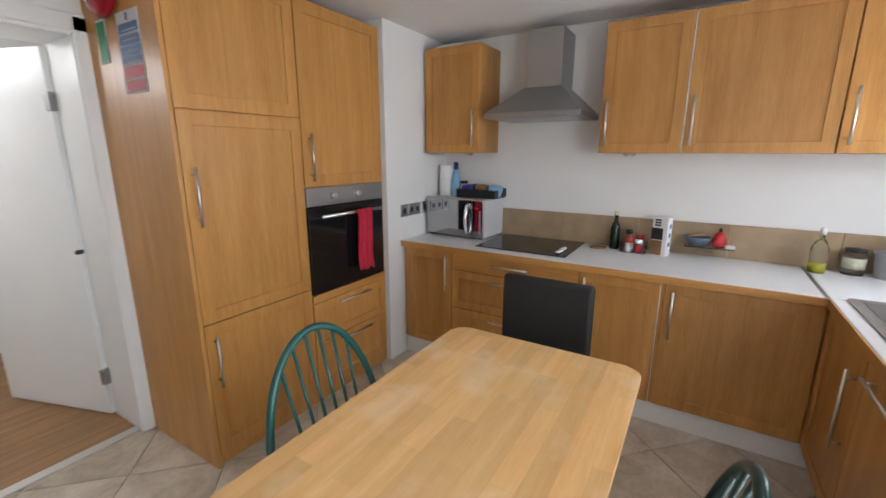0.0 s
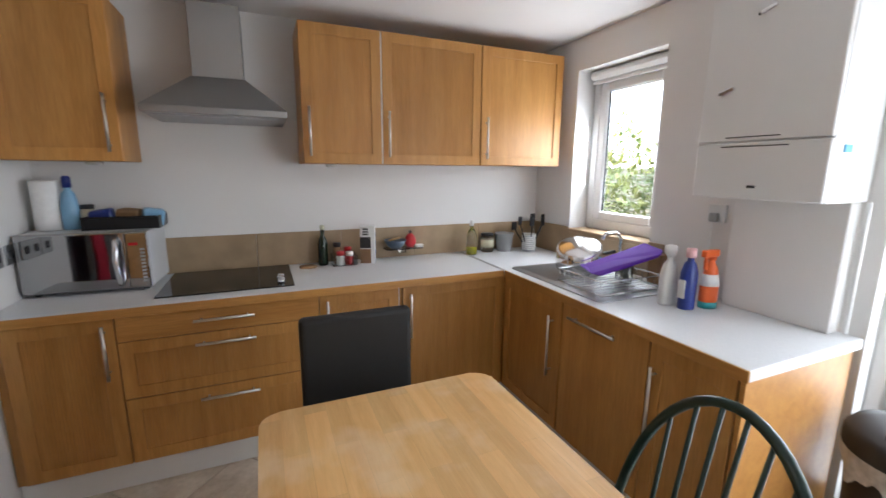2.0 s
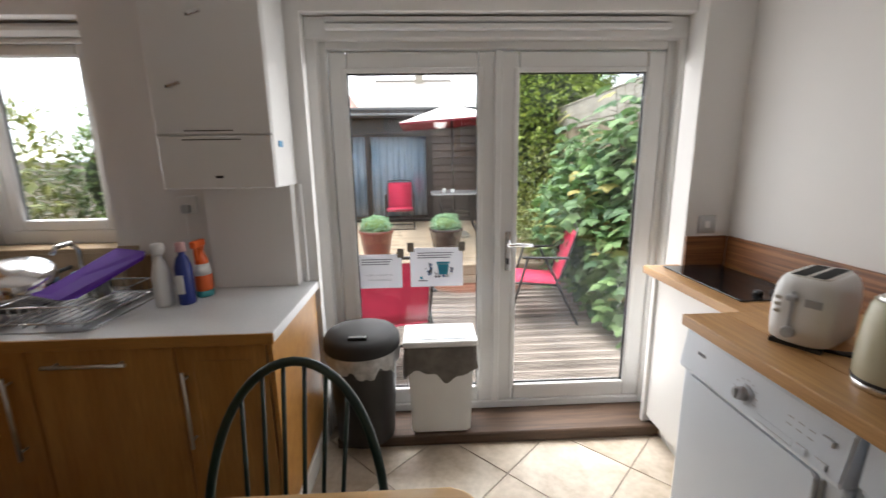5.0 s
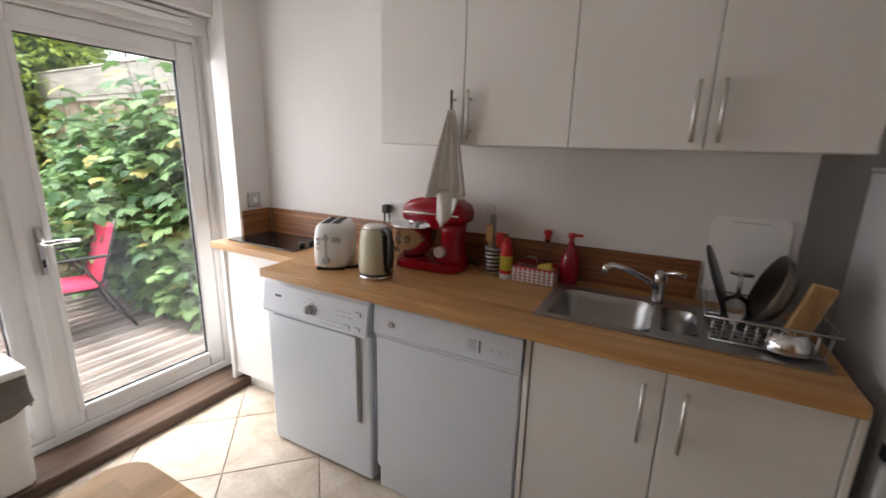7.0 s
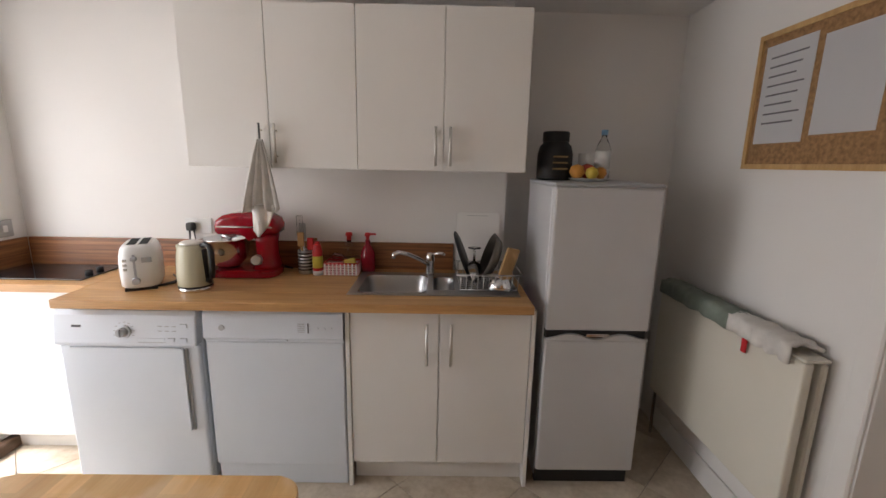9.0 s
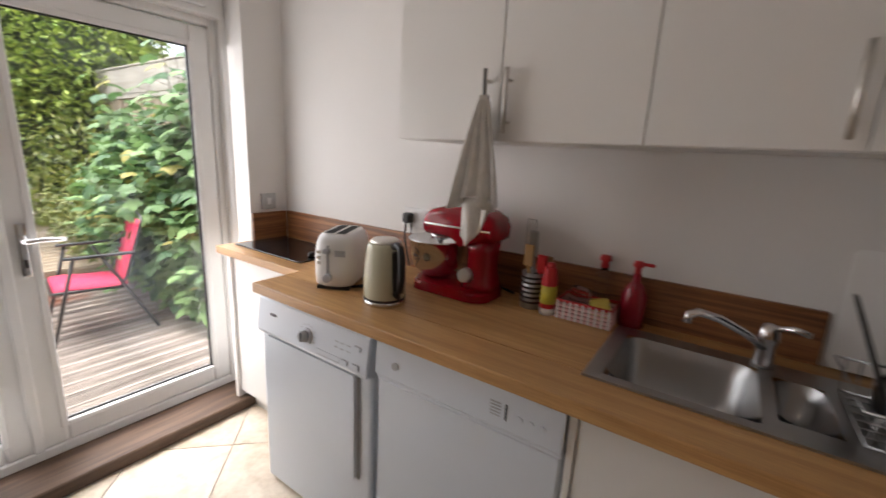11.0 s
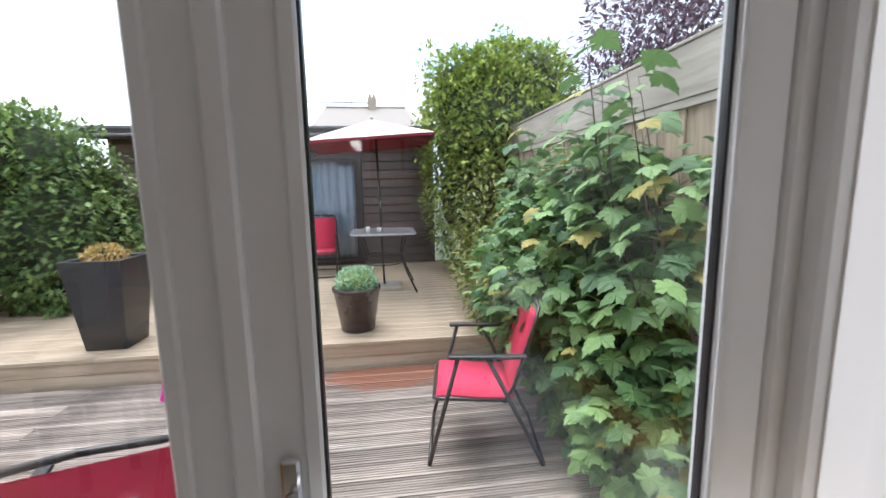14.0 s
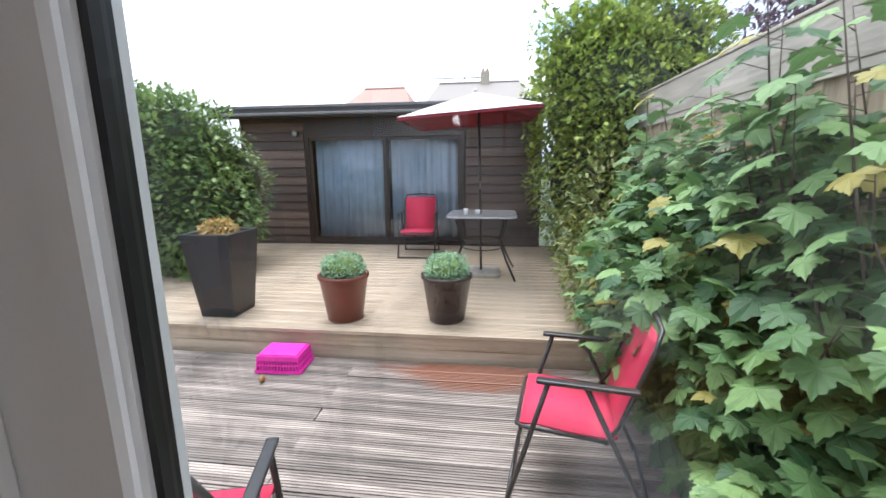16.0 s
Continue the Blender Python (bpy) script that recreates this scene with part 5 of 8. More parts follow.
part("tap", T([(1.84, 2.62, ZE), (1.84, 2.62, ZE + 0.20), (1.80, 2.62, ZE + 0.24), (1.72, 2.62, ZE + 0.235), (1.70, 2.62, ZE + 0.21)], 0.011, 10), M_chrome, sk, "chrome swan-neck tap", world=True)
rk = thing("dish_rack", 1.56, 2.43, ZE + 0.0105, "chrome wire dish rack full of washing-up", "dish rack")
for z in (0.012, 0.075):
    part("wire", T([(1.38, 2.27, ZE + z + 0.006), (1.76, 2.27, ZE + z + 0.006), (1.76, 2.58, ZE + z + 0.006), (1.38, 2.58, ZE + z + 0.006), (1.38, 2.27, ZE + z + 0.006)], 0.0035, 6), M_chrome, rk, world=True)
for i in range(9):
    y = 2.28 + 0.036 * i
    part("wire", T([(1.38, y, ZE + 0.08), (1.38, y, ZE + 0.018), (1.76, y, ZE + 0.018), (1.76, y, ZE + 0.08)], 0.0025, 6), M_chrome, rk, world=True)
pn = thing("saucepan", 1.62, 2.70, ZE + 0.008, "stainless steel saucepan turned upside down on the sink", "saucepan")
bm = L([(0.125, 0.02), (0.128, 0.0), (0.13, 0.0), (0.128, 0.03), (0.122, 0.115), (0.105, 0.125), (0, 0.127)], 0, 0, 30)
bm.transform(pose(0, 0, 0.05, 12, -16, 0))
part("pan", bm, M_chrome, pn)
bm = T([(0.12, 0, 0.09), (0.17, 0.0, 0.10), (0.28, 0.02, 0.10)], 0.009)
part("handle", bm, M_black, pn)
solid("blue_sponge", B(1.70, 1.78, 2.50, 2.57, ZE + 0.085, ZE + 0.13, 0.012, 2), M_ltblue, "blue cloth bunched on the dish rack", "cloth")
bm = bmesh.new()
prism(bm, round_rect(-0.17, 0.17, -0.12, 0.12, 0.04), 0.003, "z", 0)
for v in bm.verts:
    v.co.z += 1.6 * v.co.x ** 2 + 0.5 * v.co.y ** 2
bm.transform(pose(1.585, 2.36, ZE + 0.115, 0, -20, -25))
solid("chopping_mat", bm, M_purple_p, "flexible purple chopping mat leaning in the dish rack", "chopping mat")
for x, y in ((1.66, 2.40), (1.70, 2.47)):
    bottle("drinking_glass", x, y, ZE + 0.022, [(0.03, 0), (0.032, 0.1), (0.03, 0.1), (0.027, 0.004), (0, 0.004)], M_clear, "clear tumbler drying in the rack", "glass")
solid("box", B(1.83, 1.90, 2.34, 2.42, ZE, ZE + 0.16, 0.002), M_brownp, "brown card box by the window", "box")
bottle("spray_bottle", 1.615, 2.125, ZE, [(0.038, 0), (0.042, 0.01), (0.042, 0.13), (0.03, 0.18), (0.014, 0.20), (0.014, 0.215)], M_whitep, "white spray bottle with a white trigger", "bottle", ([(0.016, 0.215), (0.026, 0.24), (0.024, 0.262), (0, 0.268)], M_whitep), 18, 1.0, 0.8)
b3 = bottle("cleaner_bottle", 1.635, 2.045, ZE, [(0.042, 0), (0.045, 0.008), (0.045, 0.16), (0.03, 0.20), (0.018, 0.21), (0.018, 0.225)], M_bluep, "dark blue cleaner bottle with a pink cap", "bottle", ([(0.02, 0.225), (0.02, 0.262), (0, 0.265)], M_pink), 18, 0.85, 0.7)
part("label_patch", B(-0.041, -0.037, -0.016, 0.016, 0.05, 0.13, 0.001), M_whitep, b3)
b4 = bottle("spray_bottle", 1.735, 2.02, ZE, [(0.038, 0), (0.042, 0.01), (0.042, 0.10), (0.030, 0.17), (0.015, 0.20), (0.015, 0.21)], M_orange, "orange and white spray cleaner", "bottle", ([(0.016, 0.21), (0.018, 0.225), (0, 0.228)], M_orange), 18, 1.0, 0.8)
part("label_band", L([(0.0432, 0.10), (0.036, 0.15)], 0, 0, 18, 1.0, 0.8), M_whitep, b4)
part("trigger", boxes((-0.06, 0.03, -0.012, 0.012, 0.225, 0.255), (-0.045, -0.033, -0.008, 0.008, 0.17, 0.225), bev=0.004), M_orange, b4)
part("base_band", L([(0.0432, 0.002), (0.0432, 0.03)], 0, 0, 18, 1.0, 0.8), paint("teal_plastic", (0.03, 0.25, 0.27), 0.4), b4)
sp = thing("fused_spur", 1.9, 2.15, 1.23, "white fused wall outlet with a dangling plug", "socket")
part("plate", B(XE - 0.012, XE, 2.10, 2.185, 1.22, 1.305, 0.003), M_whitep, sp, world=True)
part("plug", B(XE - 0.045, XE - 0.0125, 2.125, 2.16, 1.225, 1.265, 0.006), M_greyp, sp, world=True)
part("cable", T([(XE - 0.04, 2.14, 1.225), (XE - 0.042, 2.14, 1.1), (XE - 0.02, 2.13, 0.9)], 0.0035, 6), M_whitep, sp, world=True)

# oven towel, cupboard-top box, downlights, switches
bm = bmesh.new()
def cloth_drape(bm, y0, y1, x, z0, z1, n=14, amp=0.006, ph=0.0):
    nz = 10
    g2 = [[bm.verts.new((x + amp * math.sin(ph + 5 * i / n * math.pi) * (0.4 + 0.6 * j / nz) + 0.003 * math.sin(j * 1.3 + i), y0 + (y1 - y0) * i / n + 0.006 * math.sin(j * 0.7 + ph), z1 + (z0 - z1) * j / nz + 0.008 * math.sin(i * 0.8) * (j / nz))) for i in range(n + 1)] for j in range(nz + 1)]
    for j in range(nz):
        for i in range(n):
            bm.faces.new((g2[j][i], g2[j][i + 1], g2[j + 1][i + 1], g2[j + 1][i])).smooth = True
cloth_drape(bm, 2.475, 2.60, TX + 0.072, 0.765, 1.145)
ob = solid("towel", bm, M_redcloth, "red towel hanging over the oven door handle", "towel")
sm = ob.modifiers.new("thickness", "SOLIDIFY")
sm.thickness, sm.offset = 0.012, 0
solid("book", B(-0.97, -0.74, 3.30, 3.50, 2.187, 2.212, 0.003), M_whitep, "flat white box on top of the wall cupboard", "box")
for x in (-0.73, 0.36):
    d = thing("cupboard_light", x, 3.36, 1.46, "small round light under the wall cupboard", "lamp", "under-cupboard lights")
    part("body", L([(0.028, 0.004), (0.034, 0.008), (0.034, 0.0195)]), M_nickel, d)
    part("lens", L([(0.026, 0.0), (0.027, 0.0035), (0, 0.0035)]), M_whitep, d)
for y, w2 in ((2.985, 0.086), (3.105, 0.146), (3.275, 0.146)):
    s = thing("wall_switch", -1.035, y, 1.03, "brushed steel switch plate on the white pier", "switch", "steel switch plates")
    part("plate", B(-1.0395, -1.033, y - w2 / 2, y + w2 / 2, 1.035, 1.121, 0.002), M_steel, s, world=True)
    for k6 in range(1 if w2 < 0.1 else 2):
        yy = y + (0 if w2 < 0.1 else (-0.036 + 0.072 * k6))
        part("rocker", B(-1.033, -1.029, yy - 0.014, yy + 0.014, 1.06, 1.096, 0.002), M_black, s, world=True)

# notices on the tall cabinet, red bell
sg = thing("fire_notice", -1.28, 1.5, 1.72, "printed fire notice with blue and red panels", "notice")
part("sheet", B(-1.372, -1.19, 1.4992, 1.5015, 1.72, 2.03), M_paper, sg, world=True)
for z0, z1, m2 in ((1.95, 1.985, M_bluet), (1.905, 1.94, M_bluet), (1.865, 1.90, M_bluet), (1.838, 1.860, M_bluet), (1.778, 1.825, M_redt), (1.728, 1.770, M_redt)):
    part("panel", B(-1.36, -1.20, 1.4975, 1.499, z0, z1), m2, sg, world=True)
for i in range(4):
    part("text_bar", B(-1.335, -1.215, 1.4968, 1.4975, 1.957 - 0.0, 1.961, 0) if i == 0 else B(-1.335, -1.215, 1.4968, 1.4975, 1.92 - 0.042 * (i - 1), 1.925 - 0.042 * (i - 1)), M_paper, sg, world=True)
part("emblem", B(-1.29, -1.27, 1.4975, 1.499, 1.995, 2.022), M_ink, sg, world=True)
gs = thing("exit_sign", -1.5, 1.5, 1.85, "narrow green safety sign on the cabinet side", "sign")
part("sheet", B(-1.56, -1.475, 1.4992, 1.5015, 1.855, 2.03), M_paper, gs, world=True)
part("panel", B(-1.553, -1.482, 1.4975, 1.499, 1.865, 2.02), M_greent, gs, world=True)
rb = thing("alarm_bell", -1.42, 1.44, 2.03, "dark red fire alarm bell high on the cabinet side", "alarm bell")
bm = bmesh.new()
lathe(bm, [(0.11, 0.0), (0.115, 0.01), (0.105, 0.035), (0.07, 0.055), (0.0, 0.062)], 0, 0, 28)
bm.transform(pose(-1.42, 1.4915, 2.13, 90, 0, 0))
part("gong", bm, M_red, rb, world=True)
bm = bmesh.new()
cyl(bm, (-1.42, 1.4925, 2.13), (-1.42, 1.5015, 2.13), 0.06)
part("back_box", bm, M_redp, rb, world=True)

# south worktop: toaster, kettle, mixer
to = thing("toaster", 0.99, -0.10, ZW, "white two-slot toaster on the oak worktop", "toaster", rz=28)
def lofted(rows, r, n=6):
    """A closed body through rounded rectangles: rows of (half x, half y, z)."""
    bm = bmesh.new()
    rings = [[bm.verts.new((px, py, z)) for px, py in round_rect(-hx, hx, -hy, hy, min(r, hx * 0.95), n)] for hx, hy, z in rows]
    k = len(rings[0])
    for a, b in zip(rings, rings[1:]):
        for i in range(k):
            bm.faces.new((a[i], a[(i + 1) % k], b[(i + 1) % k], b[i])).smooth = True
    bm.faces.new(rings[0][::-1])
    bm.faces.new(rings[-1])
    return bm


part("body", lofted([(0.066, 0.112, 0.012), (0.074, 0.121, 0.02), (0.076, 0.125, 0.06), (0.075, 0.125, 0.13), (0.071, 0.121, 0.168), (0.065, 0.115, 0.188), (0.058, 0.108, 0.198), (0.053, 0.102, 0.2015)], 0.05), M_whitep, to)
# the slots are flat plates; near-black colour paints the shade of their depth
M_slot = paint("dark_toaster_slot", (0.006, 0.006, 0.006), 0.9, 0.1, 9, 0.0)
part("top_plate", lofted([(0.049, 0.098, 0.2005), (0.049, 0.098, 0.2035)], 0.03), M_nickel, to, "brushed metal slot surround")
for x in (-0.022, 0.022):
    part("slot", B(x - 0.0165, x + 0.0165, -0.086, 0.086, 0.202, 0.2045), M_slot, to)
part("brand_patch", B(-0.052, -0.014, 0.1235, 0.1265, 0.128, 0.150, 0.001), M_applg, to)
part("lever_track", B(0.008, 0.017, 0.122, 0.1268, 0.06, 0.165), M_applg, to)
part("lever", B(0.0, 0.024, 0.125, 0.149, 0.140, 0.156, 0.005, 2), M_applg, to)
bm = bmesh.new()
cyl(bm, (0.012, 0.122, 0.048), (0.012, 0.143, 0.048), 0.017, 0.014, 16)
part("dial", bm, M_applg, to)
for i in range(3):
    part("button", B(0.040, 0.056, 0.119, 0.1255, 0.095 + 0.02 * i, 0.106 + 0.02 * i, 0.002), M_nickel, to)
part("foot", boxes((-0.06, 0.06, -0.11, -0.09, 0, 0.0125)), M_black, to)
part("foot", boxes((-0.06, 0.06, 0.09, 0.11, 0, 0.0125)), M_black, to)
solid("toaster_cable", T([(0.95, -0.25, ZW + 0.006), (0.90, -0.20, ZW + 0.006), (0.87, -0.14, ZW + 0.006), (0.90, -0.06, ZW + 0.006), (0.86, -0.10, ZW + 0.006), (0.85, -0.3, ZW + 0.006)], 0.0045, 6), M_black, "black appliance cable on the worktop", "cable")
ke = thing("kettle", 0.715, -0.035, ZW, "cream enamelled kettle with chrome base and lid", "kettle", rz=162)
part("base", L([(0.068, 0), (0.071, 0.004), (0.071, 0.018), (0.06, 0.024)]), M_chrome, ke)
part("body", L([(0.068, 0.024), (0.0705, 0.028), (0.071, 0.06), (0.0695, 0.11), (0.066, 0.16), (0.060, 0.195), (0.054, 0.207), (0.048, 0.211)], 0, 0, 36), M_cream, ke)
part("lid", L([(0.050, 0.2085), (0.049, 0.215), (0.040, 0.221), (0.020, 0.225), (0, 0.226)], 0, 0, 30), M_nickel, ke, "brushed metal lid")
part("lid_seal", L([(0.0515, 0.206), (0.0515, 0.2095)], 0, 0, 30), M_black, ke)
part("handle", T([(0.052, 0, 0.203), (0.075, 0, 0.212), (0.094, 0, 0.205), (0.103, 0, 0.175), (0.104, 0, 0.11), (0.098, 0, 0.065), (0.084, 0, 0.046), (0.066, 0, 0.05)], 0.012, 12), M_black, ke)
part("handle_plate", B(0.060, 0.0725, -0.012, 0.012, 0.045, 0.19, 0.004), M_black, ke)
part("spout", lofted([(0.012, 0.018, 0.0), (0.014, 0.020, 0.014), (0.010, 0.016, 0.026)], 0.012), M_cream, ke).matrix_basis = pose(-0.062, 0, 0.178, 0, -30, 0)
part("base_band", L([(0.0712, 0.018), (0.0716, 0.026)], 0, 0, 36), M_black, ke)
mx = thing("stand_mixer", 0.59, -0.31, ZW, "glossy red stand mixer with a steel bowl", "stand mixer")
bm = bmesh.new()
prism(bm, round_rect(-0.155, 0.175, -0.10, 0.10, 0.07, 8), 0.036, "z", 0.004)
bmesh.ops.bevel(bm, geom=[e for e in bm.edges if e.verts[0].co.z > 0.038 and e.verts[1].co.z > 0.038], offset=0.012, segments=3, affect="EDGES")
part("base", bm, M_red, mx)
bm = lofted([(0.066, 0.068, 0.040), (0.058, 0.064, 0.06), (0.050, 0.058, 0.11), (0.050, 0.057, 0.17), (0.056, 0.062, 0.215)], 0.045)
bm.transform(Matrix.Translation((-0.095, 0, 0)))
part("column", bm, M_red, mx)
bm = bmesh.new()
prism(bm, [(-0.168, 0.225), (-0.172, 0.262), (-0.158, 0.295), (-0.12, 0.316), (-0.04, 0.326), (0.05, 0.320), (0.10, 0.307), (0.132, 0.284), (0.142, 0.254), (0.140, 0.227), (0.125, 0.211), (0.02, 0.205), (-0.03, 0.214), (-0.150, 0.212)], 0.136, "y", -0.068)
bmesh.ops.bevel(bm, geom=[e for e in bm.edges if abs(e.verts[0].co.y - e.verts[1].co.y) < 1e-6], offset=0.034, segments=5, profile=0.55, affect="EDGES", clamp_overlap=True)
for fc in bm.faces:
    fc.smooth = True
hd2 = part("head", bm, M_red, mx)
bm = bmesh.new()
cyl(bm, (0.132, 0, 0.255), (0.154, 0, 0.255), 0.026, 0.023, 18)
part("hub_cap", bm, M_chrome, hd2)
for side in (-1, 1):
    part("trim", B(-0.150, 0.122, side * 0.0695 - 0.0012, side * 0.0695 + 0.0012, 0.250, 0.257, 0.001), M_chrome, hd2, "chrome band")
part("neck", L([(0.036, 0.190), (0.040, 0.210)], 0.095, 0.0, 20), M_chrome, hd2)
bl = part("bowl", L([(0.05, 0.044), (0.055, 0.05), (0.090, 0.085), (0.103, 0.13), (0.107, 0.183), (0.111, 0.184), (0.111, 0.189), (0.104, 0.189), (0.08, 0.09), (0, 0.06)], 0.108, 0.0, 34), M_chrome, mx, "polished steel bowl")
bm = bmesh.new()
cyl(bm, (0.095, 0, 0.19), (0.095, 0, 0.10), 0.012)
part("beater_shaft", bm, M_chrome, mx)
bm = bmesh.new()
cyl(bm, (-0.066, 0.055, 0.088), (-0.066, 0.086, 0.092), 0.027, 0.023, 24)
part("speed_dial", bm, M_nickel, mx, "silver speed dial")
part("cable", T([(-0.155, -0.06, 0.03), (-0.18, -0.1, 0.008), (-0.1, -0.135, 0.008), (0.2, -0.13, 0.008), (0.33, -0.13, 0.02), (0.35, -0.135, 0.2)], 0.004, 6), M_black, mx)
sk2 = thing("wall_socket", 0.92, -0.45, 1.10, "white double socket with a black plug", "socket")
part("plate", B(0.845, 0.99, YS, YS + 0.009, 1.10, 1.186, 0.003), M_whitep, sk2, world=True)
part("plug", B(0.925, 0.965, YS + 0.0095, YS + 0.05, 1.12, 1.165, 0.01, 2), M_black, sk2, world=True)
part("cable", T([(0.945, YS + 0.045, 1.125), (0.945, YS + 0.05, 1.05), (0.93, YS + 0.03, ZW + 0.01)], 0.0045, 6), M_black, sk2, world=True)
sk3 = thing("wall_socket", 1.84, -0.34, 1.09, "brushed steel switch plate beside the garden doors", "socket")
part("plate", B(1.837, 1.845, -0.385, -0.30, 1.085, 1.17, 0.002), M_steel, sk3, world=True)
part("rocker", B(1.833, 1.8365, -0.355, -0.33, 1.11, 1.145, 0.002), M_whitep, sk3, world=True)
# utensil holder, bottles, basket
up = thing("utensil_pot", 0.315, -0.345, ZW, "perforated steel cutlery pot with wooden tools", "utensil pot")
part("pot", L([(0.036, 0), (0.038, 0.004), (0.038, 0.125), (0.035, 0.125), (0.034, 0.01), (0, 0.01)]), M_steel, up)
for i in range(6):
    part("hole_row", L([(0.0385, 0.02 + 0.017 * i), (0.0387, 0.028 + 0.017 * i)], 0, 0, 22), M_black, up)
for i, (dx, dy, h, m2) in enumerate(((0.03, -0.02, 0.30, M_clear), (0.02, -0.03, 0.26, M_steel), (-0.03, 0.01, 0.19, M_redp), (-0.045, -0.01, 0.185, M_brownp), (0.015, 0.02, 0.22, M_bdl))):
    bm = bmesh.new()
    cyl(bm, (0.315 - dx * 0.2, -0.345 - dy * 0.2, ZW + 0.015), (0.315 + dx, -0.345 + dy, ZW + h * 0.7), 0.005, 0.006, 8)
    box(bm, 0.315 + dx - 0.017, 0.315 + dx + 0.017, -0.345 + dy - 0.004, -0.345 + dy + 0.004, ZW + h * 0.66, ZW + h, 0.004)
    solid("utensil", bm, m2, "kitchen tool standing in the steel pot", "utensil", "tools in the steel pot")
b5 = bottle("sauce_bottle", 0.245, -0.315, ZW, [(0.022, 0), (0.024, 0.004), (0.026, 0.025), (0.026, 0.12), (0.02, 0.15), (0.018, 0.16)], M_redp, "red sauce bottle standing on its white cap", "bottle", ([(0.0, 0.16), (0.016, 0.16), (0.012, 0.175), (0, 0.176)], M_redp))
part("label_patch", L([(0.0265, 0.04), (0.0265, 0.10)], 0, 0, 18), paint("yellow_green_label", (0.55, 0.48, 0.05), 0.5), b5)
part("base_cap", L([(0.0245, 0.0), (0.0265, 0.024)], 0, 0, 18), M_whitep, b5)
bk = thing("basket", 0.125, -0.36, ZW, "pale pink woven plastic basket of bits and pieces", "basket")
for z in range(5):
    part("band", T([(-0.085, -0.055, 0.006 + 0.0135 * z), (0.085, -0.055, 0.006 + 0.0135 * z), (0.085, 0.055, 0.006 + 0.0135 * z), (-0.085, 0.055, 0.006 + 0.0135 * z), (-0.085, -0.055, 0.006 + 0.0135 * z)], 0.0055, 6), M_pink if z != 4 else M_redp, bk)
part("base", B(-0.084, 0.084, -0.054, 0.054, 0.0, 0.004), M_pink, bk)
for i in range(9):
    part("stay", B(-0.08 + 0.02 * i - 0.003, -0.08 + 0.02 * i + 0.003, 0.054, 0.062, 0.002, 0.062), M_whitep, bk)
bm = B(-0.03, 0.03, -0.02, 0.02, 0.0, 0.07, 0.01, 2)
bm.transform(pose(0.075, -0.35, ZW + 0.01, 15, 12, 20))
solid("sponge", bm, paint("yellow_sponge", (0.62, 0.48, 0.10), 0.9, 0.1, 40, 0.5, 300), "yellow sponge in the basket", "sponge")
bm = B(-0.035, 0.035, -0.02, 0.02, 0.0, 0.10, 0.018, 2)
bm.transform(pose(0.165, -0.37, ZW + 0.006, -6, -10, 0))
solid("plastic_bag", bm, M_clear, "crumpled clear plastic bag in the basket", "bag")
bottle("soap_dispenser", 0.105, -0.43, ZW, [(0.028, 0), (0.03, 0.12), (0.018, 0.15), (0.012, 0.155), (0.012, 0.165)], M_clear, "clear soap dispenser with a red pump", "bottle", ([(0.014, 0.165), (0.012, 0.185), (0.02, 0.19), (0.016, 0.205), (0, 0.206)], M_redp), 16, 1, 0.8)
b6 = bottle("soap_dispenser", 0.0, -0.40, ZW, [(0.036, 0), (0.038, 0.004), (0.038, 0.10), (0.024, 0.135), (0.013, 0.145), (0.013, 0.17)], paint("dark_red_liquid_soap", (0.26, 0.008, 0.02), 0.12, 0.05), "dark red soap dispenser with a red pump", "bottle", ([(0.010, 0.17), (0.010, 0.19), (0.017, 0.195), (0.013, 0.21), (0, 0.21)], M_redp), 18, 1, 0.8)
part("nozzle", B(-0.045, 0.0, -0.006, 0.006, 0.198, 0.208, 0.003), M_redp, b6)

# steel sink with real bowls
s = thing("sink", -0.36, -0.17, ZW, "stainless steel one and a half bowl sink with drainer", "sink")
z0 = ZW + 0.001
cells = ((-0.325, -0.015, -0.30, -0.01), (-0.455, -0.355, -0.27, -0.05))
xs2 = sorted({-0.745, 0.025, *[c3 for b7 in cells for c3 in b7[:2]]})
ys2 = sorted({-0.36, 0.02, *[c3 for b7 in cells for c3 in b7[2:]]})
bm = bmesh.new()
grid = {(x, y): bm.verts.new((x, y, z0 + 0.006)) for x in xs2 for y in ys2}
for xa, xb in zip(xs2, xs2[1:]):
    for ya, yb in zip(ys2, ys2[1:]):
        if not any(b7[0] <= xa and xb <= b7[1] and b7[2] <= ya and yb <= b7[3] for b7 in cells):
            bm.faces.new((grid[xa, ya], grid[xb, ya], grid[xb, yb], grid[xa, yb]))
rim_e = [e for e in bm.edges if len(e.link_faces) == 1 and (abs(e.verts[0].co.x + 0.745) < 1e-5 and abs(e.verts[1].co.x + 0.745) < 1e-5 or abs(e.verts[0].co.x - 0.025) < 1e-5 and abs(e.verts[1].co.x - 0.025) < 1e-5 or abs(e.verts[0].co.y + 0.36) < 1e-5 and abs(e.verts[1].co.y + 0.36) < 1e-5 or abs(e.verts[0].co.y - 0.02) < 1e-5 and abs(e.verts[1].co.y - 0.02) < 1e-5)]
ex = bmesh.ops.extrude_edge_only(bm, edges=rim_e)
for v in [q for q in ex["geom"] if isinstance(q, bmesh.types.BMVert)]:
    v.co.z -= 0.006
    v.co.x += 0.004 if v.co.x > 0 else (-0.004 if v.co.x < -0.7 else 0)
part("rim", bm, M_steel, s, world=True)
sunk_bowl(s, -0.327, -0.013, -0.302, -0.008, z0, 0.15, M_steel)
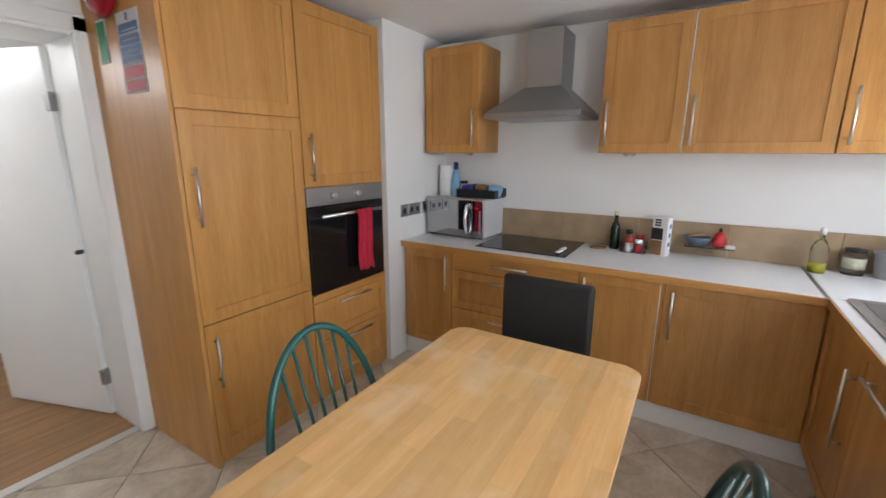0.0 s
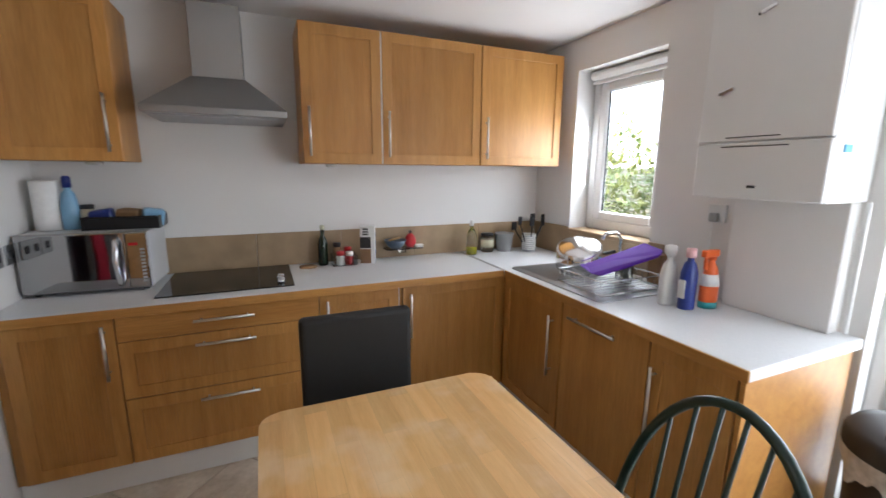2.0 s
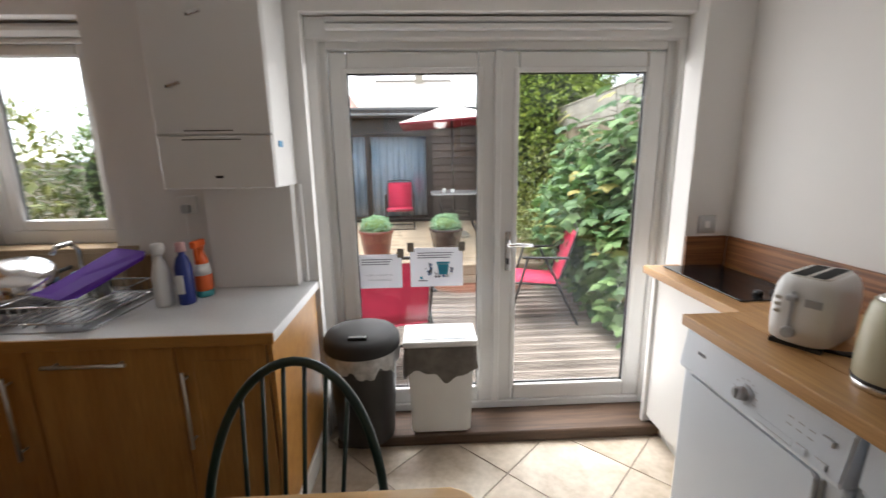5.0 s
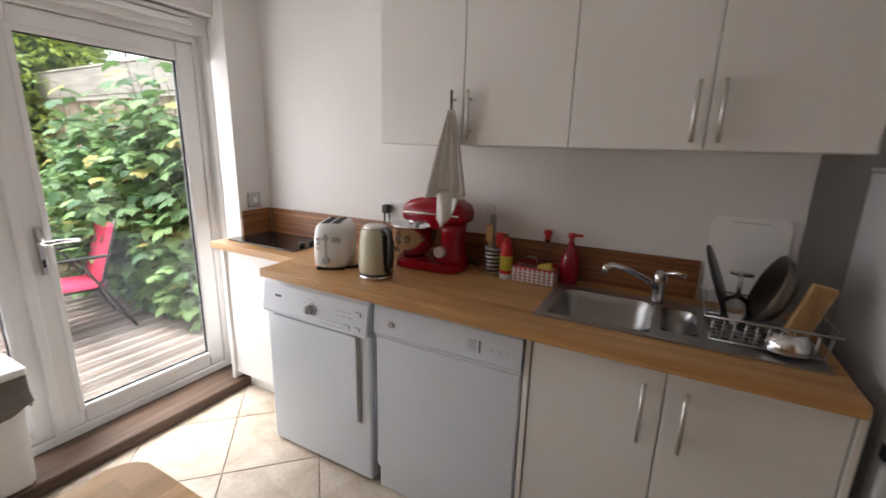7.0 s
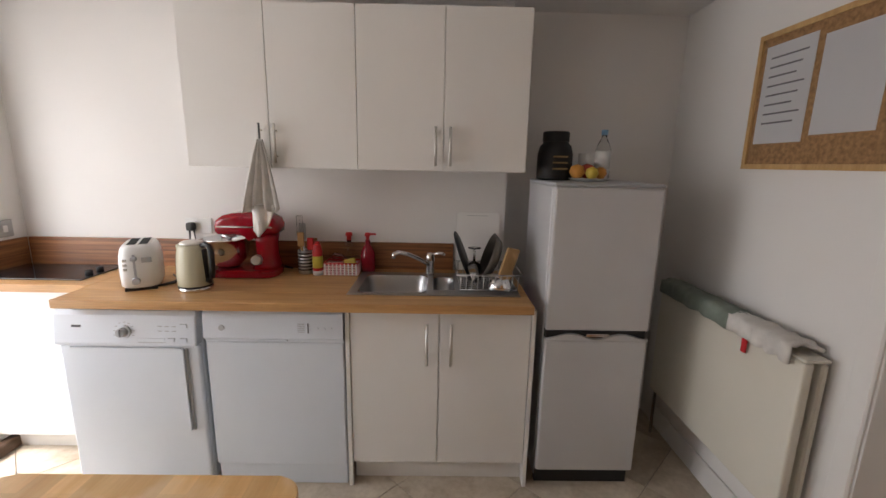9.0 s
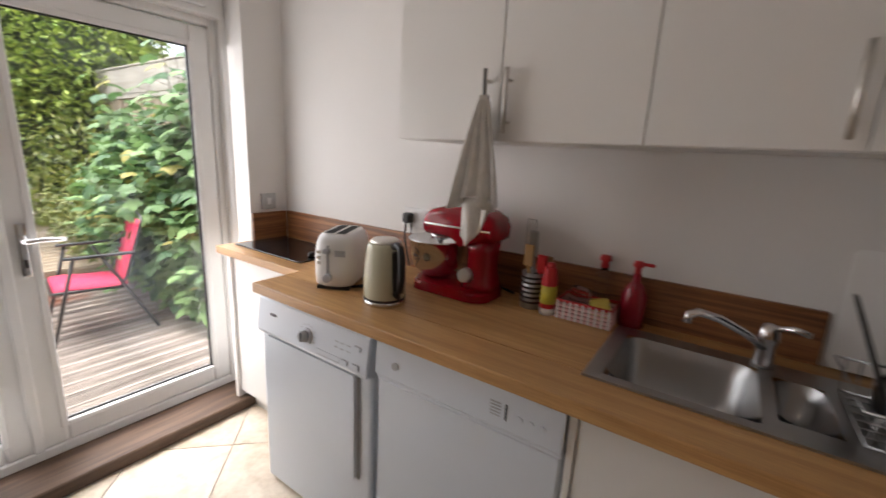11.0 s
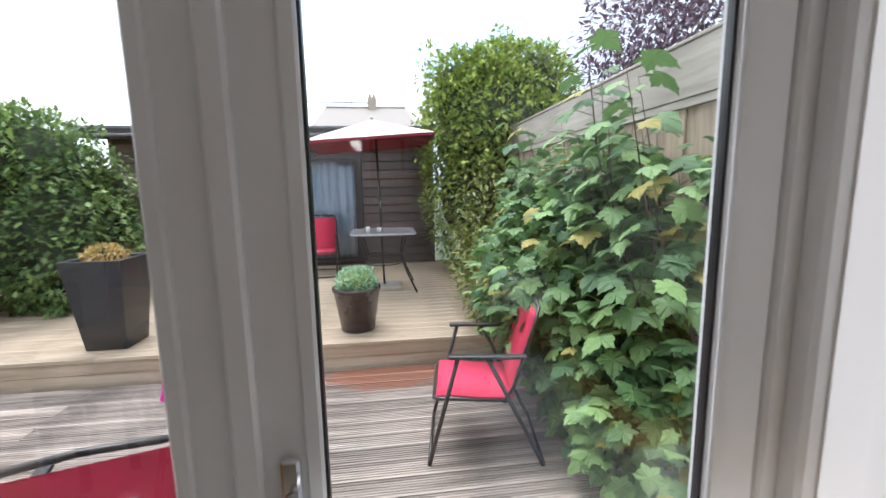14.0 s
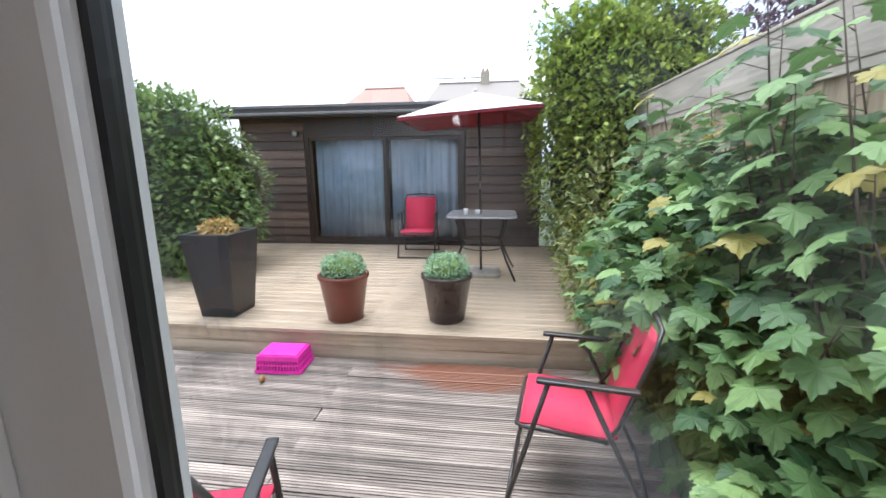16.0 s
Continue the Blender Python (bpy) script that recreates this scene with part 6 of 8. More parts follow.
sunk_bowl(s, -0.457, -0.353, -0.272, -0.048, z0, 0.09, M_steel)
for i in range(8):
    part("drainer_rib", B(-0.72, -0.48, -0.30 + 0.034 * i, -0.292 + 0.034 * i, z0 + 0.006, z0 + 0.010, 0.002), M_steel, s, world=True)
part("waste", L([(0.035, z0 - 0.151), (0.03, z0 - 0.148), (0.012, z0 - 0.150), (0, z0 - 0.150)], -0.17, -0.155, 20), M_chrome, s, world=True)
tp = thing("mixer_tap", -0.335, -0.33, z0 + 0.006, "chrome mixer tap with a long swivel spout", "tap")
part("body", L([(0.026, 0), (0.024, 0.01), (0.022, 0.06), (0.026, 0.075), (0.022, 0.10), (0.012, 0.115), (0, 0.117)]), M_chrome, tp)
part("spout", T([(0.0, 0.01, 0.05), (0.05, 0.045, 0.09), (0.11, 0.085, 0.125), (0.155, 0.115, 0.14), (0.175, 0.128, 0.132), (0.178, 0.13, 0.112)], 0.0105, 12), M_chrome, tp)
part("lever", T([(-0.005, 0.0, 0.105), (-0.05, 0.02, 0.118), (-0.075, 0.03, 0.114)], 0.008, 10), M_chrome, tp)
rk = thing("dish_rack", -0.60, -0.16, z0 + 0.0105, "steel wire dish rack on the drainer with pans and glasses", "dish rack")
zr = z0 + 0.012
for z, e in ((zr + 0.002, 0.02), (zr + 0.075, 0.0)):
    part("wire", T([(-0.46 - e, -0.30 + e, z), (-0.46 - e, -0.02 - e, z), (-0.76 + e, -0.02 - e, z), (-0.76 + e, -0.30 + e, z), (-0.46 - e, -0.30 + e, z)], 0.0032, 6), M_steel, rk, world=True)
for i in range(11):
    x = -0.48 - 0.026 * i
    part("wire", T([(x, -0.30, zr + 0.075), (x, -0.28, zr), (x, -0.04, zr), (x, -0.02, zr + 0.075)], 0.0022, 5), M_steel, rk, world=True)
def disc(name, m4, r, prof, material, label, cat, hm=None, hpts=None):
    t = thing(name, m4.translation.x, m4.translation.y, m4.translation.z, label, cat)
    bm = L(prof, 0, 0, 32)
    bm.transform(m4)
    part("pan", bm, material, t, world=True)
    if hpts:
        bm = T(hpts, 0.011, 8)
        bm.transform(m4)
        part("handle", bm, hm, t, world=True)
    return t
disc("frying_pan", pose(-0.655, -0.20, zr + 0.118, 10, 70, 12), 0.112, [(0.0, 0.0), (0.082, 0.002), (0.108, 0.042), (0.112, 0.042), (0.085, -0.003), (0.0, -0.004)], M_dkpan, "dark frying pan standing in the dish rack", "frying pan", M_black, [(0.12, 0.0, 0.035), (0.16, 0, 0.05), (0.20, 0.0, 0.06)])
disc("baking_sheet", pose(-0.505, -0.24, zr + 0.12, -8, 112, -15), 0.11, [(0.0, 0.0), (0.125, 0.0), (0.128, 0.004), (0.125, 0.008), (0, 0.006)], M_black, "thin black round tray leaning in the rack", "tray")
bm = B(-0.036, 0.036, -0.008, 0.008, 0.0, 0.17, 0.006, 2)
bm.transform(pose(-0.685, -0.13, zr + 0.016, -8, -14, 25))
solid("wooden_board", bm, M_bdl, "small wooden board drying in the rack", "chopping board")
wg = thing("wine_glass", -0.555, -0.22, zr + 0.005, "upturned wine glass in the dish rack", "glass")
part("glass", L([(0.034, 0.0), (0.036, 0.0), (0.04, 0.04), (0.03, 0.075), (0.006, 0.09), (0.004, 0.14), (0.006, 0.15), (0.032, 0.155), (0.032, 0.158), (0, 0.158)], 0, 0, 22), M_clear, wg)
bottle("bowl", -0.66, -0.07, zr + 0.004, [(0.06, 0.0), (0.062, 0.002), (0.045, 0.04), (0.02, 0.05), (0, 0.051)], M_chrome, "small steel bowl upside down in the rack", "bowl")
cb = thing("chopping_board", -0.59, -0.44, ZW + 0.005, "clear plastic chopping board leaning on the wall", "chopping board")
bm = bmesh.new()
prism(bm, round_rect(-0.705, -0.475, 0.0, 0.315, 0.02), 0.007, "y", 0.0)
bm.transform(pose(0, -0.442, ZW + 0.008, 3, 0, 0))
part("board", bm, paint("frosted_white_plastic", (0.86, 0.855, 0.84), 0.3, 0.03), cb, world=True)
part("grip_slot", B(-0.645, -0.535, -0.452, -0.4505, 1.212, 1.226), M_greyp, cb, world=True)

# tea towel on the cupboard handle
bm = bmesh.new()
nz, nx = 16, 16
rows2 = []
for jj in range(nz + 1):
    f = jj / nz
    z = 1.585 - 0.30 * f
    half = 0.010 + 0.073 * f ** 0.85
    rows2.append([bm.verts.new((0.408 + half * (2 * i / nx - 1) + 0.006 * f, -0.092 + (0.012 + 0.012 * f) * math.sin(i * 1.25 + 0.6) + 0.01 * f, z - 0.02 * f * math.sin(i * 0.5))) for i in range(nx + 1)])
for a, b7 in zip(rows2, rows2[1:]):
    for i in range(nx):
        bm.faces.new((a[i], a[i + 1], b7[i + 1], b7[i])).smooth = True
lo2 = rows2[-1]
tail = [[bm.verts.new((0.355 + 0.115 * i / 8 + 0.03 * k7 / 6 * (1 - i / 8), -0.098 + 0.012 * math.sin(i * 1.3 + 0.3 * k7), 1.30 - 0.155 * k7 / 6 * (1 - 0.75 * abs(i / 8 - 0.70)))) for i in range(9)] for k7 in range(7)]
for a, b7 in zip(tail, tail[1:]):
    for i in range(8):
        bm.faces.new((a[i], a[i + 1], b7[i + 1], b7[i])).smooth = True
ob = solid("tea_towel", bm, M_cloth, "grey-white tea towel hanging from a cupboard handle", "tea towel")
sm = ob.modifiers.new("thickness", "SOLIDIFY")
sm.thickness, sm.offset = 0.005, 0
hk = thing("door_hook", 0.435, -0.1, 1.59, "dark hook over the cupboard handle", "hook")
part("hook", T([(0.413, -0.10, 1.648), (0.408, -0.082, 1.652), (0.405, -0.078, 1.625), (0.406, -0.082, 1.588), (0.408, -0.092, 1.578)], 0.0035, 8), M_black, hk, world=True)

# on the fridge freezer
ZFR = 1.43
M_tub = paint("black_tub_plastic", (0.005, 0.005, 0.005), 0.5, 0.1, 9, 0.0)
j = thing("supplement_tub", -0.937, -0.285, ZFR, "large black plastic tub with a screw lid and dull gold label", "tub")
part("tub", L([(0.078, 0), (0.084, 0.01), (0.084, 0.12), (0.074, 0.16), (0.06, 0.175), (0.06, 0.18)], 0, 0, 28), M_tub, j)
part("lid", L([(0.062, 0.18), (0.063, 0.184), (0.063, 0.222), (0.058, 0.228), (0, 0.228)], 0, 0, 28), M_tub, j)
for i in range(3):
    part("label_bar", B(-0.04, 0.03, 0.082, 0.0865, 0.05 + 0.028 * i, 0.058 + 0.028 * i), paint("dull_gold_print", (0.25, 0.17, 0.07), 0.5), j)
pl = solid("plate", L([(0.06, ZFR), (0.10, ZFR + 0.01), (0.102, ZFR + 0.013), (0.06, ZFR + 0.006), (0, ZFR + 0.005)], -1.09, -0.22, 28), M_whitep, "white plate of fruit on the fridge", "plate")
for x, y, r, m2 in ((-1.02, -0.19, 0.036, M_fruit), (-1.085, -0.24, 0.038, M_rfruit), (-1.13, -0.19, 0.03, M_fruit), (-1.08, -0.16, 0.03, paint("yellow_fruit_skin", (0.62, 0.45, 0.06), 0.45, 0.1, 12))):
    bm = bmesh.new()
    lathe(bm, [(0, 0), (r * 0.6, r * 0.12), (r, r * 0.85), (r * 0.8, r * 1.55), (r * 0.2, r * 1.85), (0, r * 1.75)], x, y, 18)
    bm.transform(Matrix.Translation((0, 0, ZFR + 0.010)))
    solid("fruit", bm, m2, "ripe round fruit on the plate", "fruit", "fruit on the fridge")
b8 = bottle("water_bottle", -1.165, -0.27, ZFR, [(0.034, 0), (0.036, 0.005), (0.036, 0.15), (0.02, 0.19), (0.013, 0.20), (0.013, 0.215)], M_clear, "clear bottle with pale label and blue cap", "bottle", ([(0.015, 0.215), (0.015, 0.24), (0, 0.24)], M_ltblue))
part("label_patch", L([(0.0365, 0.06), (0.0365, 0.14)], 0, 0, 20), M_whitep, b8)
solid("paper_roll", L([(0.045, ZFR), (0.046, ZFR + 0.13), (0.02, ZFR + 0.13), (0, ZFR + 0.125)], -1.115, -0.33, 20), M_tissue, "short white paper roll on the fridge", "paper roll")

# noticeboard and cloths by the radiator
nb = thing("noticeboard", -1.67, 0.3, 1.50, "framed cork noticeboard with white papers pinned on", "noticeboard")
part("cork", B(XW + 0.001, XW + 0.012, 0.01, 0.58, 1.52, 2.0), M_cork, nb, world=True)
part("frame", boxes((XW, XW + 0.02, -0.01, 0.01, 1.50, 2.02), (XW, XW + 0.02, 0.58, 0.60, 1.50, 2.02), (XW, XW + 0.02, 0.01, 0.58, 1.50, 1.52), (XW, XW + 0.02, 0.01, 0.58, 2.0, 2.02)), M_bdl, nb, world=True)
part("paper", B(XW + 0.0125, XW + 0.014, 0.03, 0.26, 1.60, 1.97), M_paper, nb, world=True)
part("paper", B(XW + 0.0125, XW + 0.014, 0.29, 0.52, 1.62, 1.95), M_paper, nb, world=True)
for i in range(8):
    part("text_bar", B(XW + 0.014, XW + 0.0146, 0.06, 0.23 - 0.02 * (i % 3), 1.92 - 0.035 * i, 1.926 - 0.035 * i), M_ink, nb, world=True)
for name, y0, y1, m2, lab, seed in (("cloth", -0.29, 0.24, M_gcloth, "grey-green cloth draped along the radiator", 1), ("cloth", 0.22, 0.52, M_cloth, "crumpled pale grey cloth on the radiator", 2)):
    bm = bmesh.new()
    rng = random.Random(seed)
    n, mrow = 22, 10
    g3 = []
    for jj in range(mrow + 1):
        f = jj / mrow
        x = -1.66 + 0.115 * min(1, f * 1.25)
        zz = 0.915 + 0.018 * math.sin(f * 3.0) - (0.0 if f < 0.8 else 0.05 * (f - 0.8) / 0.2)
        g3.append([bm.verts.new((x + 0.006 * math.sin(i * 1.3), y0 + (y1 - y0) * i / n, zz + 0.012 * noise.noise(Vector((i * 0.35, jj * 0.5, seed * 3.1))))) for i in range(n + 1)])
    for a, b7 in zip(g3, g3[1:]):
        for i in range(n):
            bm.faces.new((a[i], a[i + 1], b7[i + 1], b7[i])).smooth = True
    ob = solid(name, bm, m2, lab, "cloth", "cloths on the radiator")
    sm = ob.modifiers.new("thickness", "SOLIDIFY")
    sm.thickness, sm.offset = 0.012, 0
solid("red_tag", B(-1.556, -1.548, 0.30, 0.325, 0.81, 0.875, 0.002), M_redp, "small red tag hanging from a cloth", "tag")

# bins on the threshold step
ZS = 0.062
M_lid = paint("matt_black_lid_plastic", (0.012, 0.012, 0.013), 0.62, 0.1, 6, 0.05)
bn = thing("waste_bin", 1.855, 1.355, ZS, "black round plastic bin with a lid and clear liner", "bin")
part("drum", L([(0.14, 0), (0.145, 0.006), (0.17, 0.46), (0.174, 0.47)], 0, 0, 34), M_black, bn)
bm = bmesh.new()
lathe(bm, [(0.175, 0.40), (0.182, 0.44), (0.179, 0.48), (0.177, 0.495)], 0, 0, 60, closed=False)
for v in bm.verts:
    a = math.atan2(v.co.y, v.co.x)
    if v.co.z < 0.46:
        v.co.z += 0.022 * math.sin(7 * a) + 0.012 * math.sin(17 * a + 1)
        v.co.x *= 1 + 0.03 * math.sin(11 * a)
        v.co.y *= 1 + 0.03 * math.sin(11 * a)
part("liner", bm, M_binl, bn, "crinkled clear bin liner folded over the rim")
ld = part("lid", L([(0.186, 0.49), (0.188, 0.496), (0.186, 0.54), (0.168, 0.565), (0.10, 0.585), (0, 0.592)], 0, 0, 34), M_lid, bn)
part("grip_slot", B(-0.14, -0.11, -0.045, 0.045, 0.56, 0.5865, 0.004), M_blackg, ld)
b9 = thing("recycling_bin", 1.90, 0.965, ZS, "white rectangular bin with a brown bag folded under its lid", "bin")
bm = bmesh.new()
lo3 = [(-0.085, -0.15), (0.085, -0.15), (0.085, 0.15), (-0.085, 0.15)]
va = [bm.verts.new((x, y, 0)) for x, y in lo3]
vb = [bm.verts.new((x * 1.2, y * 1.12, 0.49)) for x, y in lo3]
bm.faces.new(va[::-1]), bm.faces.new(vb)
for i in range(4):
    bm.faces.new((va[i], va[(i + 1) % 4], vb[(i + 1) % 4], vb[i]))
bmesh.ops.bevel(bm, geom=[e for e in bm.edges], offset=0.012, segments=2, affect="EDGES")
part("body", bm, M_whitep, b9)
bm = bmesh.new()
ring = []
n = 72
hx, hy = 0.112, 0.178
for k8, (sc, z) in enumerate(((1.0, 0.49), (1.03, 0.42), (1.05, 0.34))):
    loop = []
    for i in range(n):
        a = 2 * math.pi * i / n
        c4, s4 = math.cos(a), math.sin(a)
        q = 1 / max(abs(c4), abs(s4))
        zz = z + (0.03 * math.sin(5 * a + 0.7) + 0.012 * math.sin(13 * a) if k8 == 2 else 0)
        wv = 1 + (0.02 * math.sin(9 * a + k8) if k8 else 0)
        loop.append(bm.verts.new((hx * c4 * q * sc * wv, hy * s4 * q * sc * wv, zz)))
    ring.append(loop)
for a, b7 in zip(ring, ring[1:]):
    for i in range(n):
        bm.faces.new((a[i], a[(i + 1) % n], b7[(i + 1) % n], b7[i])).smooth = True
part("bag", bm, M_bag, b9, "brown bin bag folded over")
ld = part("lid", B(-0.118, 0.118, -0.185, 0.185, 0.492, 0.525, 0.01, 2), M_whitep, b9)
part("lid_panel", B(-0.092, 0.092, -0.158, 0.158, 0.5252, 0.529, 0.002), M_applw, ld)

# notices taped to the glass
for y0, y1, z0, z1, lab in ((1.155, 1.405, 0.783, 0.968, "white handwritten notice taped inside the door glass"), (0.83, 1.11, 0.785, 0.998, "white recycling notice with a teal bin picture taped to the glass")):
    n2 = thing("notice", 2.05, (y0 + y1) / 2, z0, lab, "notice", "notices on the door glass")
    part("sheet", B(2.0515, 2.0525, y0, y1, z0, z1), M_paper, n2, world=True)
    for i in range(3):
        part("text_bar", B(2.0508, 2.0515, y0 + 0.05 + 0.01 * i, y1 - 0.04, z1 - 0.03 - 0.013 * i, z1 - 0.025 - 0.013 * i), M_ink, n2, world=True)
    if y0 > 1.0:
        for k9, (ya, yb, zc) in enumerate(((y1 - 0.05, y1 - 0.20, z0 + 0.072), (y1 - 0.07, y1 - 0.19, z0 + 0.045))):
            part("scribble", T([(2.0512, ya + (yb - ya) * i / 40, zc + (0.002 + 0.005 * abs(math.sin(i * 0.17 + k9))) * math.sin(i * 1.25 + k9) + 0.002 * math.sin(i * 2.9)) for i in range(41)], 0.0009, 5), M_ink, n2, "handwritten line in grey ink", world=True)
    else:
        pic = bmesh.new()
        prism(pic, [(0.912, z0 + 0.065), (0.958, z0 + 0.065), (0.966, z0 + 0.122), (0.904, z0 + 0.122)], 0.001, "x", 2.0505)
        part("picture", pic, M_teal, n2, "teal printed bin", world=True)
        part("picture_lid", B(2.0503, 2.0515, 0.900, 0.970, z0 + 0.124, z0 + 0.136), M_teal, n2, world=True)
        rng = random.Random(6)
        for i in range(44):
            a, q = rng.uniform(0, 6.28), rng.uniform(0.25, 1.0) ** 0.5
            yy, zz = 0.955 + 0.078 * q * math.cos(a), z0 + 0.096 + 0.046 * q * math.sin(a)
            if 0.900 < yy < 0.968 and zz > z0 + 0.06:
                continue
            bit = bmesh.new()
            cyl(bit, (2.0506, yy, zz), (2.0514, yy, zz), rng.uniform(0.004, 0.011), seg=rng.choice((4, 5, 7)))
            part("picture_bit", bit, (M_ink, M_bluet, M_greyp, M_greyp, M_whitep)[i % 5], n2, world=True)
        part("caption", B(2.0508, 2.0515, 1.02, 1.07, z0 + 0.03, z0 + 0.036), M_ink, n2, world=True)
        part("emblem", B(2.0508, 2.0515, 1.045, 1.06, z0 + 0.042, z0 + 0.056), M_teal, n2, world=True)
    for yy in (y0 - 0.012, y1 - 0.022):
        part("tape", B(2.0488, 2.0502, yy, yy + 0.035, z1 - 0.02, z1 + 0.03), M_tape, n2, "brown parcel tape", world=True)
# ---- garden: decking in two levels, fences, garden room ----
M_grass = paint("grass_ground", (0.045, 0.06, 0.025), 0.9, 0.3, 2, 0.4, 30)
M_deck = timber("weathered_decking", (0.10, 0.078, 0.065), (0.54, 0.46, 0.40), (9, 0.45, 9), 2.2, 0.7, 0.55, 0.3)
M_deck2 = timber("pale_decking", (0.40, 0.31, 0.215), (0.62, 0.51, 0.385), (9, 0.5, 9), 2.2, 0.7, 0.35, 0.07)
# cladding planks differ strongly in tone, standing in for highlights along their lips
M_clad = timber("dark_stained_cladding", (0.055, 0.038, 0.03), (0.16, 0.11, 0.088), (9, 0.5, 9), 3.0, 0.5, 0.3, 0.45)
M_fence = timber("fence_boards", (0.34, 0.255, 0.175), (0.56, 0.45, 0.33), (9, 9, 0.5), 3.0, 0.75, 0.35, 0.18)
M_rail = timber("grey_fence_rail", (0.34, 0.305, 0.25), (0.55, 0.50, 0.43), (0.5, 9, 9), 3.0, 0.75, 0.3, 0.1)
M_felt = paint("roof_felt", (0.16, 0.16, 0.165), 0.85, 0.2, 6, 0.4, 80)
M_fascia = paint("dark_fascia_paint", (0.035, 0.028, 0.026), 0.45, 0.2, 5, 0.1)
M_dkframe = paint("dark_brown_frame", (0.03, 0.022, 0.02), 0.35, 0.1, 5, 0.05)
M_curtain = paint("pale_blue_curtain", (0.36, 0.46, 0.60), 0.85, 0.12, 6, 0.3, 200)
M_soil = paint("soil", (0.03, 0.022, 0.015), 0.95, 0.3, 30, 0.6, 90)


def spill(material, cx, cy, rx, ry, col):
    """A rusty spill soaked into boards, ragged at its edge."""
    nt = material.node_tree
    b = nt.nodes["Principled BSDF"]
    src = b.inputs["Base Color"].links[0].from_socket
    geo = nt.nodes.new("ShaderNodeNewGeometry")
    mp = nt.nodes.new("ShaderNodeMapping")
    mp.vector_type = "TEXTURE"
    mp.inputs["Location"].default_value = (cx, cy, ZD1)
    mp.inputs["Scale"].default_value = (rx, ry, 1)
    ln = nt.nodes.new("ShaderNodeVectorMath")
    ln.operation = "LENGTH"
    n = nt.nodes.new("ShaderNodeTexNoise")
    n.inputs["Scale"].default_value, n.inputs["Detail"].default_value = 5, 5
    nt.links.new(geo.outputs["Position"], mp.inputs["Vector"])
    nt.links.new(geo.outputs["Position"], n.inputs["Vector"])
    nt.links.new(mp.outputs["Vector"], ln.inputs[0])
    ad = nt.nodes.new("ShaderNodeMath")
    ad.operation = "ADD"
    nt.links.new(ln.outputs["Value"], ad.inputs[0])
    nt.links.new(n.outputs["Fac"], ad.inputs[1])
    hf = nt.nodes.new("ShaderNodeMath")
    hf.operation = "MULTIPLY"
    hf.inputs[1].default_value = 0.5
    nt.links.new(ad.outputs["Value"], hf.inputs[0])
    f = ramp(nt, hf.outputs["Value"], (0.8, 0.8, 0.8), (0, 0, 0), 0.52, 0.74)
    nt.links.new(mixc(nt, f, src, col), b.inputs["Base Color"])


ZD1, ZD2, XSTEP, XSH = -0.06, 0.165, 4.95, 8.74
spill(M_deck, 4.76, 0.45, 0.30, 0.85, (0.24, 0.085, 0.04))
YF = -1.33
structure("ground", B(2.2, 400, -400, 400, -1.0, -0.42), M_grass)
structure("ground_rear", B(-400, 2.2, -400, 400, -1.0, -0.43), M_grass)


def grooved_board(length, width=0.14, th=0.028, n=7):
    """A decking board along y with grooves along its top."""
    bm = bmesh.new()
    w = width - 0.006
    pts = [(0, 0), (w, 0), (w, th)]
    step = w / n
    for i in range(n):
        x = w - i * step
        pts += [(x - step * 0.62, th), (x - step * 0.7, th - 0.005), (x - step * 0.92, th - 0.005)] if i < n - 1 else []
    pts += [(0, th)]
    prism(bm, pts, length, "y", 0.0)
    return bm


lower = thing("deck_lower", 3.6, 2.2, ZD1 - 0.028, "", "")
tagged(lower, kind="structure")
part("bearers", boxes(*[(2.21, XSTEP, y, y + 0.05, -0.42, ZD1 - 0.0295) for y in (-1.2, 0.2, 1.6, 3.0, 4.4, 5.8)], (2.21, XSTEP - 0.01, -1.3, 7.0, -0.419, -0.3)), M_soil, lower, world=True)
lens_ = (2.75, 5.55, 4.1, 4.2)
base_me = [mesh_of("board", grooved_board(k3 - 0.004), M_deck) for k3 in lens_]
rows_d = 19
for i in range(rows_d):
    a = 0 if i % 2 else 2
    y = -1.3
    for j in (a, a + 1):
        o = new("deck_board", base_me[j])
        o.parent = lower
        o.matrix_basis = MW[lower].inverted() @ pose(2.215 + i * 0.142, y + random.uniform(-0.004, 0.004), ZD1 - 0.028 + random.uniform(-0.003, 0.003), 0, random.uniform(-0.5, 0.5), random.uniform(-0.06, 0.06))
        y += lens_[j]
upper = thing("deck_upper", 6.7, 2.2, ZD2 - 0.028, "", "")
tagged(upper, kind="structure")
part("riser", boxes((XSTEP + 0.012, XSTEP + 0.04, -1.3, 7.0, ZD2 - 0.135, ZD2 - 0.03), (XSTEP + 0.016, XSTEP + 0.04, -1.3, 7.0, ZD1 - 0.06, ZD2 - 0.14)), M_deck2, upper, world=True)
rb = bmesh.new()
for i in range(7):
    box(rb, XSTEP + 0.008, XSTEP + 0.013, -1.3, 7.0, ZD2 - 0.13 + 0.014 * i, ZD2 - 0.123 + 0.014 * i)
part("riser_ribs", rb, M_deck2, upper, world=True)
part("bearers", boxes((XSTEP + 0.045, 9.0, -1.3, 7.0, -0.41, ZD2 - 0.03)), M_soil, upper, world=True)
up_me = [mesh_of("board", grooved_board(k3 - 0.004, 0.14, 0.028, 5), M_deck2) for k3 in lens_]
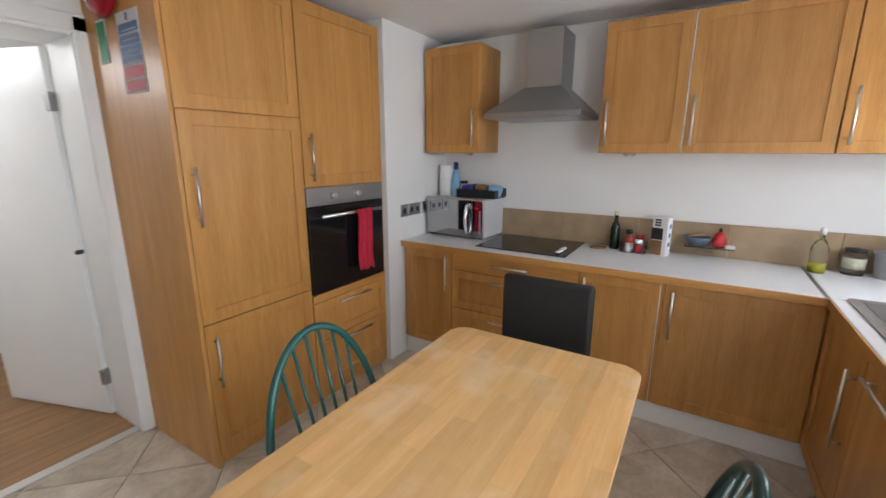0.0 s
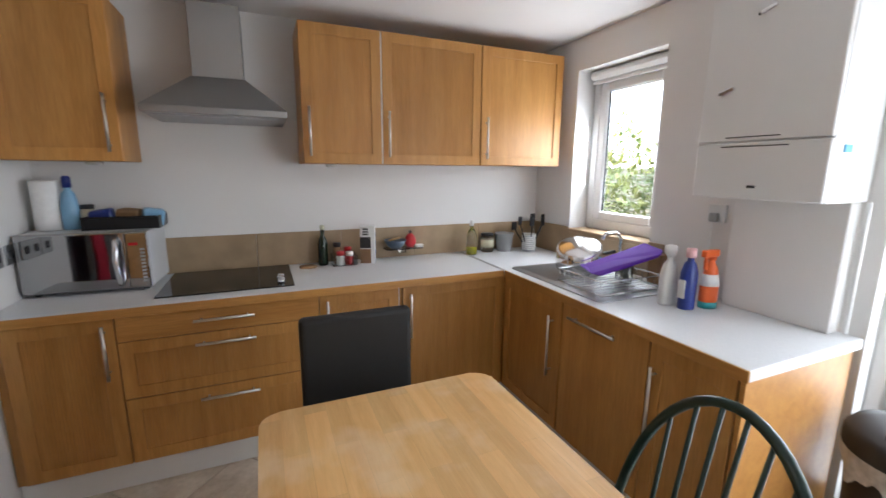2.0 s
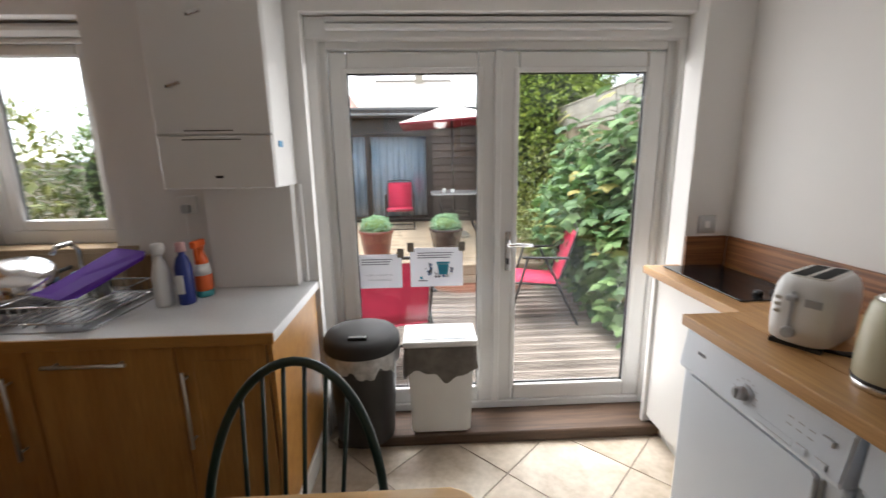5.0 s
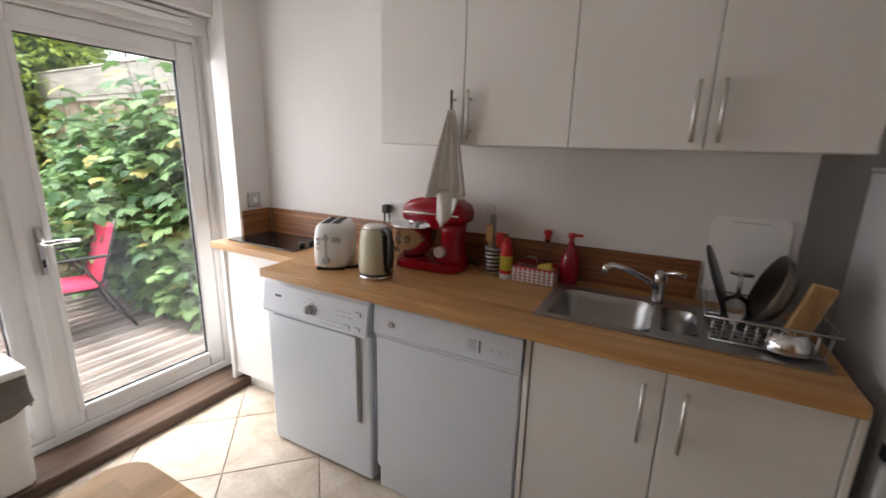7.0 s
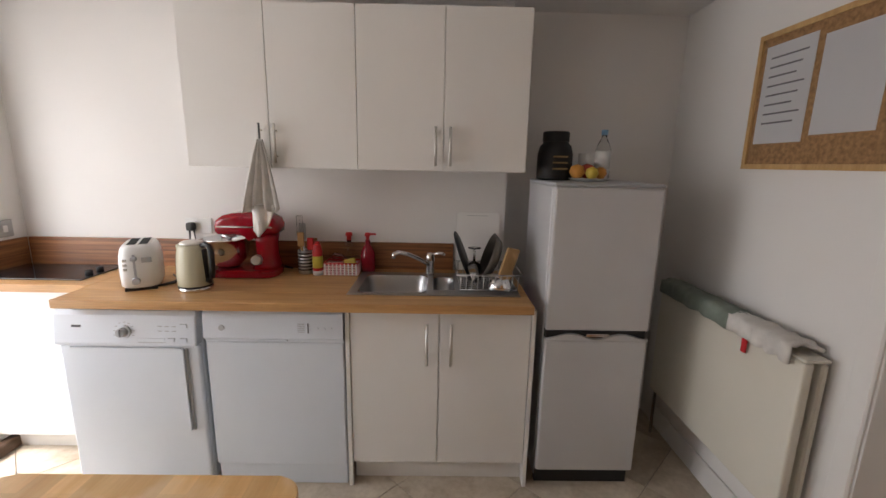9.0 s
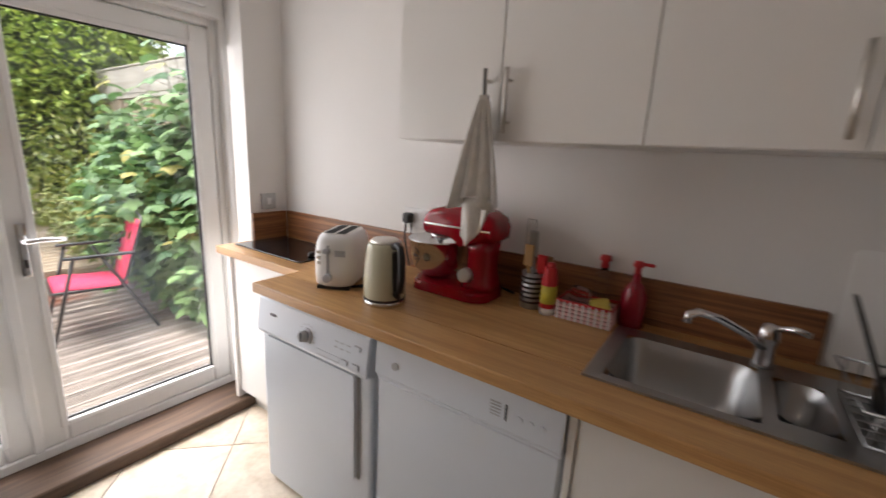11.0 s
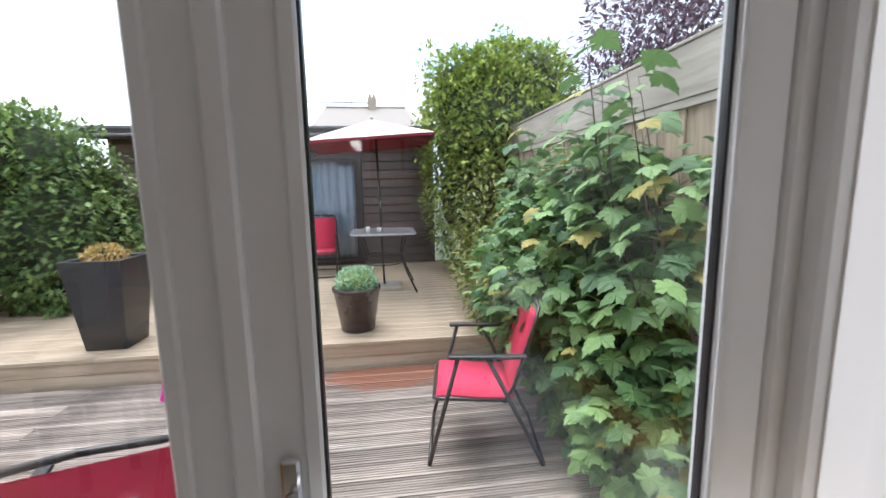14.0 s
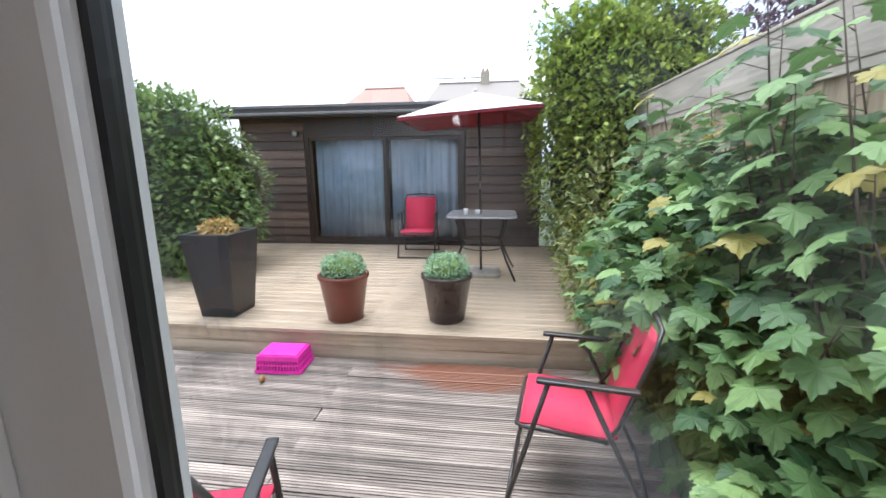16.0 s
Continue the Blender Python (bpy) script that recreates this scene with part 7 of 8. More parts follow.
for i in range(28):
    a = 0 if i % 2 else 2
    y = -1.3
    for j in (a, a + 1):
        o = new("deck_board", up_me[j])
        o.parent = upper
        o.matrix_basis = MW[upper].inverted() @ pose(XSTEP - 0.005 + i * 0.141, y, ZD2 - 0.028 + random.uniform(-0.001, 0.001))
        y += lens_[j]

# south fence
fence = thing("fence_south", 6, YF - 0.03, -0.4, "", "")
tagged(fence, kind="structure")
fb = mesh_of("board", B(0, 0.165, -0.008, 0.008, 0, 2.40, 0.003), M_fence)
x, i = 2.0, 0
while x < 11.5:
    o = new("fence_board", fb)
    o.parent = fence
    o.matrix_basis = MW[fence].inverted() @ pose(x, YF + (0.008 if i % 2 else -0.008), -0.42 + random.uniform(-0.01, 0.01), random.uniform(-0.2, 0.2), random.uniform(-0.2, 0.2), 0)
    x += 0.1375
    i += 1
part("top_rail", B(2.0, 11.5, YF + 0.019, YF + 0.05, 1.95, 2.255, 0.006), M_rail, fence, world=True)
part("rail", B(2.0, 11.5, YF + 0.019, YF + 0.042, 1.90, 1.949, 0.004), M_rail, fence, world=True)
part("capping", B(2.0, 11.5, YF - 0.03, YF + 0.058, 2.257, 2.28, 0.005), M_rail, fence, world=True)
nf = thing("fence_north", 6, 6.9, -0.4, "", "")
tagged(nf, kind="structure")
sl = mesh_of("slat", B(-1.85, 1.85, -0.012, 0.012, 0, 0.115, 0.003), M_rail)
for k3 in range(3):
    for i in range(14):
        o = new("fence_slat", sl)
        o.parent = nf
        o.matrix_basis = MW[nf].inverted() @ pose(4.0 + 3.75 * k3, 6.9, -0.3 + 0.13 * i)
    part("post", B(2.05 + 3.75 * k3, 2.15 + 3.75 * k3, 6.88, 6.98, -0.42, 1.62, 0.004), M_rail, nf, world=True)

# garden room with dark cladding
g = thing("garden_room", XSH + 1.5, 2.2, ZD2, "dark-stained timber garden room with sliding glazed doors and flat roof", "garden room")
SL, SR = 4.68, -0.33
part("wall", boxes((XSH + 0.03, XSH + 0.10, SR, 0.86, ZD2, 2.3), (XSH + 0.03, XSH + 0.10, 3.56, SL, ZD2, 2.3), (XSH + 0.03, XSH + 0.10, 0.86, 3.56, 2.032, 2.3),
                   (XSH + 0.10, XSH + 3.0, SL - 0.08, SL, ZD2, 2.3), (XSH + 0.10, XSH + 3.0, SR, SR + 0.08, ZD2, 2.3), (XSH + 2.9, XSH + 3.0, SR + 0.08, SL - 0.08, ZD2, 2.3)), M_fascia, g, world=True)
part("floor_slab", B(XSH + 0.1, XSH + 2.9, SR + 0.08, SL - 0.08, ZD2 - 0.1, ZD2 + 0.03), M_soil, g, world=True)
def clad(length):
    bm = bmesh.new()
    prism(bm, [(0, 0), (-0.040, 0), (-0.042, 0.005), (-0.008, 0.150), (0, 0.150)], length, "x", 0)
    bm.transform(Matrix(((0, 1, 0, 0), (1, 0, 0, 0), (0, 0, 1, 0), (0, 0, 0, 1))))
    return bm
cl1, cl2 = mesh_of("plank", clad(1.18), M_clad), mesh_of("plank", clad(1.09), M_clad)
for i in range(14):
    for me, y in ((cl1, SR), (cl2, 3.585)):
        o = new("cladding_plank", me)
        o.parent = g
        o.matrix_basis = MW[g].inverted() @ pose(XSH + 0.03, y, ZD2 + 0.01 + i * 0.146)
part("corner_post", boxes((XSH - 0.02, XSH + 0.06, SR - 0.03, SR - 0.001, ZD2, 2.3)), M_clad, g, world=True)
part("corner_post", boxes((XSH - 0.02, XSH + 0.06, SL + 0.001, SL + 0.03, ZD2, 2.3)), M_clad, g, world=True)
rf = part("roof", B(XSH - 0.42, XSH + 3.2, SR - 0.28, SL + 0.35, 2.405, 2.45, 0.006), M_felt, g, "grey felt flat roof", world=True)
part("fascia", B(XSH - 0.40, XSH - 0.37, SR - 0.26, SL + 0.33, 2.27, 2.404), M_fascia, rf, world=True)
part("gutter", B(XSH - 0.47, XSH - 0.41, SR - 0.27, SL + 0.34, 2.29, 2.335, 0.015, 2), M_felt, rf, world=True)
part("soffit", B(XSH - 0.37, XSH + 0.03, SR - 0.2, SL + 0.3, 2.30, 2.32), M_fascia, rf, world=True)
sd = part("sliding_door", boxes((XSH - 0.02, XSH + 0.08, 0.865, 0.925, ZD2 + 0.01, 2.03), (XSH - 0.02, XSH + 0.08, 3.495, 3.555, ZD2 + 0.01, 2.03), (XSH - 0.02, XSH + 0.08, 0.925, 3.495, 1.975, 2.03), (XSH - 0.02, XSH + 0.08, 0.925, 3.495, ZD2 + 0.01, ZD2 + 0.07)), M_dkframe, g, "dark brown sliding door frame", world=True)
for y0, y1, dx in ((2.17, 3.49, 0.0), (0.93, 2.19, 0.035)):
    part("sash", boxes((XSH + dx, XSH + dx + 0.03, y0, y0 + 0.05, 0.24, 1.972), (XSH + dx, XSH + dx + 0.03, y1 - 0.05, y1, 0.24, 1.972), (XSH + dx, XSH + dx + 0.03, y0 + 0.05, y1 - 0.05, 1.925, 1.972), (XSH + dx, XSH + dx + 0.03, y0 + 0.05, y1 - 0.05, 0.24, 0.30)), M_dkframe, sd, world=True)
    part("pane", B(XSH + dx + 0.012, XSH + dx + 0.018, y0 + 0.05, y1 - 0.05, 0.30, 1.925), M_glass, sd, world=True)
part("pull_handle", B(XSH - 0.02, XSH + 0.0, 3.445, 3.465, 1.05, 1.25, 0.004), M_chrome, sd, world=True)
# curtains behind the panes
for y0, y1 in ((0.95, 2.12), (2.22, 3.45)):
    bm = bmesh.new()
    n = 90
    top, bot = [], []
    for i in range(n + 1):
        y = y0 + (y1 - y0) * i / n
        dx = 0.035 * math.sin(i * 0.62 + 0.8 * math.sin(i * 0.13)) + 0.02 * math.sin(i * 0.21)
        top.append(bm.verts.new((XSH + 0.19 + dx * 0.6, y, 2.02)))
        bot.append(bm.verts.new((XSH + 0.19 + dx, y, 0.27)))
    for i in range(n):
        f = bm.faces.new((bot[i], bot[i + 1], top[i + 1], top[i]))
        f.smooth = True
    ob = solid("curtain", bm, M_curtain, "pale blue gathered curtain drawn behind the sliding doors", "curtain", "curtains")
    sol = ob.modifiers.new("cloth", "SOLIDIFY")
    sol.thickness = 0.004
lamp_b = solid("wall_lamp", L([(0.03, 2.0), (0.045, 2.03), (0.045, 2.08), (0.02, 2.1)], XSH - 0.03, 3.72, 14), M_steel, "small round bulkhead lamp on dark cladding", "lamp")

# ---- garden furniture ----
M_redfab = paint("red_chair_mesh", (0.55, 0.025, 0.075), 0.75, 0.12, 9, 0.35, 500)
M_tube = paint("dark_bronze_tube", (0.03, 0.025, 0.023), 0.3, 0.2, 9, 0.05)


def garden_chair(label):
    """Folding chair that looks along local +y; its width lies along x."""
    c = thing("folding_chair", 0, 0, 0, label, "chair", "red folding garden chairs")
    w = 0.25
    bm = bmesh.new()
    def strip(bm, pr, hw, th):
        a = [[bm.verts.new((sx * hw, y, z)) for y, z in pr] for sx in (-1, 1)]
        b2 = [[bm.verts.new((sx * hw, y, z - th)) for y, z in pr] for sx in (-1, 1)]
        for i in range(len(pr) - 1):
            bm.faces.new((a[0][i], a[1][i], a[1][i + 1], a[0][i + 1])).smooth = True
            bm.faces.new((b2[0][i + 1], b2[1][i + 1], b2[1][i], b2[0][i])).smooth = True
            for q in (0, 1):
                bm.faces.new((a[q][i], a[q][i + 1], b2[q][i + 1], b2[q][i]))
        for i in (0, len(pr) - 1):
            bm.faces.new((a[0][i], a[1][i], b2[1][i], b2[0][i]))
    strip(bm, [(0.235, 0.355), (0.23, 0.395), (0.15, 0.40), (0.0, 0.385), (-0.15, 0.382), (-0.19, 0.39)], w - 0.012, 0.008)
    part("seat", bm, M_redfab, c, "red woven mesh seat")
    bm = bmesh.new()
    strip(bm, [(-0.185, 0.40), (-0.21, 0.5), (-0.25, 0.65), (-0.30, 0.82), (-0.315, 0.86)], w - 0.02, 0.008)
    part("backrest", bm, M_redfab, c, "red woven mesh back")
    part("back_frame", T([(-w, -0.14, 0.36), (-w, -0.19, 0.45), (-w, -0.30, 0.80), (-w + 0.03, -0.325, 0.885), (0, -0.335, 0.905), (w - 0.03, -0.325, 0.885), (w, -0.30, 0.80), (w, -0.19, 0.45), (w, -0.14, 0.36)], 0.011), M_tube, c)
    part("seat_frame", T([(-w, -0.16, 0.37), (-w, 0.22, 0.385), (-w + 0.03, 0.245, 0.375), (w - 0.03, 0.245, 0.375), (w, 0.22, 0.385), (w, -0.16, 0.37)], 0.01), M_tube, c)
    for s in (-1, 1):
        x = s * (w + 0.018)
        part("leg", T([(x, 0.11, 0.62), (x, 0.275, 0.0)], 0.012), M_tube, c)
        part("leg", T([(x, -0.05, 0.62), (x, -0.355, 0.0)], 0.012), M_tube, c)
        part("armrest", B(x - 0.022, x + 0.022, -0.26, 0.16, 0.62, 0.64, 0.008, 2), M_black, c, "dark plastic armrest")
    part("foot_bar", T([(-w - 0.018, -0.355, 0.012), (w + 0.018, -0.355, 0.012)], 0.01), M_tube, c)
    part("foot_bar", T([(-w - 0.018, 0.275, 0.012), (w + 0.018, 0.275, 0.012)], 0.01), M_tube, c)
    return c


c1 = garden_chair("red mesh folding chair with dark frame beside the shrub")
c1.matrix_basis = pose(3.79, -0.05, ZD1, 0, 0, -9)
c2 = copy_thing(c1, pose(2.81, 1.30, ZD1, 0, 0, -74))
c2["label"] = "red mesh folding chair standing close to the garden doors"
c3 = copy_thing(c1, pose(7.98, 1.50, ZD2, 0, 0, 92))
c3["label"] = "red mesh folding chair by the parasol table"

t = thing("garden_table", 6.95, 0.5, ZD2, "grey glass-topped garden table with dark metal legs", "table")
M_tabtop = paint("grey_table_glass", (0.42, 0.41, 0.41), 0.2, 0.1, 8, 0.0)
bm = bmesh.new()
prism(bm, round_rect(6.55, 7.35, 0.10, 0.92, 0.12), 0.02, "z", 0.90)
part("tabletop", bm, M_tabtop, t, world=True)
for sx in (-1, 1):
    for sy in (-1, 1):
        part("leg", T([(6.95 + sx * 0.30, 0.51 + sy * 0.30, 0.898), (6.95 + sx * 0.22, 0.51 + sy * 0.22, 0.60), (6.95 + sx * 0.27, 0.51 + sy * 0.29, 0.40), (6.95 + sx * 0.36, 0.51 + sy * 0.40, ZD2)], 0.013), M_tube, t, world=True)
for z in (0.50, 0.60):
    part("brace", T([(6.95 + 0.23 * math.cos(a), 0.51 + 0.23 * math.sin(a), z) for a in [radians(i * 20) for i in range(19)]], 0.008), M_tube, t, world=True)
u = thing("parasol", 6.95, 0.52, ZD2, "cream parasol with red underside over the garden table", "parasol")
M_cream_top = paint("cream_canvas", (0.66, 0.60, 0.55), 0.85, 0.06, 6, 0.3, 300)
M_red_under = paint("dark_red_canvas", (0.20, 0.015, 0.03), 0.85, 0.1, 6, 0.3, 300)
part("pole", T([(6.95, 0.52, ZD2 + 0.05), (6.95, 0.56, 2.27)], 0.014, 12), M_tube, u, world=True)
part("base", B(6.72, 7.18, 0.29, 0.75, ZD2, ZD2 + 0.05, 0.01), M_rail, u, "pale slab base", world=True)
part("crank", T([(6.95, 0.535, 1.30), (6.88, 0.535, 1.30), (6.86, 0.535, 1.22)], 0.01), M_steel, u, world=True)
def canopy(dz, h):
    bm = bmesh.new()
    apex = bm.verts.new((6.95, 0.60, 2.325 + dz))
    n = 8
    ring = []
    for i in range(n * 4):
        k4, f = divmod(i, n)
        cs = [(-1, -1), (1, -1), (1, 1), (-1, 1)]
        (ax, ay), (bx, by) = cs[k4], cs[(k4 + 1) % 4]
        q = f / n
        px, py = ax + (bx - ax) * q, ay + (by - ay) * q
        sag = 0.035 * math.sin(math.pi * q)
        ring.append((6.95 + px * 0.74, 0.63 + py * 0.74, 2.035 + 0.3 * sag - py * 0.05 - (1 - abs(px) * abs(py)) * 0.012 + dz))
    vs = [bm.verts.new(p) for p in ring]
    for i in range(len(vs)):
        bm.faces.new((vs[i], vs[(i + 1) % len(vs)], apex))
    if h:
        lo = [bm.verts.new((x, y, z - h)) for x, y, z in ring]
        for i in range(len(vs)):
            bm.faces.new((lo[i], lo[(i + 1) % len(vs)], vs[(i + 1) % len(vs)], vs[i]))
    return bm
cn = part("canopy", canopy(0.0, 0), M_cream_top, u, "cream canvas top", world=True)
part("lining", canopy(-0.012, 0.02), M_red_under, cn, "dark red underside", world=True)
for a in range(8):
    ex, ey = 0.71 * max(-1, min(1, 1.42 * math.cos(radians(45 * a)))), 0.71 * max(-1, min(1, 1.42 * math.sin(radians(45 * a))))
    part("rib", T([(6.95, 0.60, 2.295), (6.95 + ex, 0.60 + ey, 2.0)], 0.006, 6), M_tube, u, world=True)
part("finial", L([(0.012, 2.33), (0.02, 2.35), (0, 2.375)], 6.95, 0.60, 10), M_steel, u, world=True)
for cx, cy, r, h in ((6.86, 0.56, 0.035, 0.05), (6.80, 0.70, 0.03, 0.07)):
    solid("cup", L([(r * 0.7, 0.921), (r, 0.921 + h), (r * 0.85, 0.921 + h), (r * 0.6, 0.93), (0, 0.928)], cx, cy, 14), M_gloss, "small white cup on the garden table", "cup", "cups")

# pots and planter
M_pot_red = paint("red_brown_glazed_pot", (0.16, 0.045, 0.03), 0.25, 0.25, 6, 0.05)
M_pot_dark = paint("dark_speckled_glazed_pot", (0.045, 0.028, 0.026), 0.22, 0.5, 26, 0.08)
M_planter = paint("black_planter_plastic", (0.018, 0.018, 0.021), 0.4, 0.15, 5, 0.05)


def leaf_material(name, c0, c1, c2=None):
    m, nt, b = shader(name, c0, 0.55)
    geo = nt.nodes.new("ShaderNodeNewGeometry")
    c = ramp(nt, geo.outputs["Random Per Island"], c0, c1, 0.05, 0.9)
    if c2:
        r2 = nt.nodes.new("ShaderNodeMath")
        r2.operation = "GREATER_THAN"
        r2.inputs[1].default_value = 0.965
        nt.links.new(geo.outputs["Random Per Island"], r2.inputs[0])
        c = mixc(nt, r2.outputs["Value"], c, c2)
    n = tex(nt, "ShaderNodeTexNoise", 60, 3)
    c = mixc(nt, 0.5, c, ramp(nt, n.outputs["Fac"], (0.7, 0.7, 0.7), (1.15, 1.15, 1.15)), "MULTIPLY")
    nt.links.new(c, b.inputs["Base Color"])
    tr = nt.nodes.new("ShaderNodeBsdfTranslucent")
    nt.links.new(c, tr.inputs["Color"])
    mx = nt.nodes.new("ShaderNodeMixShader")
    mx.inputs[0].default_value = 0.28
    out = nt.nodes["Material Output"]
    nt.links.new(b.outputs["BSDF"], mx.inputs[1])
    nt.links.new(tr.outputs["BSDF"], mx.inputs[2])
    nt.links.new(mx.outputs["Shader"], out.inputs["Surface"])
    return m


M_topiary = leaf_material("box_leaves", (0.14, 0.28, 0.15), (0.46, 0.64, 0.40))
M_yellow = leaf_material("dry_yellow_leaves", (0.35, 0.22, 0.06), (0.55, 0.38, 0.12))
M_maple = leaf_material("maple_leaves", (0.05, 0.125, 0.042), (0.235, 0.375, 0.125), (0.38, 0.33, 0.08))
M_conifer = leaf_material("conifer_sprays", (0.12, 0.20, 0.03), (0.42, 0.50, 0.10))
M_laurel = leaf_material("hedge_leaves", (0.055, 0.12, 0.03), (0.24, 0.34, 0.10))
M_purple = leaf_material("purple_leaves", (0.08, 0.045, 0.07), (0.22, 0.14, 0.19))
M_autumn = leaf_material("yellow_green_leaves", (0.08, 0.12, 0.025), (0.27, 0.28, 0.07))
M_bark = timber("bark", (0.05, 0.035, 0.025), (0.13, 0.10, 0.075), (6, 6, 1), 8, 0.9, 0.3, 0.0)


class Leaves:
    """Gathers many leaves into one mesh."""

    def __init__(self):
        self.v, self.f = [], []

    def add(self, shape, faces, p, way, up, size):
        z = way.normalized()
        x = z.cross(up)
        x = x.normalized() if x.length > 1e-4 else Vector((1, 0, 0))
        n = x.cross(z)
        k = len(self.v)
        for a, b2, c in shape:
            self.v.append(p + size * (x * a + z * b2 + n * c))
        self.f += [tuple(k + i for i in q) for q in faces]

    def mesh(self, name, material):
        me = bpy.data.meshes.new(name)
        me.from_pydata([tuple(q) for q in self.v], [], self.f)
        me.materials.append(material)
        return me


MAPLE_H = [(0, 0, 0), (0.08, -0.10, 0.0), (0.20, -0.11, 0.0), (0.32, -0.17, -0.04), (0.36, -0.03, -0.01), (0.31, 0.07, 0.03), (0.45, 0.13, 0.0), (0.50, 0.25, -0.01), (0.64, 0.37, -0.08), (0.52, 0.42, -0.03), (0.46, 0.52, -0.03), (0.30, 0.47, 0.04), (0.33, 0.62, 0.0), (0.23, 0.70, 0.0), (0.20, 0.84, -0.03), (0.09, 0.88, -0.04)]
MAPLE = MAPLE_H + [(0, 1.06, -0.13)] + [(-a, b2, c) for a, b2, c in MAPLE_H[:0:-1]] + [(0, 0.30, 0.05)]
MAPLE_F = [(len(MAPLE) - 1, i, (i + 1) % (len(MAPLE) - 1)) for i in range(len(MAPLE) - 1)]
OVAL = [(0, 0, 0), (0.2, 0.3, 0.03), (0.16, 0.7, 0.02), (0, 1, -0.05), (-0.16, 0.7, 0.02), (-0.2, 0.3, 0.03), (0, 0.45, -0.03)]
OVAL_F = [(6, i, (i + 1) % 6) for i in range(6)]
SPRAY = [(0, 0, 0), (0.10, 0.25, 0), (0.34, 0.45, 0.03), (0.12, 0.48, 0), (0.22, 0.78, 0.03), (0.06, 0.72, 0), (0, 1.0, -0.04), (-0.06, 0.72, 0), (-0.22, 0.78, 0.03), (-0.12, 0.48, 0), (-0.34, 0.45, 0.03), (-0.10, 0.25, 0)]
SPRAY_F = [(0, 1, 11), (1, 2, 3), (1, 3, 9, 11), (11, 9, 10), (3, 4, 5), (3, 5, 7, 9), (9, 7, 8), (5, 6, 7)]


def in_blob(rng, c, r, shell=0.55):
    while True:
        d = Vector((rng.uniform(-1, 1), rng.uniform(-1, 1), rng.uniform(-1, 1)))
        if 0.1 < d.length <= 1:
            break
    n = d.normalized()
    q = n * (shell + (1 - shell) * rng.random() ** 0.6)
    lump = 1 + 0.2 * noise.noise(Vector((n.x * 2.3 + c[0], n.y * 2.3 + c[1], n.z * 2.3 + c[2]))) + 0.14 * noise.noise(Vector((n.x * 6.1 + c[1], n.y * 6.1, n.z * 6.1 + c[0])))
    return Vector((c[0] + r[0] * q.x * lump, c[1] + r[1] * q.y * lump, c[2] + r[2] * q.z * lump)), Vector((n.x / r[0], n.y / r[1], n.z / r[2])).normalized()


def foliage(name, blobs, shape, faces, size, material, parent, seed, droop=0.5, shell=0.55, face_out=0.7):
    rng = random.Random(seed)
    lv = Leaves()
    for c, r, count in blobs:
        for _ in range(count):
            p, n = in_blob(rng, c, r, shell)
            jit = Vector((rng.uniform(-1, 1), rng.uniform(-1, 1), rng.uniform(-1, 1)))
            way = (n * 0.7 + jit * 0.8 + Vector((0, 0, -droop))).normalized()
            up = (n * face_out + Vector((0, 0, 0.8)) + jit * 0.35).normalized()
            lv.add(shape, faces, p, way, up, size * rng.uniform(0.6, 1.25))
    me = lv.mesh(name, material)
    me.transform(MW[parent].inverted())
    ob = new(name, me)
    ob.parent = parent
    MW[ob] = MW[parent]
    return ob


def pot_with_ball(cx, cy, material, label, seed):
    p = thing("plant_pot", cx, cy, ZD2, label, "plant pot", "round pots with clipped balls")
    part("pot", L([(0.145, ZD2), (0.155, ZD2 + 0.01), (0.21, ZD2 + 0.375), (0.222, ZD2 + 0.38), (0.222, ZD2 + 0.41), (0.205, ZD2 + 0.412), (0.20, ZD2 + 0.36), (0, ZD2 + 0.36)], cx, cy, 32), material, p, world=True)
    part("soil", L([(0.195, ZD2 + 0.362), (0.1, ZD2 + 0.38), (0, ZD2 + 0.385)], cx, cy, 20), M_soil, p, world=True)
    part("core", L([(0.0, 0.54), (0.10, 0.56), (0.15, 0.60), (0.14, 0.66), (0.08, 0.70), (0, 0.71)], cx, cy, 16), M_conifer, p, world=True)
    foliage("clipped_ball", [((cx, cy, 0.61), (0.185, 0.185, 0.14), 2600)], OVAL, OVAL_F, 0.027, M_topiary, p, seed, 0.0, 0.9, 1.4)


pot_with_ball(5.25, 1.66, M_pot_red, "red-brown glazed pot with a clipped green ball plant", 3)
pot_with_ball(5.31, 0.755, M_pot_dark, "dark speckled glazed pot with a clipped green ball plant", 4)
p = thing("planter", 5.3, 2.83, ZD2, "tall black tapered square planter with a dry yellow plant", "planter")
bm = bmesh.new()
lo = [bm.verts.new(q) for q in ((5.14, 2.66, ZD2), (5.46, 2.66, ZD2), (5.46, 2.98, ZD2), (5.14, 2.98, ZD2))]
h1 = [bm.verts.new(q) for q in ((5.06, 2.59, 0.93), (5.52, 2.59, 0.93), (5.52, 3.05, 0.93), (5.06, 3.05, 0.93))]
h2 = [bm.verts.new(q) for q in ((5.085, 2.615, 0.93), (5.495, 2.615, 0.93), (5.495, 3.025, 0.93), (5.085, 3.025, 0.93))]
h3 = [bm.verts.new(q) for q in ((5.10, 2.63, 0.86), (5.48, 2.63, 0.86), (5.48, 3.01, 0.86), (5.10, 3.01, 0.86))]
for a, b2 in ((lo, h1), (h1, h2), (h2, h3)):
    for i in range(4):
        bm.faces.new((a[i], a[(i + 1) % 4], b2[(i + 1) % 4], b2[i]))
bm.faces.new(lo[::-1]), bm.faces.new(h3)
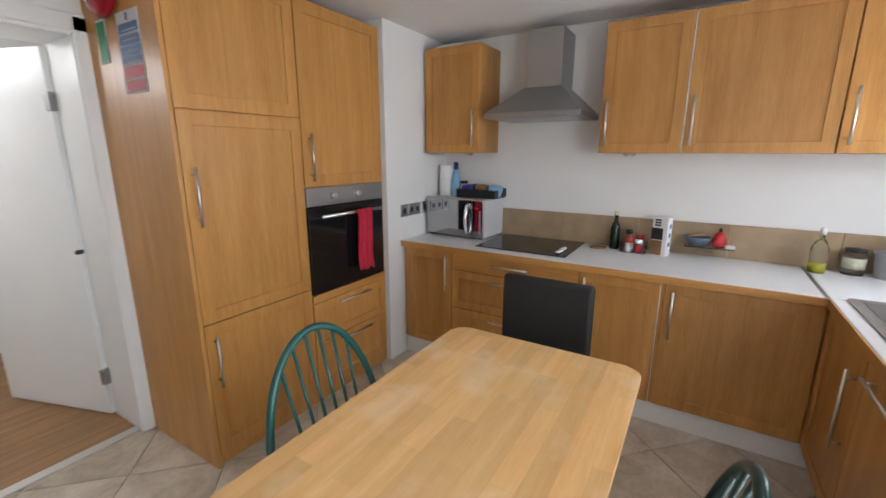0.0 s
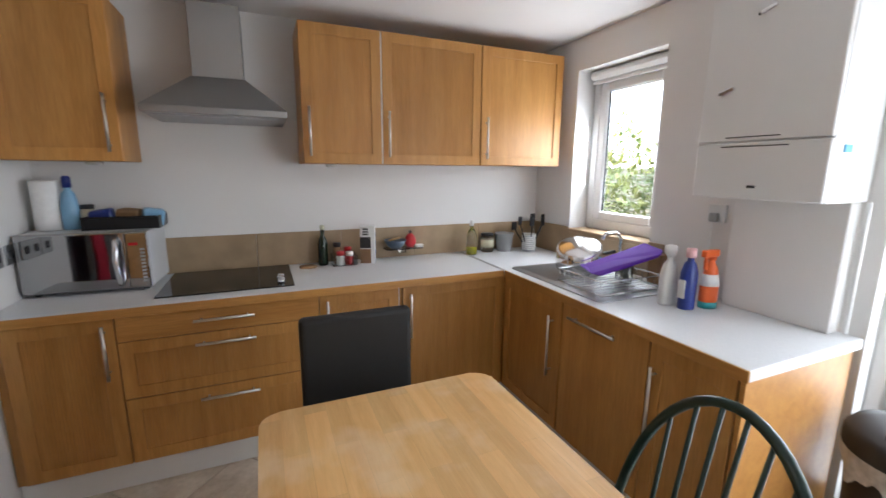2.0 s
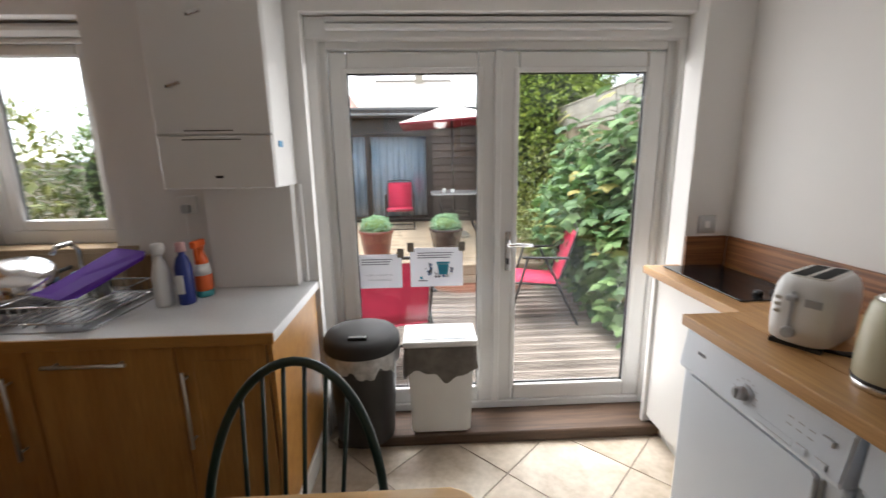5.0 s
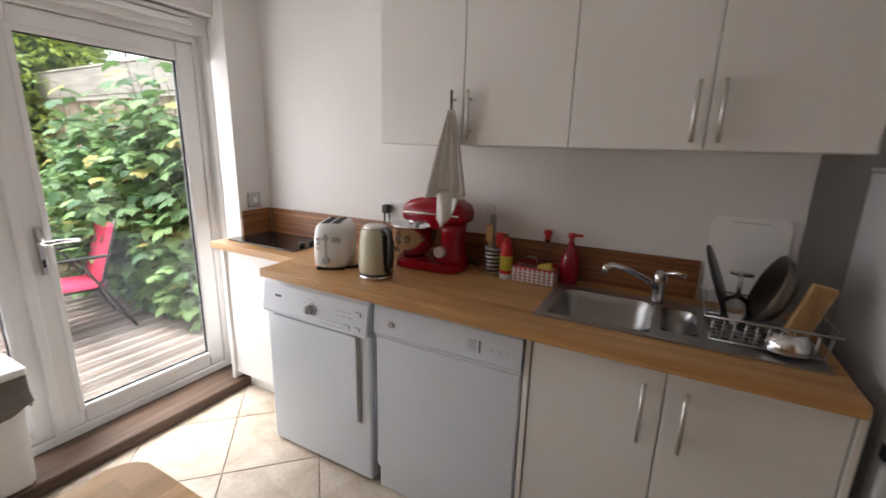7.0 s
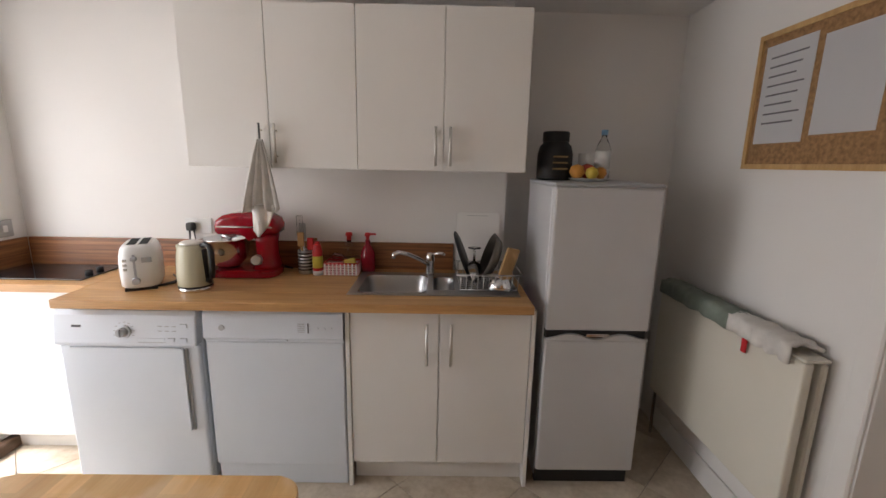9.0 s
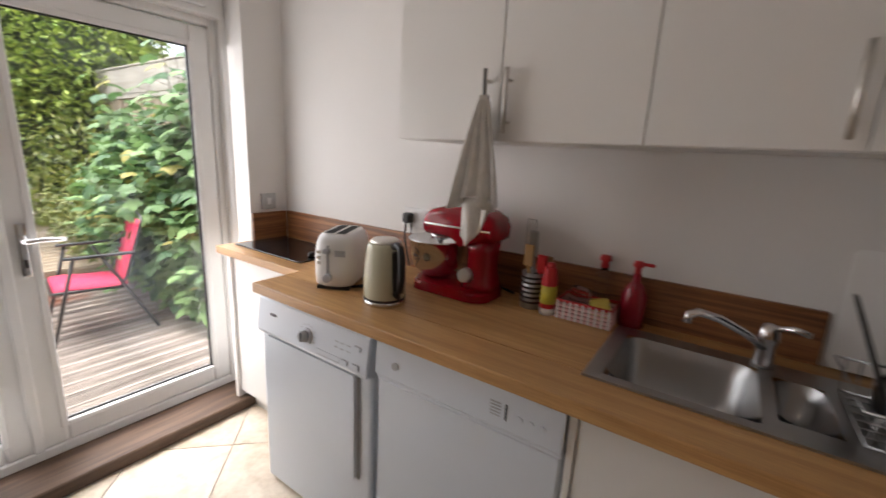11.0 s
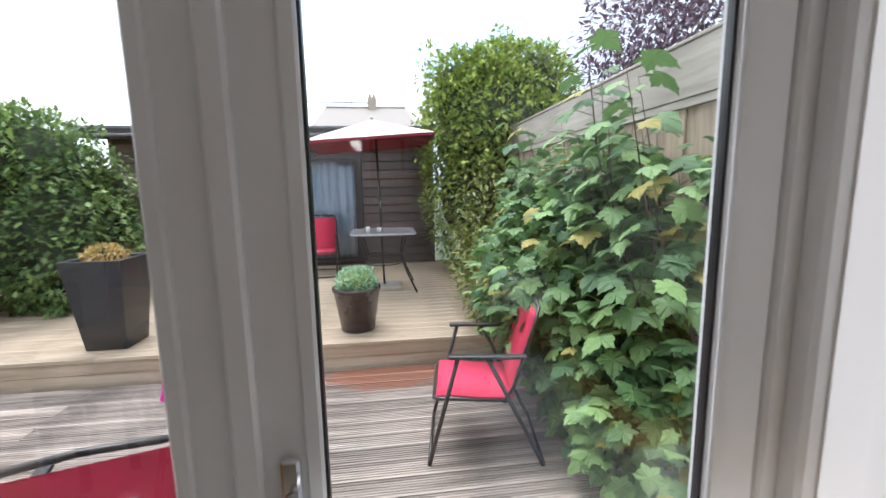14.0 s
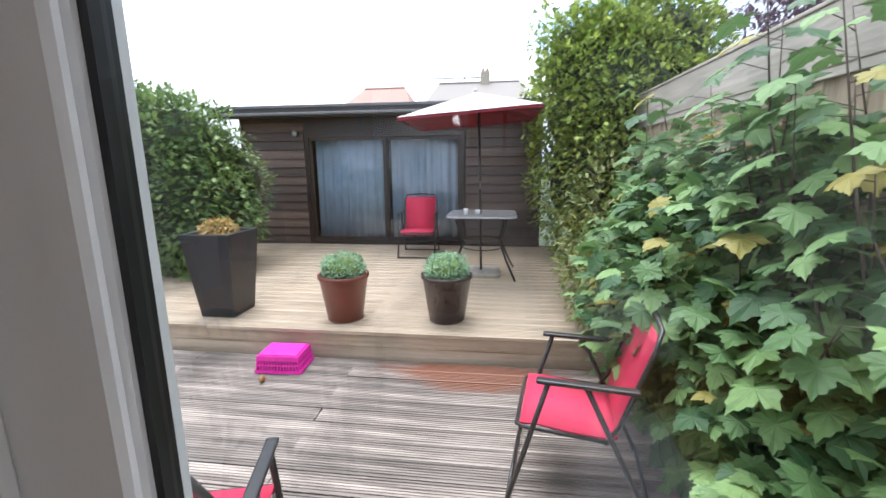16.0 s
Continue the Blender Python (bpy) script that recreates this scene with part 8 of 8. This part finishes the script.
bmesh.ops.bevel(bm, geom=[e for e in bm.edges if e.verts[0].co.z > 0.92 and e.verts[1].co.z > 0.92], offset=0.004, segments=1, affect="EDGES")
part("tub", bm, M_planter, p, world=True)
part("soil", B(5.10, 5.48, 2.63, 3.01, 0.861, 0.875), M_soil, p, world=True)
foliage("dry_flowers", [((5.29, 2.83, 0.94), (0.15, 0.15, 0.10), 700)], OVAL, OVAL_F, 0.035, M_yellow, p, 5, 0.0, 0.6, 1.2)
# pink crate upside down on the lower deck
M_pink = paint("hot_pink_plastic", (0.72, 0.02, 0.36), 0.4, 0.05, 5, 0.02)
cr = thing("crate", 4.735, 1.985, ZD1, "hot pink plastic crate upside down on the deck", "crate", rz=3)
W, D, H2 = 0.345, 0.25, 0.145


def tapered(bm):
    """Draws the crate's sides in towards its upturned bottom."""
    for v in bm.verts:
        k = 1 - 0.13 * v.co.z / H2
        v.co.x, v.co.y = v.co.x * k, v.co.y * k
    return bm


part("base_panel", tapered(B(-D / 2, D / 2, -W / 2, W / 2, H2 - 0.012, H2, 0.008, 2)), M_pink, cr)
for z0, z1 in ((0.0, 0.022), (0.056, 0.066), (0.096, 0.134)):
    bm = boxes((-D / 2 - 0.012, -D / 2, -W / 2 - 0.012, W / 2 + 0.012, z0, z1), (D / 2, D / 2 + 0.012, -W / 2 - 0.012, W / 2 + 0.012, z0, z1), (-D / 2, D / 2, -W / 2 - 0.012, -W / 2, z0, z1), (-D / 2, D / 2, W / 2, W / 2 + 0.012, z0, z1))
    part("band", tapered(bm), M_pink, cr)
for i in range(15):
    y = -W / 2 + W * i / 14
    for x in (-D / 2 - 0.01, D / 2):
        part("bar", tapered(B(x, x + 0.008, y - 0.006, y + 0.006, 0.015, 0.105)), M_pink, cr)
for i in range(10):
    x = -D / 2 + D * i / 9
    for y in (-W / 2 - 0.01, W / 2):
        part("bar", tapered(B(x - 0.006, x + 0.006, y, y + 0.008, 0.015, 0.105)), M_pink, cr)

bm = bmesh.new()
lathe(bm, [(0.0, ZD1 + 0.002), (0.022, ZD1 + 0.004), (0.030, ZD1 + 0.022), (0.018, ZD1 + 0.045), (0.0, ZD1 + 0.05)], 4.475, 2.03, 9, 1.0, 0.7)
for v in bm.verts:
    v.co.x += 0.008 * noise.noise(v.co * 40)
    v.co.y += 0.008 * noise.noise(v.co * 40 + Vector((7, 0, 0)))
solid("fallen_leaf", bm, paint("dry_brown_leaf", (0.30, 0.16, 0.06), 0.8, 0.3, 40, 0.3), "curled dry brown leaf lying on the lower deck", "leaf")

# ---- plants ----
sh = thing("shrub", 4.2, -0.9, ZD1 - 0.05, "leafy maple shrub spilling over the deck beside the fence", "shrub")
SB = [((3.55, -0.85, 0.40), (0.75, 0.45, 0.66), 560), ((4.25, -0.70, 0.72), (0.85, 0.55, 0.74), 640), ((5.0, -0.80, 0.80), (0.60, 0.34, 0.60), 300),
      ((3.95, -0.98, 1.30), (0.75, 0.30, 0.45), 150), ((3.0, -0.98, 0.22), (0.60, 0.32, 0.50), 400), ((4.9, -0.85, 1.3), (0.6, 0.35, 0.45), 140), ((3.40, -1.05, 0.95), (0.5, 0.25, 0.38), 90), ((3.60, -0.72, 0.62), (0.36, 0.24, 0.42), 150), ((3.15, -0.72, 0.25), (0.5, 0.26, 0.38), 160), ((3.35, -1.0, 1.2), (0.6, 0.22, 0.5), 130), ((2.85, -0.95, 0.75), (0.42, 0.26, 0.5), 130), ((4.3, -0.95, 1.5), (0.7, 0.25, 0.4), 130)]
SB = [(c, r, int(n * 1.35)) for c, r, n in SB + [((3.95, -0.52, 0.72), (0.3, 0.2, 0.35), 80)]]
crown = foliage("leaves", SB, MAPLE, MAPLE_F, 0.112, M_maple, sh, 11, 0.5, 0.4, 0.45)
rng = random.Random(8)
bm = bmesh.new()
lv = Leaves()
for i in range(34):
    bx, by = rng.uniform(2.85, 5.2), rng.uniform(-1.2, -0.95)
    tx, ty, tz = bx + rng.uniform(-0.45, 0.45), by + rng.uniform(0.0, 0.5), rng.uniform(1.2, 2.3) if i % 3 else rng.uniform(1.0, 1.6)
    pts = [(bx, by, ZD1 - 0.1), (bx * 0.6 + tx * 0.4 + rng.uniform(-0.05, 0.05), by * 0.6 + ty * 0.4, 0.55), (tx * 0.7 + bx * 0.3 + rng.uniform(-0.12, 0.12), ty * 0.8 + by * 0.2 + rng.uniform(-0.05, 0.08), tz * 0.72), (tx, ty, tz)]
    for q0, q1, r0, r1 in zip(pts, pts[1:], (0.009, 0.007, 0.005), (0.007, 0.005, 0.002)):
        cyl(bm, q0, q1, r0, r1, 6)
    for k5 in range(13):
        f = k5 / 12
        q = Vector(pts[1]).lerp(Vector(pts[2]), f * 2) if f < 0.5 else Vector(pts[2]).lerp(Vector(pts[3]), f * 2 - 1)
        a = k5 * 2.4 + i
        w = Vector((math.cos(a), math.sin(a) + 0.35, rng.uniform(0.1, 0.5))).normalized()
        stalk = rng.uniform(0.06, 0.13)
        cyl(bm, q, q + w * stalk, 0.0022, 0.0016, 5, False)
        lv.add(MAPLE, MAPLE_F, q + w * stalk, w + Vector((0, 0, -0.75)), Vector((rng.uniform(-0.3, 0.3), 0.25 + rng.uniform(-0.3, 0.3), 1)), 0.145 * rng.uniform(0.6, 1.3))
part("stems", bm, M_bark, sh, world=True)
me = lv.mesh("shoot_leaves", M_maple)
me.transform(MW[sh].inverted())
o = new("shoot_leaves", me)
o.parent = sh
# bushes at the foot of the conifer
bs = thing("bush", 5.9, -0.6, ZD2, "small-leaved bush at the edge of the upper deck", "bush")
foliage("leaves", [((5.25, -0.58, 0.55), (0.5, 0.40, 0.46), 1000), ((5.75, -0.62, 0.62), (0.55, 0.45, 0.5), 900), ((6.4, -0.75, 0.9), (0.6, 0.5, 0.75), 900)], OVAL, OVAL_F, 0.075, M_autumn, bs, 21, 0.3)
part("stems", T([(5.8, -0.6, ZD2 - 0.02), (5.85, -0.62, 0.7)], 0.012), M_bark, bs, world=True)
tr = thing("conifer", 8.0, -1.4, ZD2 - 0.02, "tall dense green conifer behind the fence", "tree")
rng = random.Random(77)
SPIRES = [((8.1 + rng.uniform(-0.6, 0.6), -1.3 + rng.uniform(-1.15, 1.15), rng.uniform(3.0, 3.5)), (0.13, 0.13, rng.uniform(0.22, 0.40)), 70) for _ in range(16)]
CONIFER = SPIRES + [((7.9, -1.2, 1.3), (1.1, 1.1, 1.3), 5200), ((8.05, -1.25, 2.25), (1.15, 1.22, 1.1), 6400), ((8.15, -0.8, 2.85), (0.75, 0.65, 0.7), 2200), ((8.2, -1.9, 2.95), (0.8, 0.7, 0.75), 2200), ((8.3, -1.42, 3.2), (0.6, 0.6, 0.55), 1700), ((8.35, -1.45, 3.6), (0.22, 0.22, 0.40), 220), ((8.3, -0.75, 3.05), (0.25, 0.22, 0.4), 180), ((7.4, -0.85, 1.6), (0.5, 0.45, 1.0), 900)]
foliage("crown", [(c, r, int(n * 1.5)) for c, r, n in CONIFER], SPRAY, SPRAY_F, 0.10, M_conifer, tr, 31, 0.15, 0.74, 0.5)
# near-black green that paints the crowns' inner shade and closes see-through gaps
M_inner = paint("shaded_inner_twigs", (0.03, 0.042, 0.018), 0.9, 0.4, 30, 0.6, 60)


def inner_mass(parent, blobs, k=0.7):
    """Solid dark blobs added inside a dense crown, its inner shade put into their colour."""
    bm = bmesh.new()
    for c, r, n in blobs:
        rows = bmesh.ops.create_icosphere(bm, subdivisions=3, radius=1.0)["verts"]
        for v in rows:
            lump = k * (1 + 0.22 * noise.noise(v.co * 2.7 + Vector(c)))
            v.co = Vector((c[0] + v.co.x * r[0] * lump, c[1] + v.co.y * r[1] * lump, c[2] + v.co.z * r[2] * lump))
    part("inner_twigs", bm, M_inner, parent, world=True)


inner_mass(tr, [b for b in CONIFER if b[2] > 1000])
bm = bmesh.new()
cyl(bm, (8.05, -1.45, ZD2 - 0.1), (8.1, -1.45, 2.0), 0.12, 0.08, 10)
cyl(bm, (8.1, -1.45, 2.0), (8.3, -1.5, 3.7), 0.08, 0.02, 8)
for i in range(14):
    a, z = i * 2.4, 0.6 + i * 0.19
    cyl(bm, (8.08, -1.45, z), (8.08 + 0.7 * math.cos(a), -1.45 + 0.7 * math.sin(a), z + 0.3), 0.025, 0.008, 6)
part("trunk", bm, M_bark, tr, world=True)
hg = thing("hedge", 6.6, 4.3, ZD2 - 0.02, "dense dark green leafy hedge beside the garden room", "hedge")
HEDGE = [((6.75, 4.25, 0.95), (0.75, 0.85, 0.95), 5200), ((6.9, 4.55, 1.7), (0.8, 0.85, 0.75), 4600), ((6.3, 5.2, 1.2), (0.9, 0.8, 1.2), 4200), ((7.3, 4.1, 1.3), (0.6, 0.6, 0.7), 1200), ((6.6, 4.9, 2.0), (0.7, 0.6, 0.5), 2200)]
foliage("leaves", [(c, r, int(n * 1.2)) for c, r, n in HEDGE], SPRAY, SPRAY_F, 0.10, M_laurel, hg, 41, 0.2, 0.74, 0.5)
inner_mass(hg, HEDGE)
bm = bmesh.new()
for i in range(5):
    cyl(bm, (6.5 + 0.2 * i, 4.3 + 0.1 * i, ZD2 - 0.05), (6.5 + 0.22 * i, 4.35 + 0.1 * i, 1.4), 0.03, 0.012, 6)
part("stems", bm, M_bark, hg, world=True)
hb = thing("hedge", 4.3, 6.0, -0.42, "yellow-green bush outside the kitchen window", "hedge")
foliage("leaves", [((4.3, 5.9, 1.0), (1.3, 0.7, 1.05), 1900), ((3.2, 5.4, 0.9), (0.6, 0.5, 1.0), 900), ((5.3, 6.1, 1.3), (0.9, 0.6, 1.0), 1100)], OVAL, OVAL_F, 0.13, M_autumn, hb, 51, 0.3)
part("stems", T([(4.3, 5.9, -0.42), (4.35, 5.9, 1.0)], 0.02), M_bark, hb, world=True)
pt = thing("tree", 12.2, -6.6, -0.42, "dark purple-leaved tree behind the fence", "tree")
foliage("crown", [((12.2, -6.6, 5.4), (2.1, 2.1, 1.7), 2600), ((11.6, -6.0, 4.2), (1.5, 1.4, 0.9), 900), ((12.6, -7.6, 6.6), (1.4, 1.4, 1.0), 900)], OVAL, OVAL_F, 0.20, M_purple, pt, 61, 0.3, 0.3)
bm = bmesh.new()
cyl(bm, (12.2, -6.6, -0.42), (12.2, -6.6, 3.2), 0.16, 0.11, 10)
for i in range(7):
    a = i * 0.9
    cyl(bm, (12.2, -6.6, 2.8 + 0.2 * i), (12.2 + 1.4 * math.cos(a), -6.6 + 1.4 * math.sin(a), 4.6 + 0.25 * i), 0.06, 0.015, 7)
part("trunk", bm, M_bark, pt, world=True)

# houses beyond
M_brick = paint("pale_render", (0.42, 0.36, 0.29), 0.85, 0.1, 2, 0.2)
M_rooft = paint("red_brown_roof_tiles", (0.40, 0.235, 0.185), 0.8, 0.2, 9, 0.3)
M_slate = paint("grey_brown_roof_slates", (0.30, 0.265, 0.235), 0.8, 0.2, 9, 0.3)


def house(x, y, w, d, eave, ridge, hip, tiles, label, chimney_y=None):
    """A rendered house with a hipped roof whose ridge runs along y."""
    h = thing("house", x + d / 2, y, -0.42, label, "house", "houses beyond the garden")
    part("wall", B(x, x + d, y - w / 2, y + w / 2, -0.42, eave), M_brick, h, world=True)
    bm = bmesh.new()
    a, b, m = x - 0.3, x + d + 0.3, x + d / 2
    y0, y1 = y - w / 2 - 0.25, y + w / 2 + 0.25
    e = [bm.verts.new(q) for q in ((a, y0, eave), (b, y0, eave), (b, y1, eave), (a, y1, eave))]
    r0, r1 = bm.verts.new((m, y0 + hip, ridge)), bm.verts.new((m, y1 - hip, ridge))
    for q in ((e[3], e[2], e[1], e[0]), (e[0], e[1], r0), (e[2], e[3], r1), (e[1], e[2], r1, r0), (e[3], e[0], r0, r1)):
        bm.faces.new(q)
    r = part("roof", bm, tiles, h, "tiled hipped roof", world=True)
    part("ridge_tile", T([(m, y0 + hip, ridge), (m, y1 - hip, ridge)], 0.09, 8), tiles, r, world=True)
    if chimney_y is not None:
        ch = part("chimney", B(m - 0.3, m + 0.3, chimney_y - 0.28, chimney_y + 0.28, ridge - 0.9, ridge + 0.62, 0.02), M_brick, r, world=True)
        for k in (-0.13, 0.13):
            part("chimney_pot", L([(0.09, ridge + 0.62), (0.075, ridge + 0.85), (0.06, ridge + 0.85), (0, ridge + 0.8)], m, chimney_y + k, 12), M_rooft, ch, world=True)
        aerial = part("aerial", T([(m, chimney_y + 0.2, ridge + 0.3), (m, chimney_y + 4.2, ridge + 0.34)], 0.035, 6), M_felt, r, "thin roof-top aerial boom", world=True)
        part("mast", T([(m, chimney_y + 1.3, ridge - 0.1), (m, chimney_y + 1.3, ridge + 0.6)], 0.03, 6), M_felt, aerial, world=True)
    for i in range(2):
        wy = y - w / 4 + i * w / 2
        wdw = part("window", B(x - 0.04, x - 0.001, wy - 0.6, wy + 0.6, eave - 1.6, eave - 0.4), M_blackg, h, world=True)
        part("window_frame", boxes((x - 0.06, x - 0.041, wy - 0.6, wy - 0.52, eave - 1.6, eave - 0.4), (x - 0.06, x - 0.041, wy + 0.52, wy + 0.6, eave - 1.6, eave - 0.4), (x - 0.06, x - 0.041, wy - 0.04, wy + 0.04, eave - 1.6, eave - 0.4)), M_gloss, wdw, world=True)


house(27, 7.75, 4.6, 6, 4.5, 6.5, 1.2, M_rooft, "rendered house with a red-brown tiled roof beyond the garden room")
house(27, 1.6, 6.2, 6, 4.6, 6.68, 0.8, M_slate, "rendered house with a chimney and aerial beyond the garden room", 1.2)
# ---- floor tiles, laid at 45 degrees ----
floor_ob = thing("floor_tiles", 0.1, 1.5, -0.006, "", "")
tagged(floor_ob, kind="structure")
PT = 0.42
tile_me = mesh_of("tile", B(-PT / 2 + 0.002, PT / 2 - 0.002, -PT / 2 + 0.002, PT / 2 - 0.002, -0.006, 0.0, 0.0015), M_tile)
turn45 = pose(0, 0, 0, 0, 0, 45)
for i in range(-12, 13):
    for j in range(-12, 13):
        q = turn45 @ Vector((i * PT + 0.118, j * PT - 0.018, 0))
        if XW - 0.1 < q.x < XE + 0.1 and YS - 0.1 < q.y < YN + 0.1:
            o = new("tile", tile_me)
            o.parent = floor_ob
            o.matrix_basis = MW[floor_ob].inverted() @ pose(q.x, q.y, random.uniform(-0.0006, 0.0006), random.uniform(-0.08, 0.08), random.uniform(-0.08, 0.08), 45 + 90 * random.randint(0, 3))
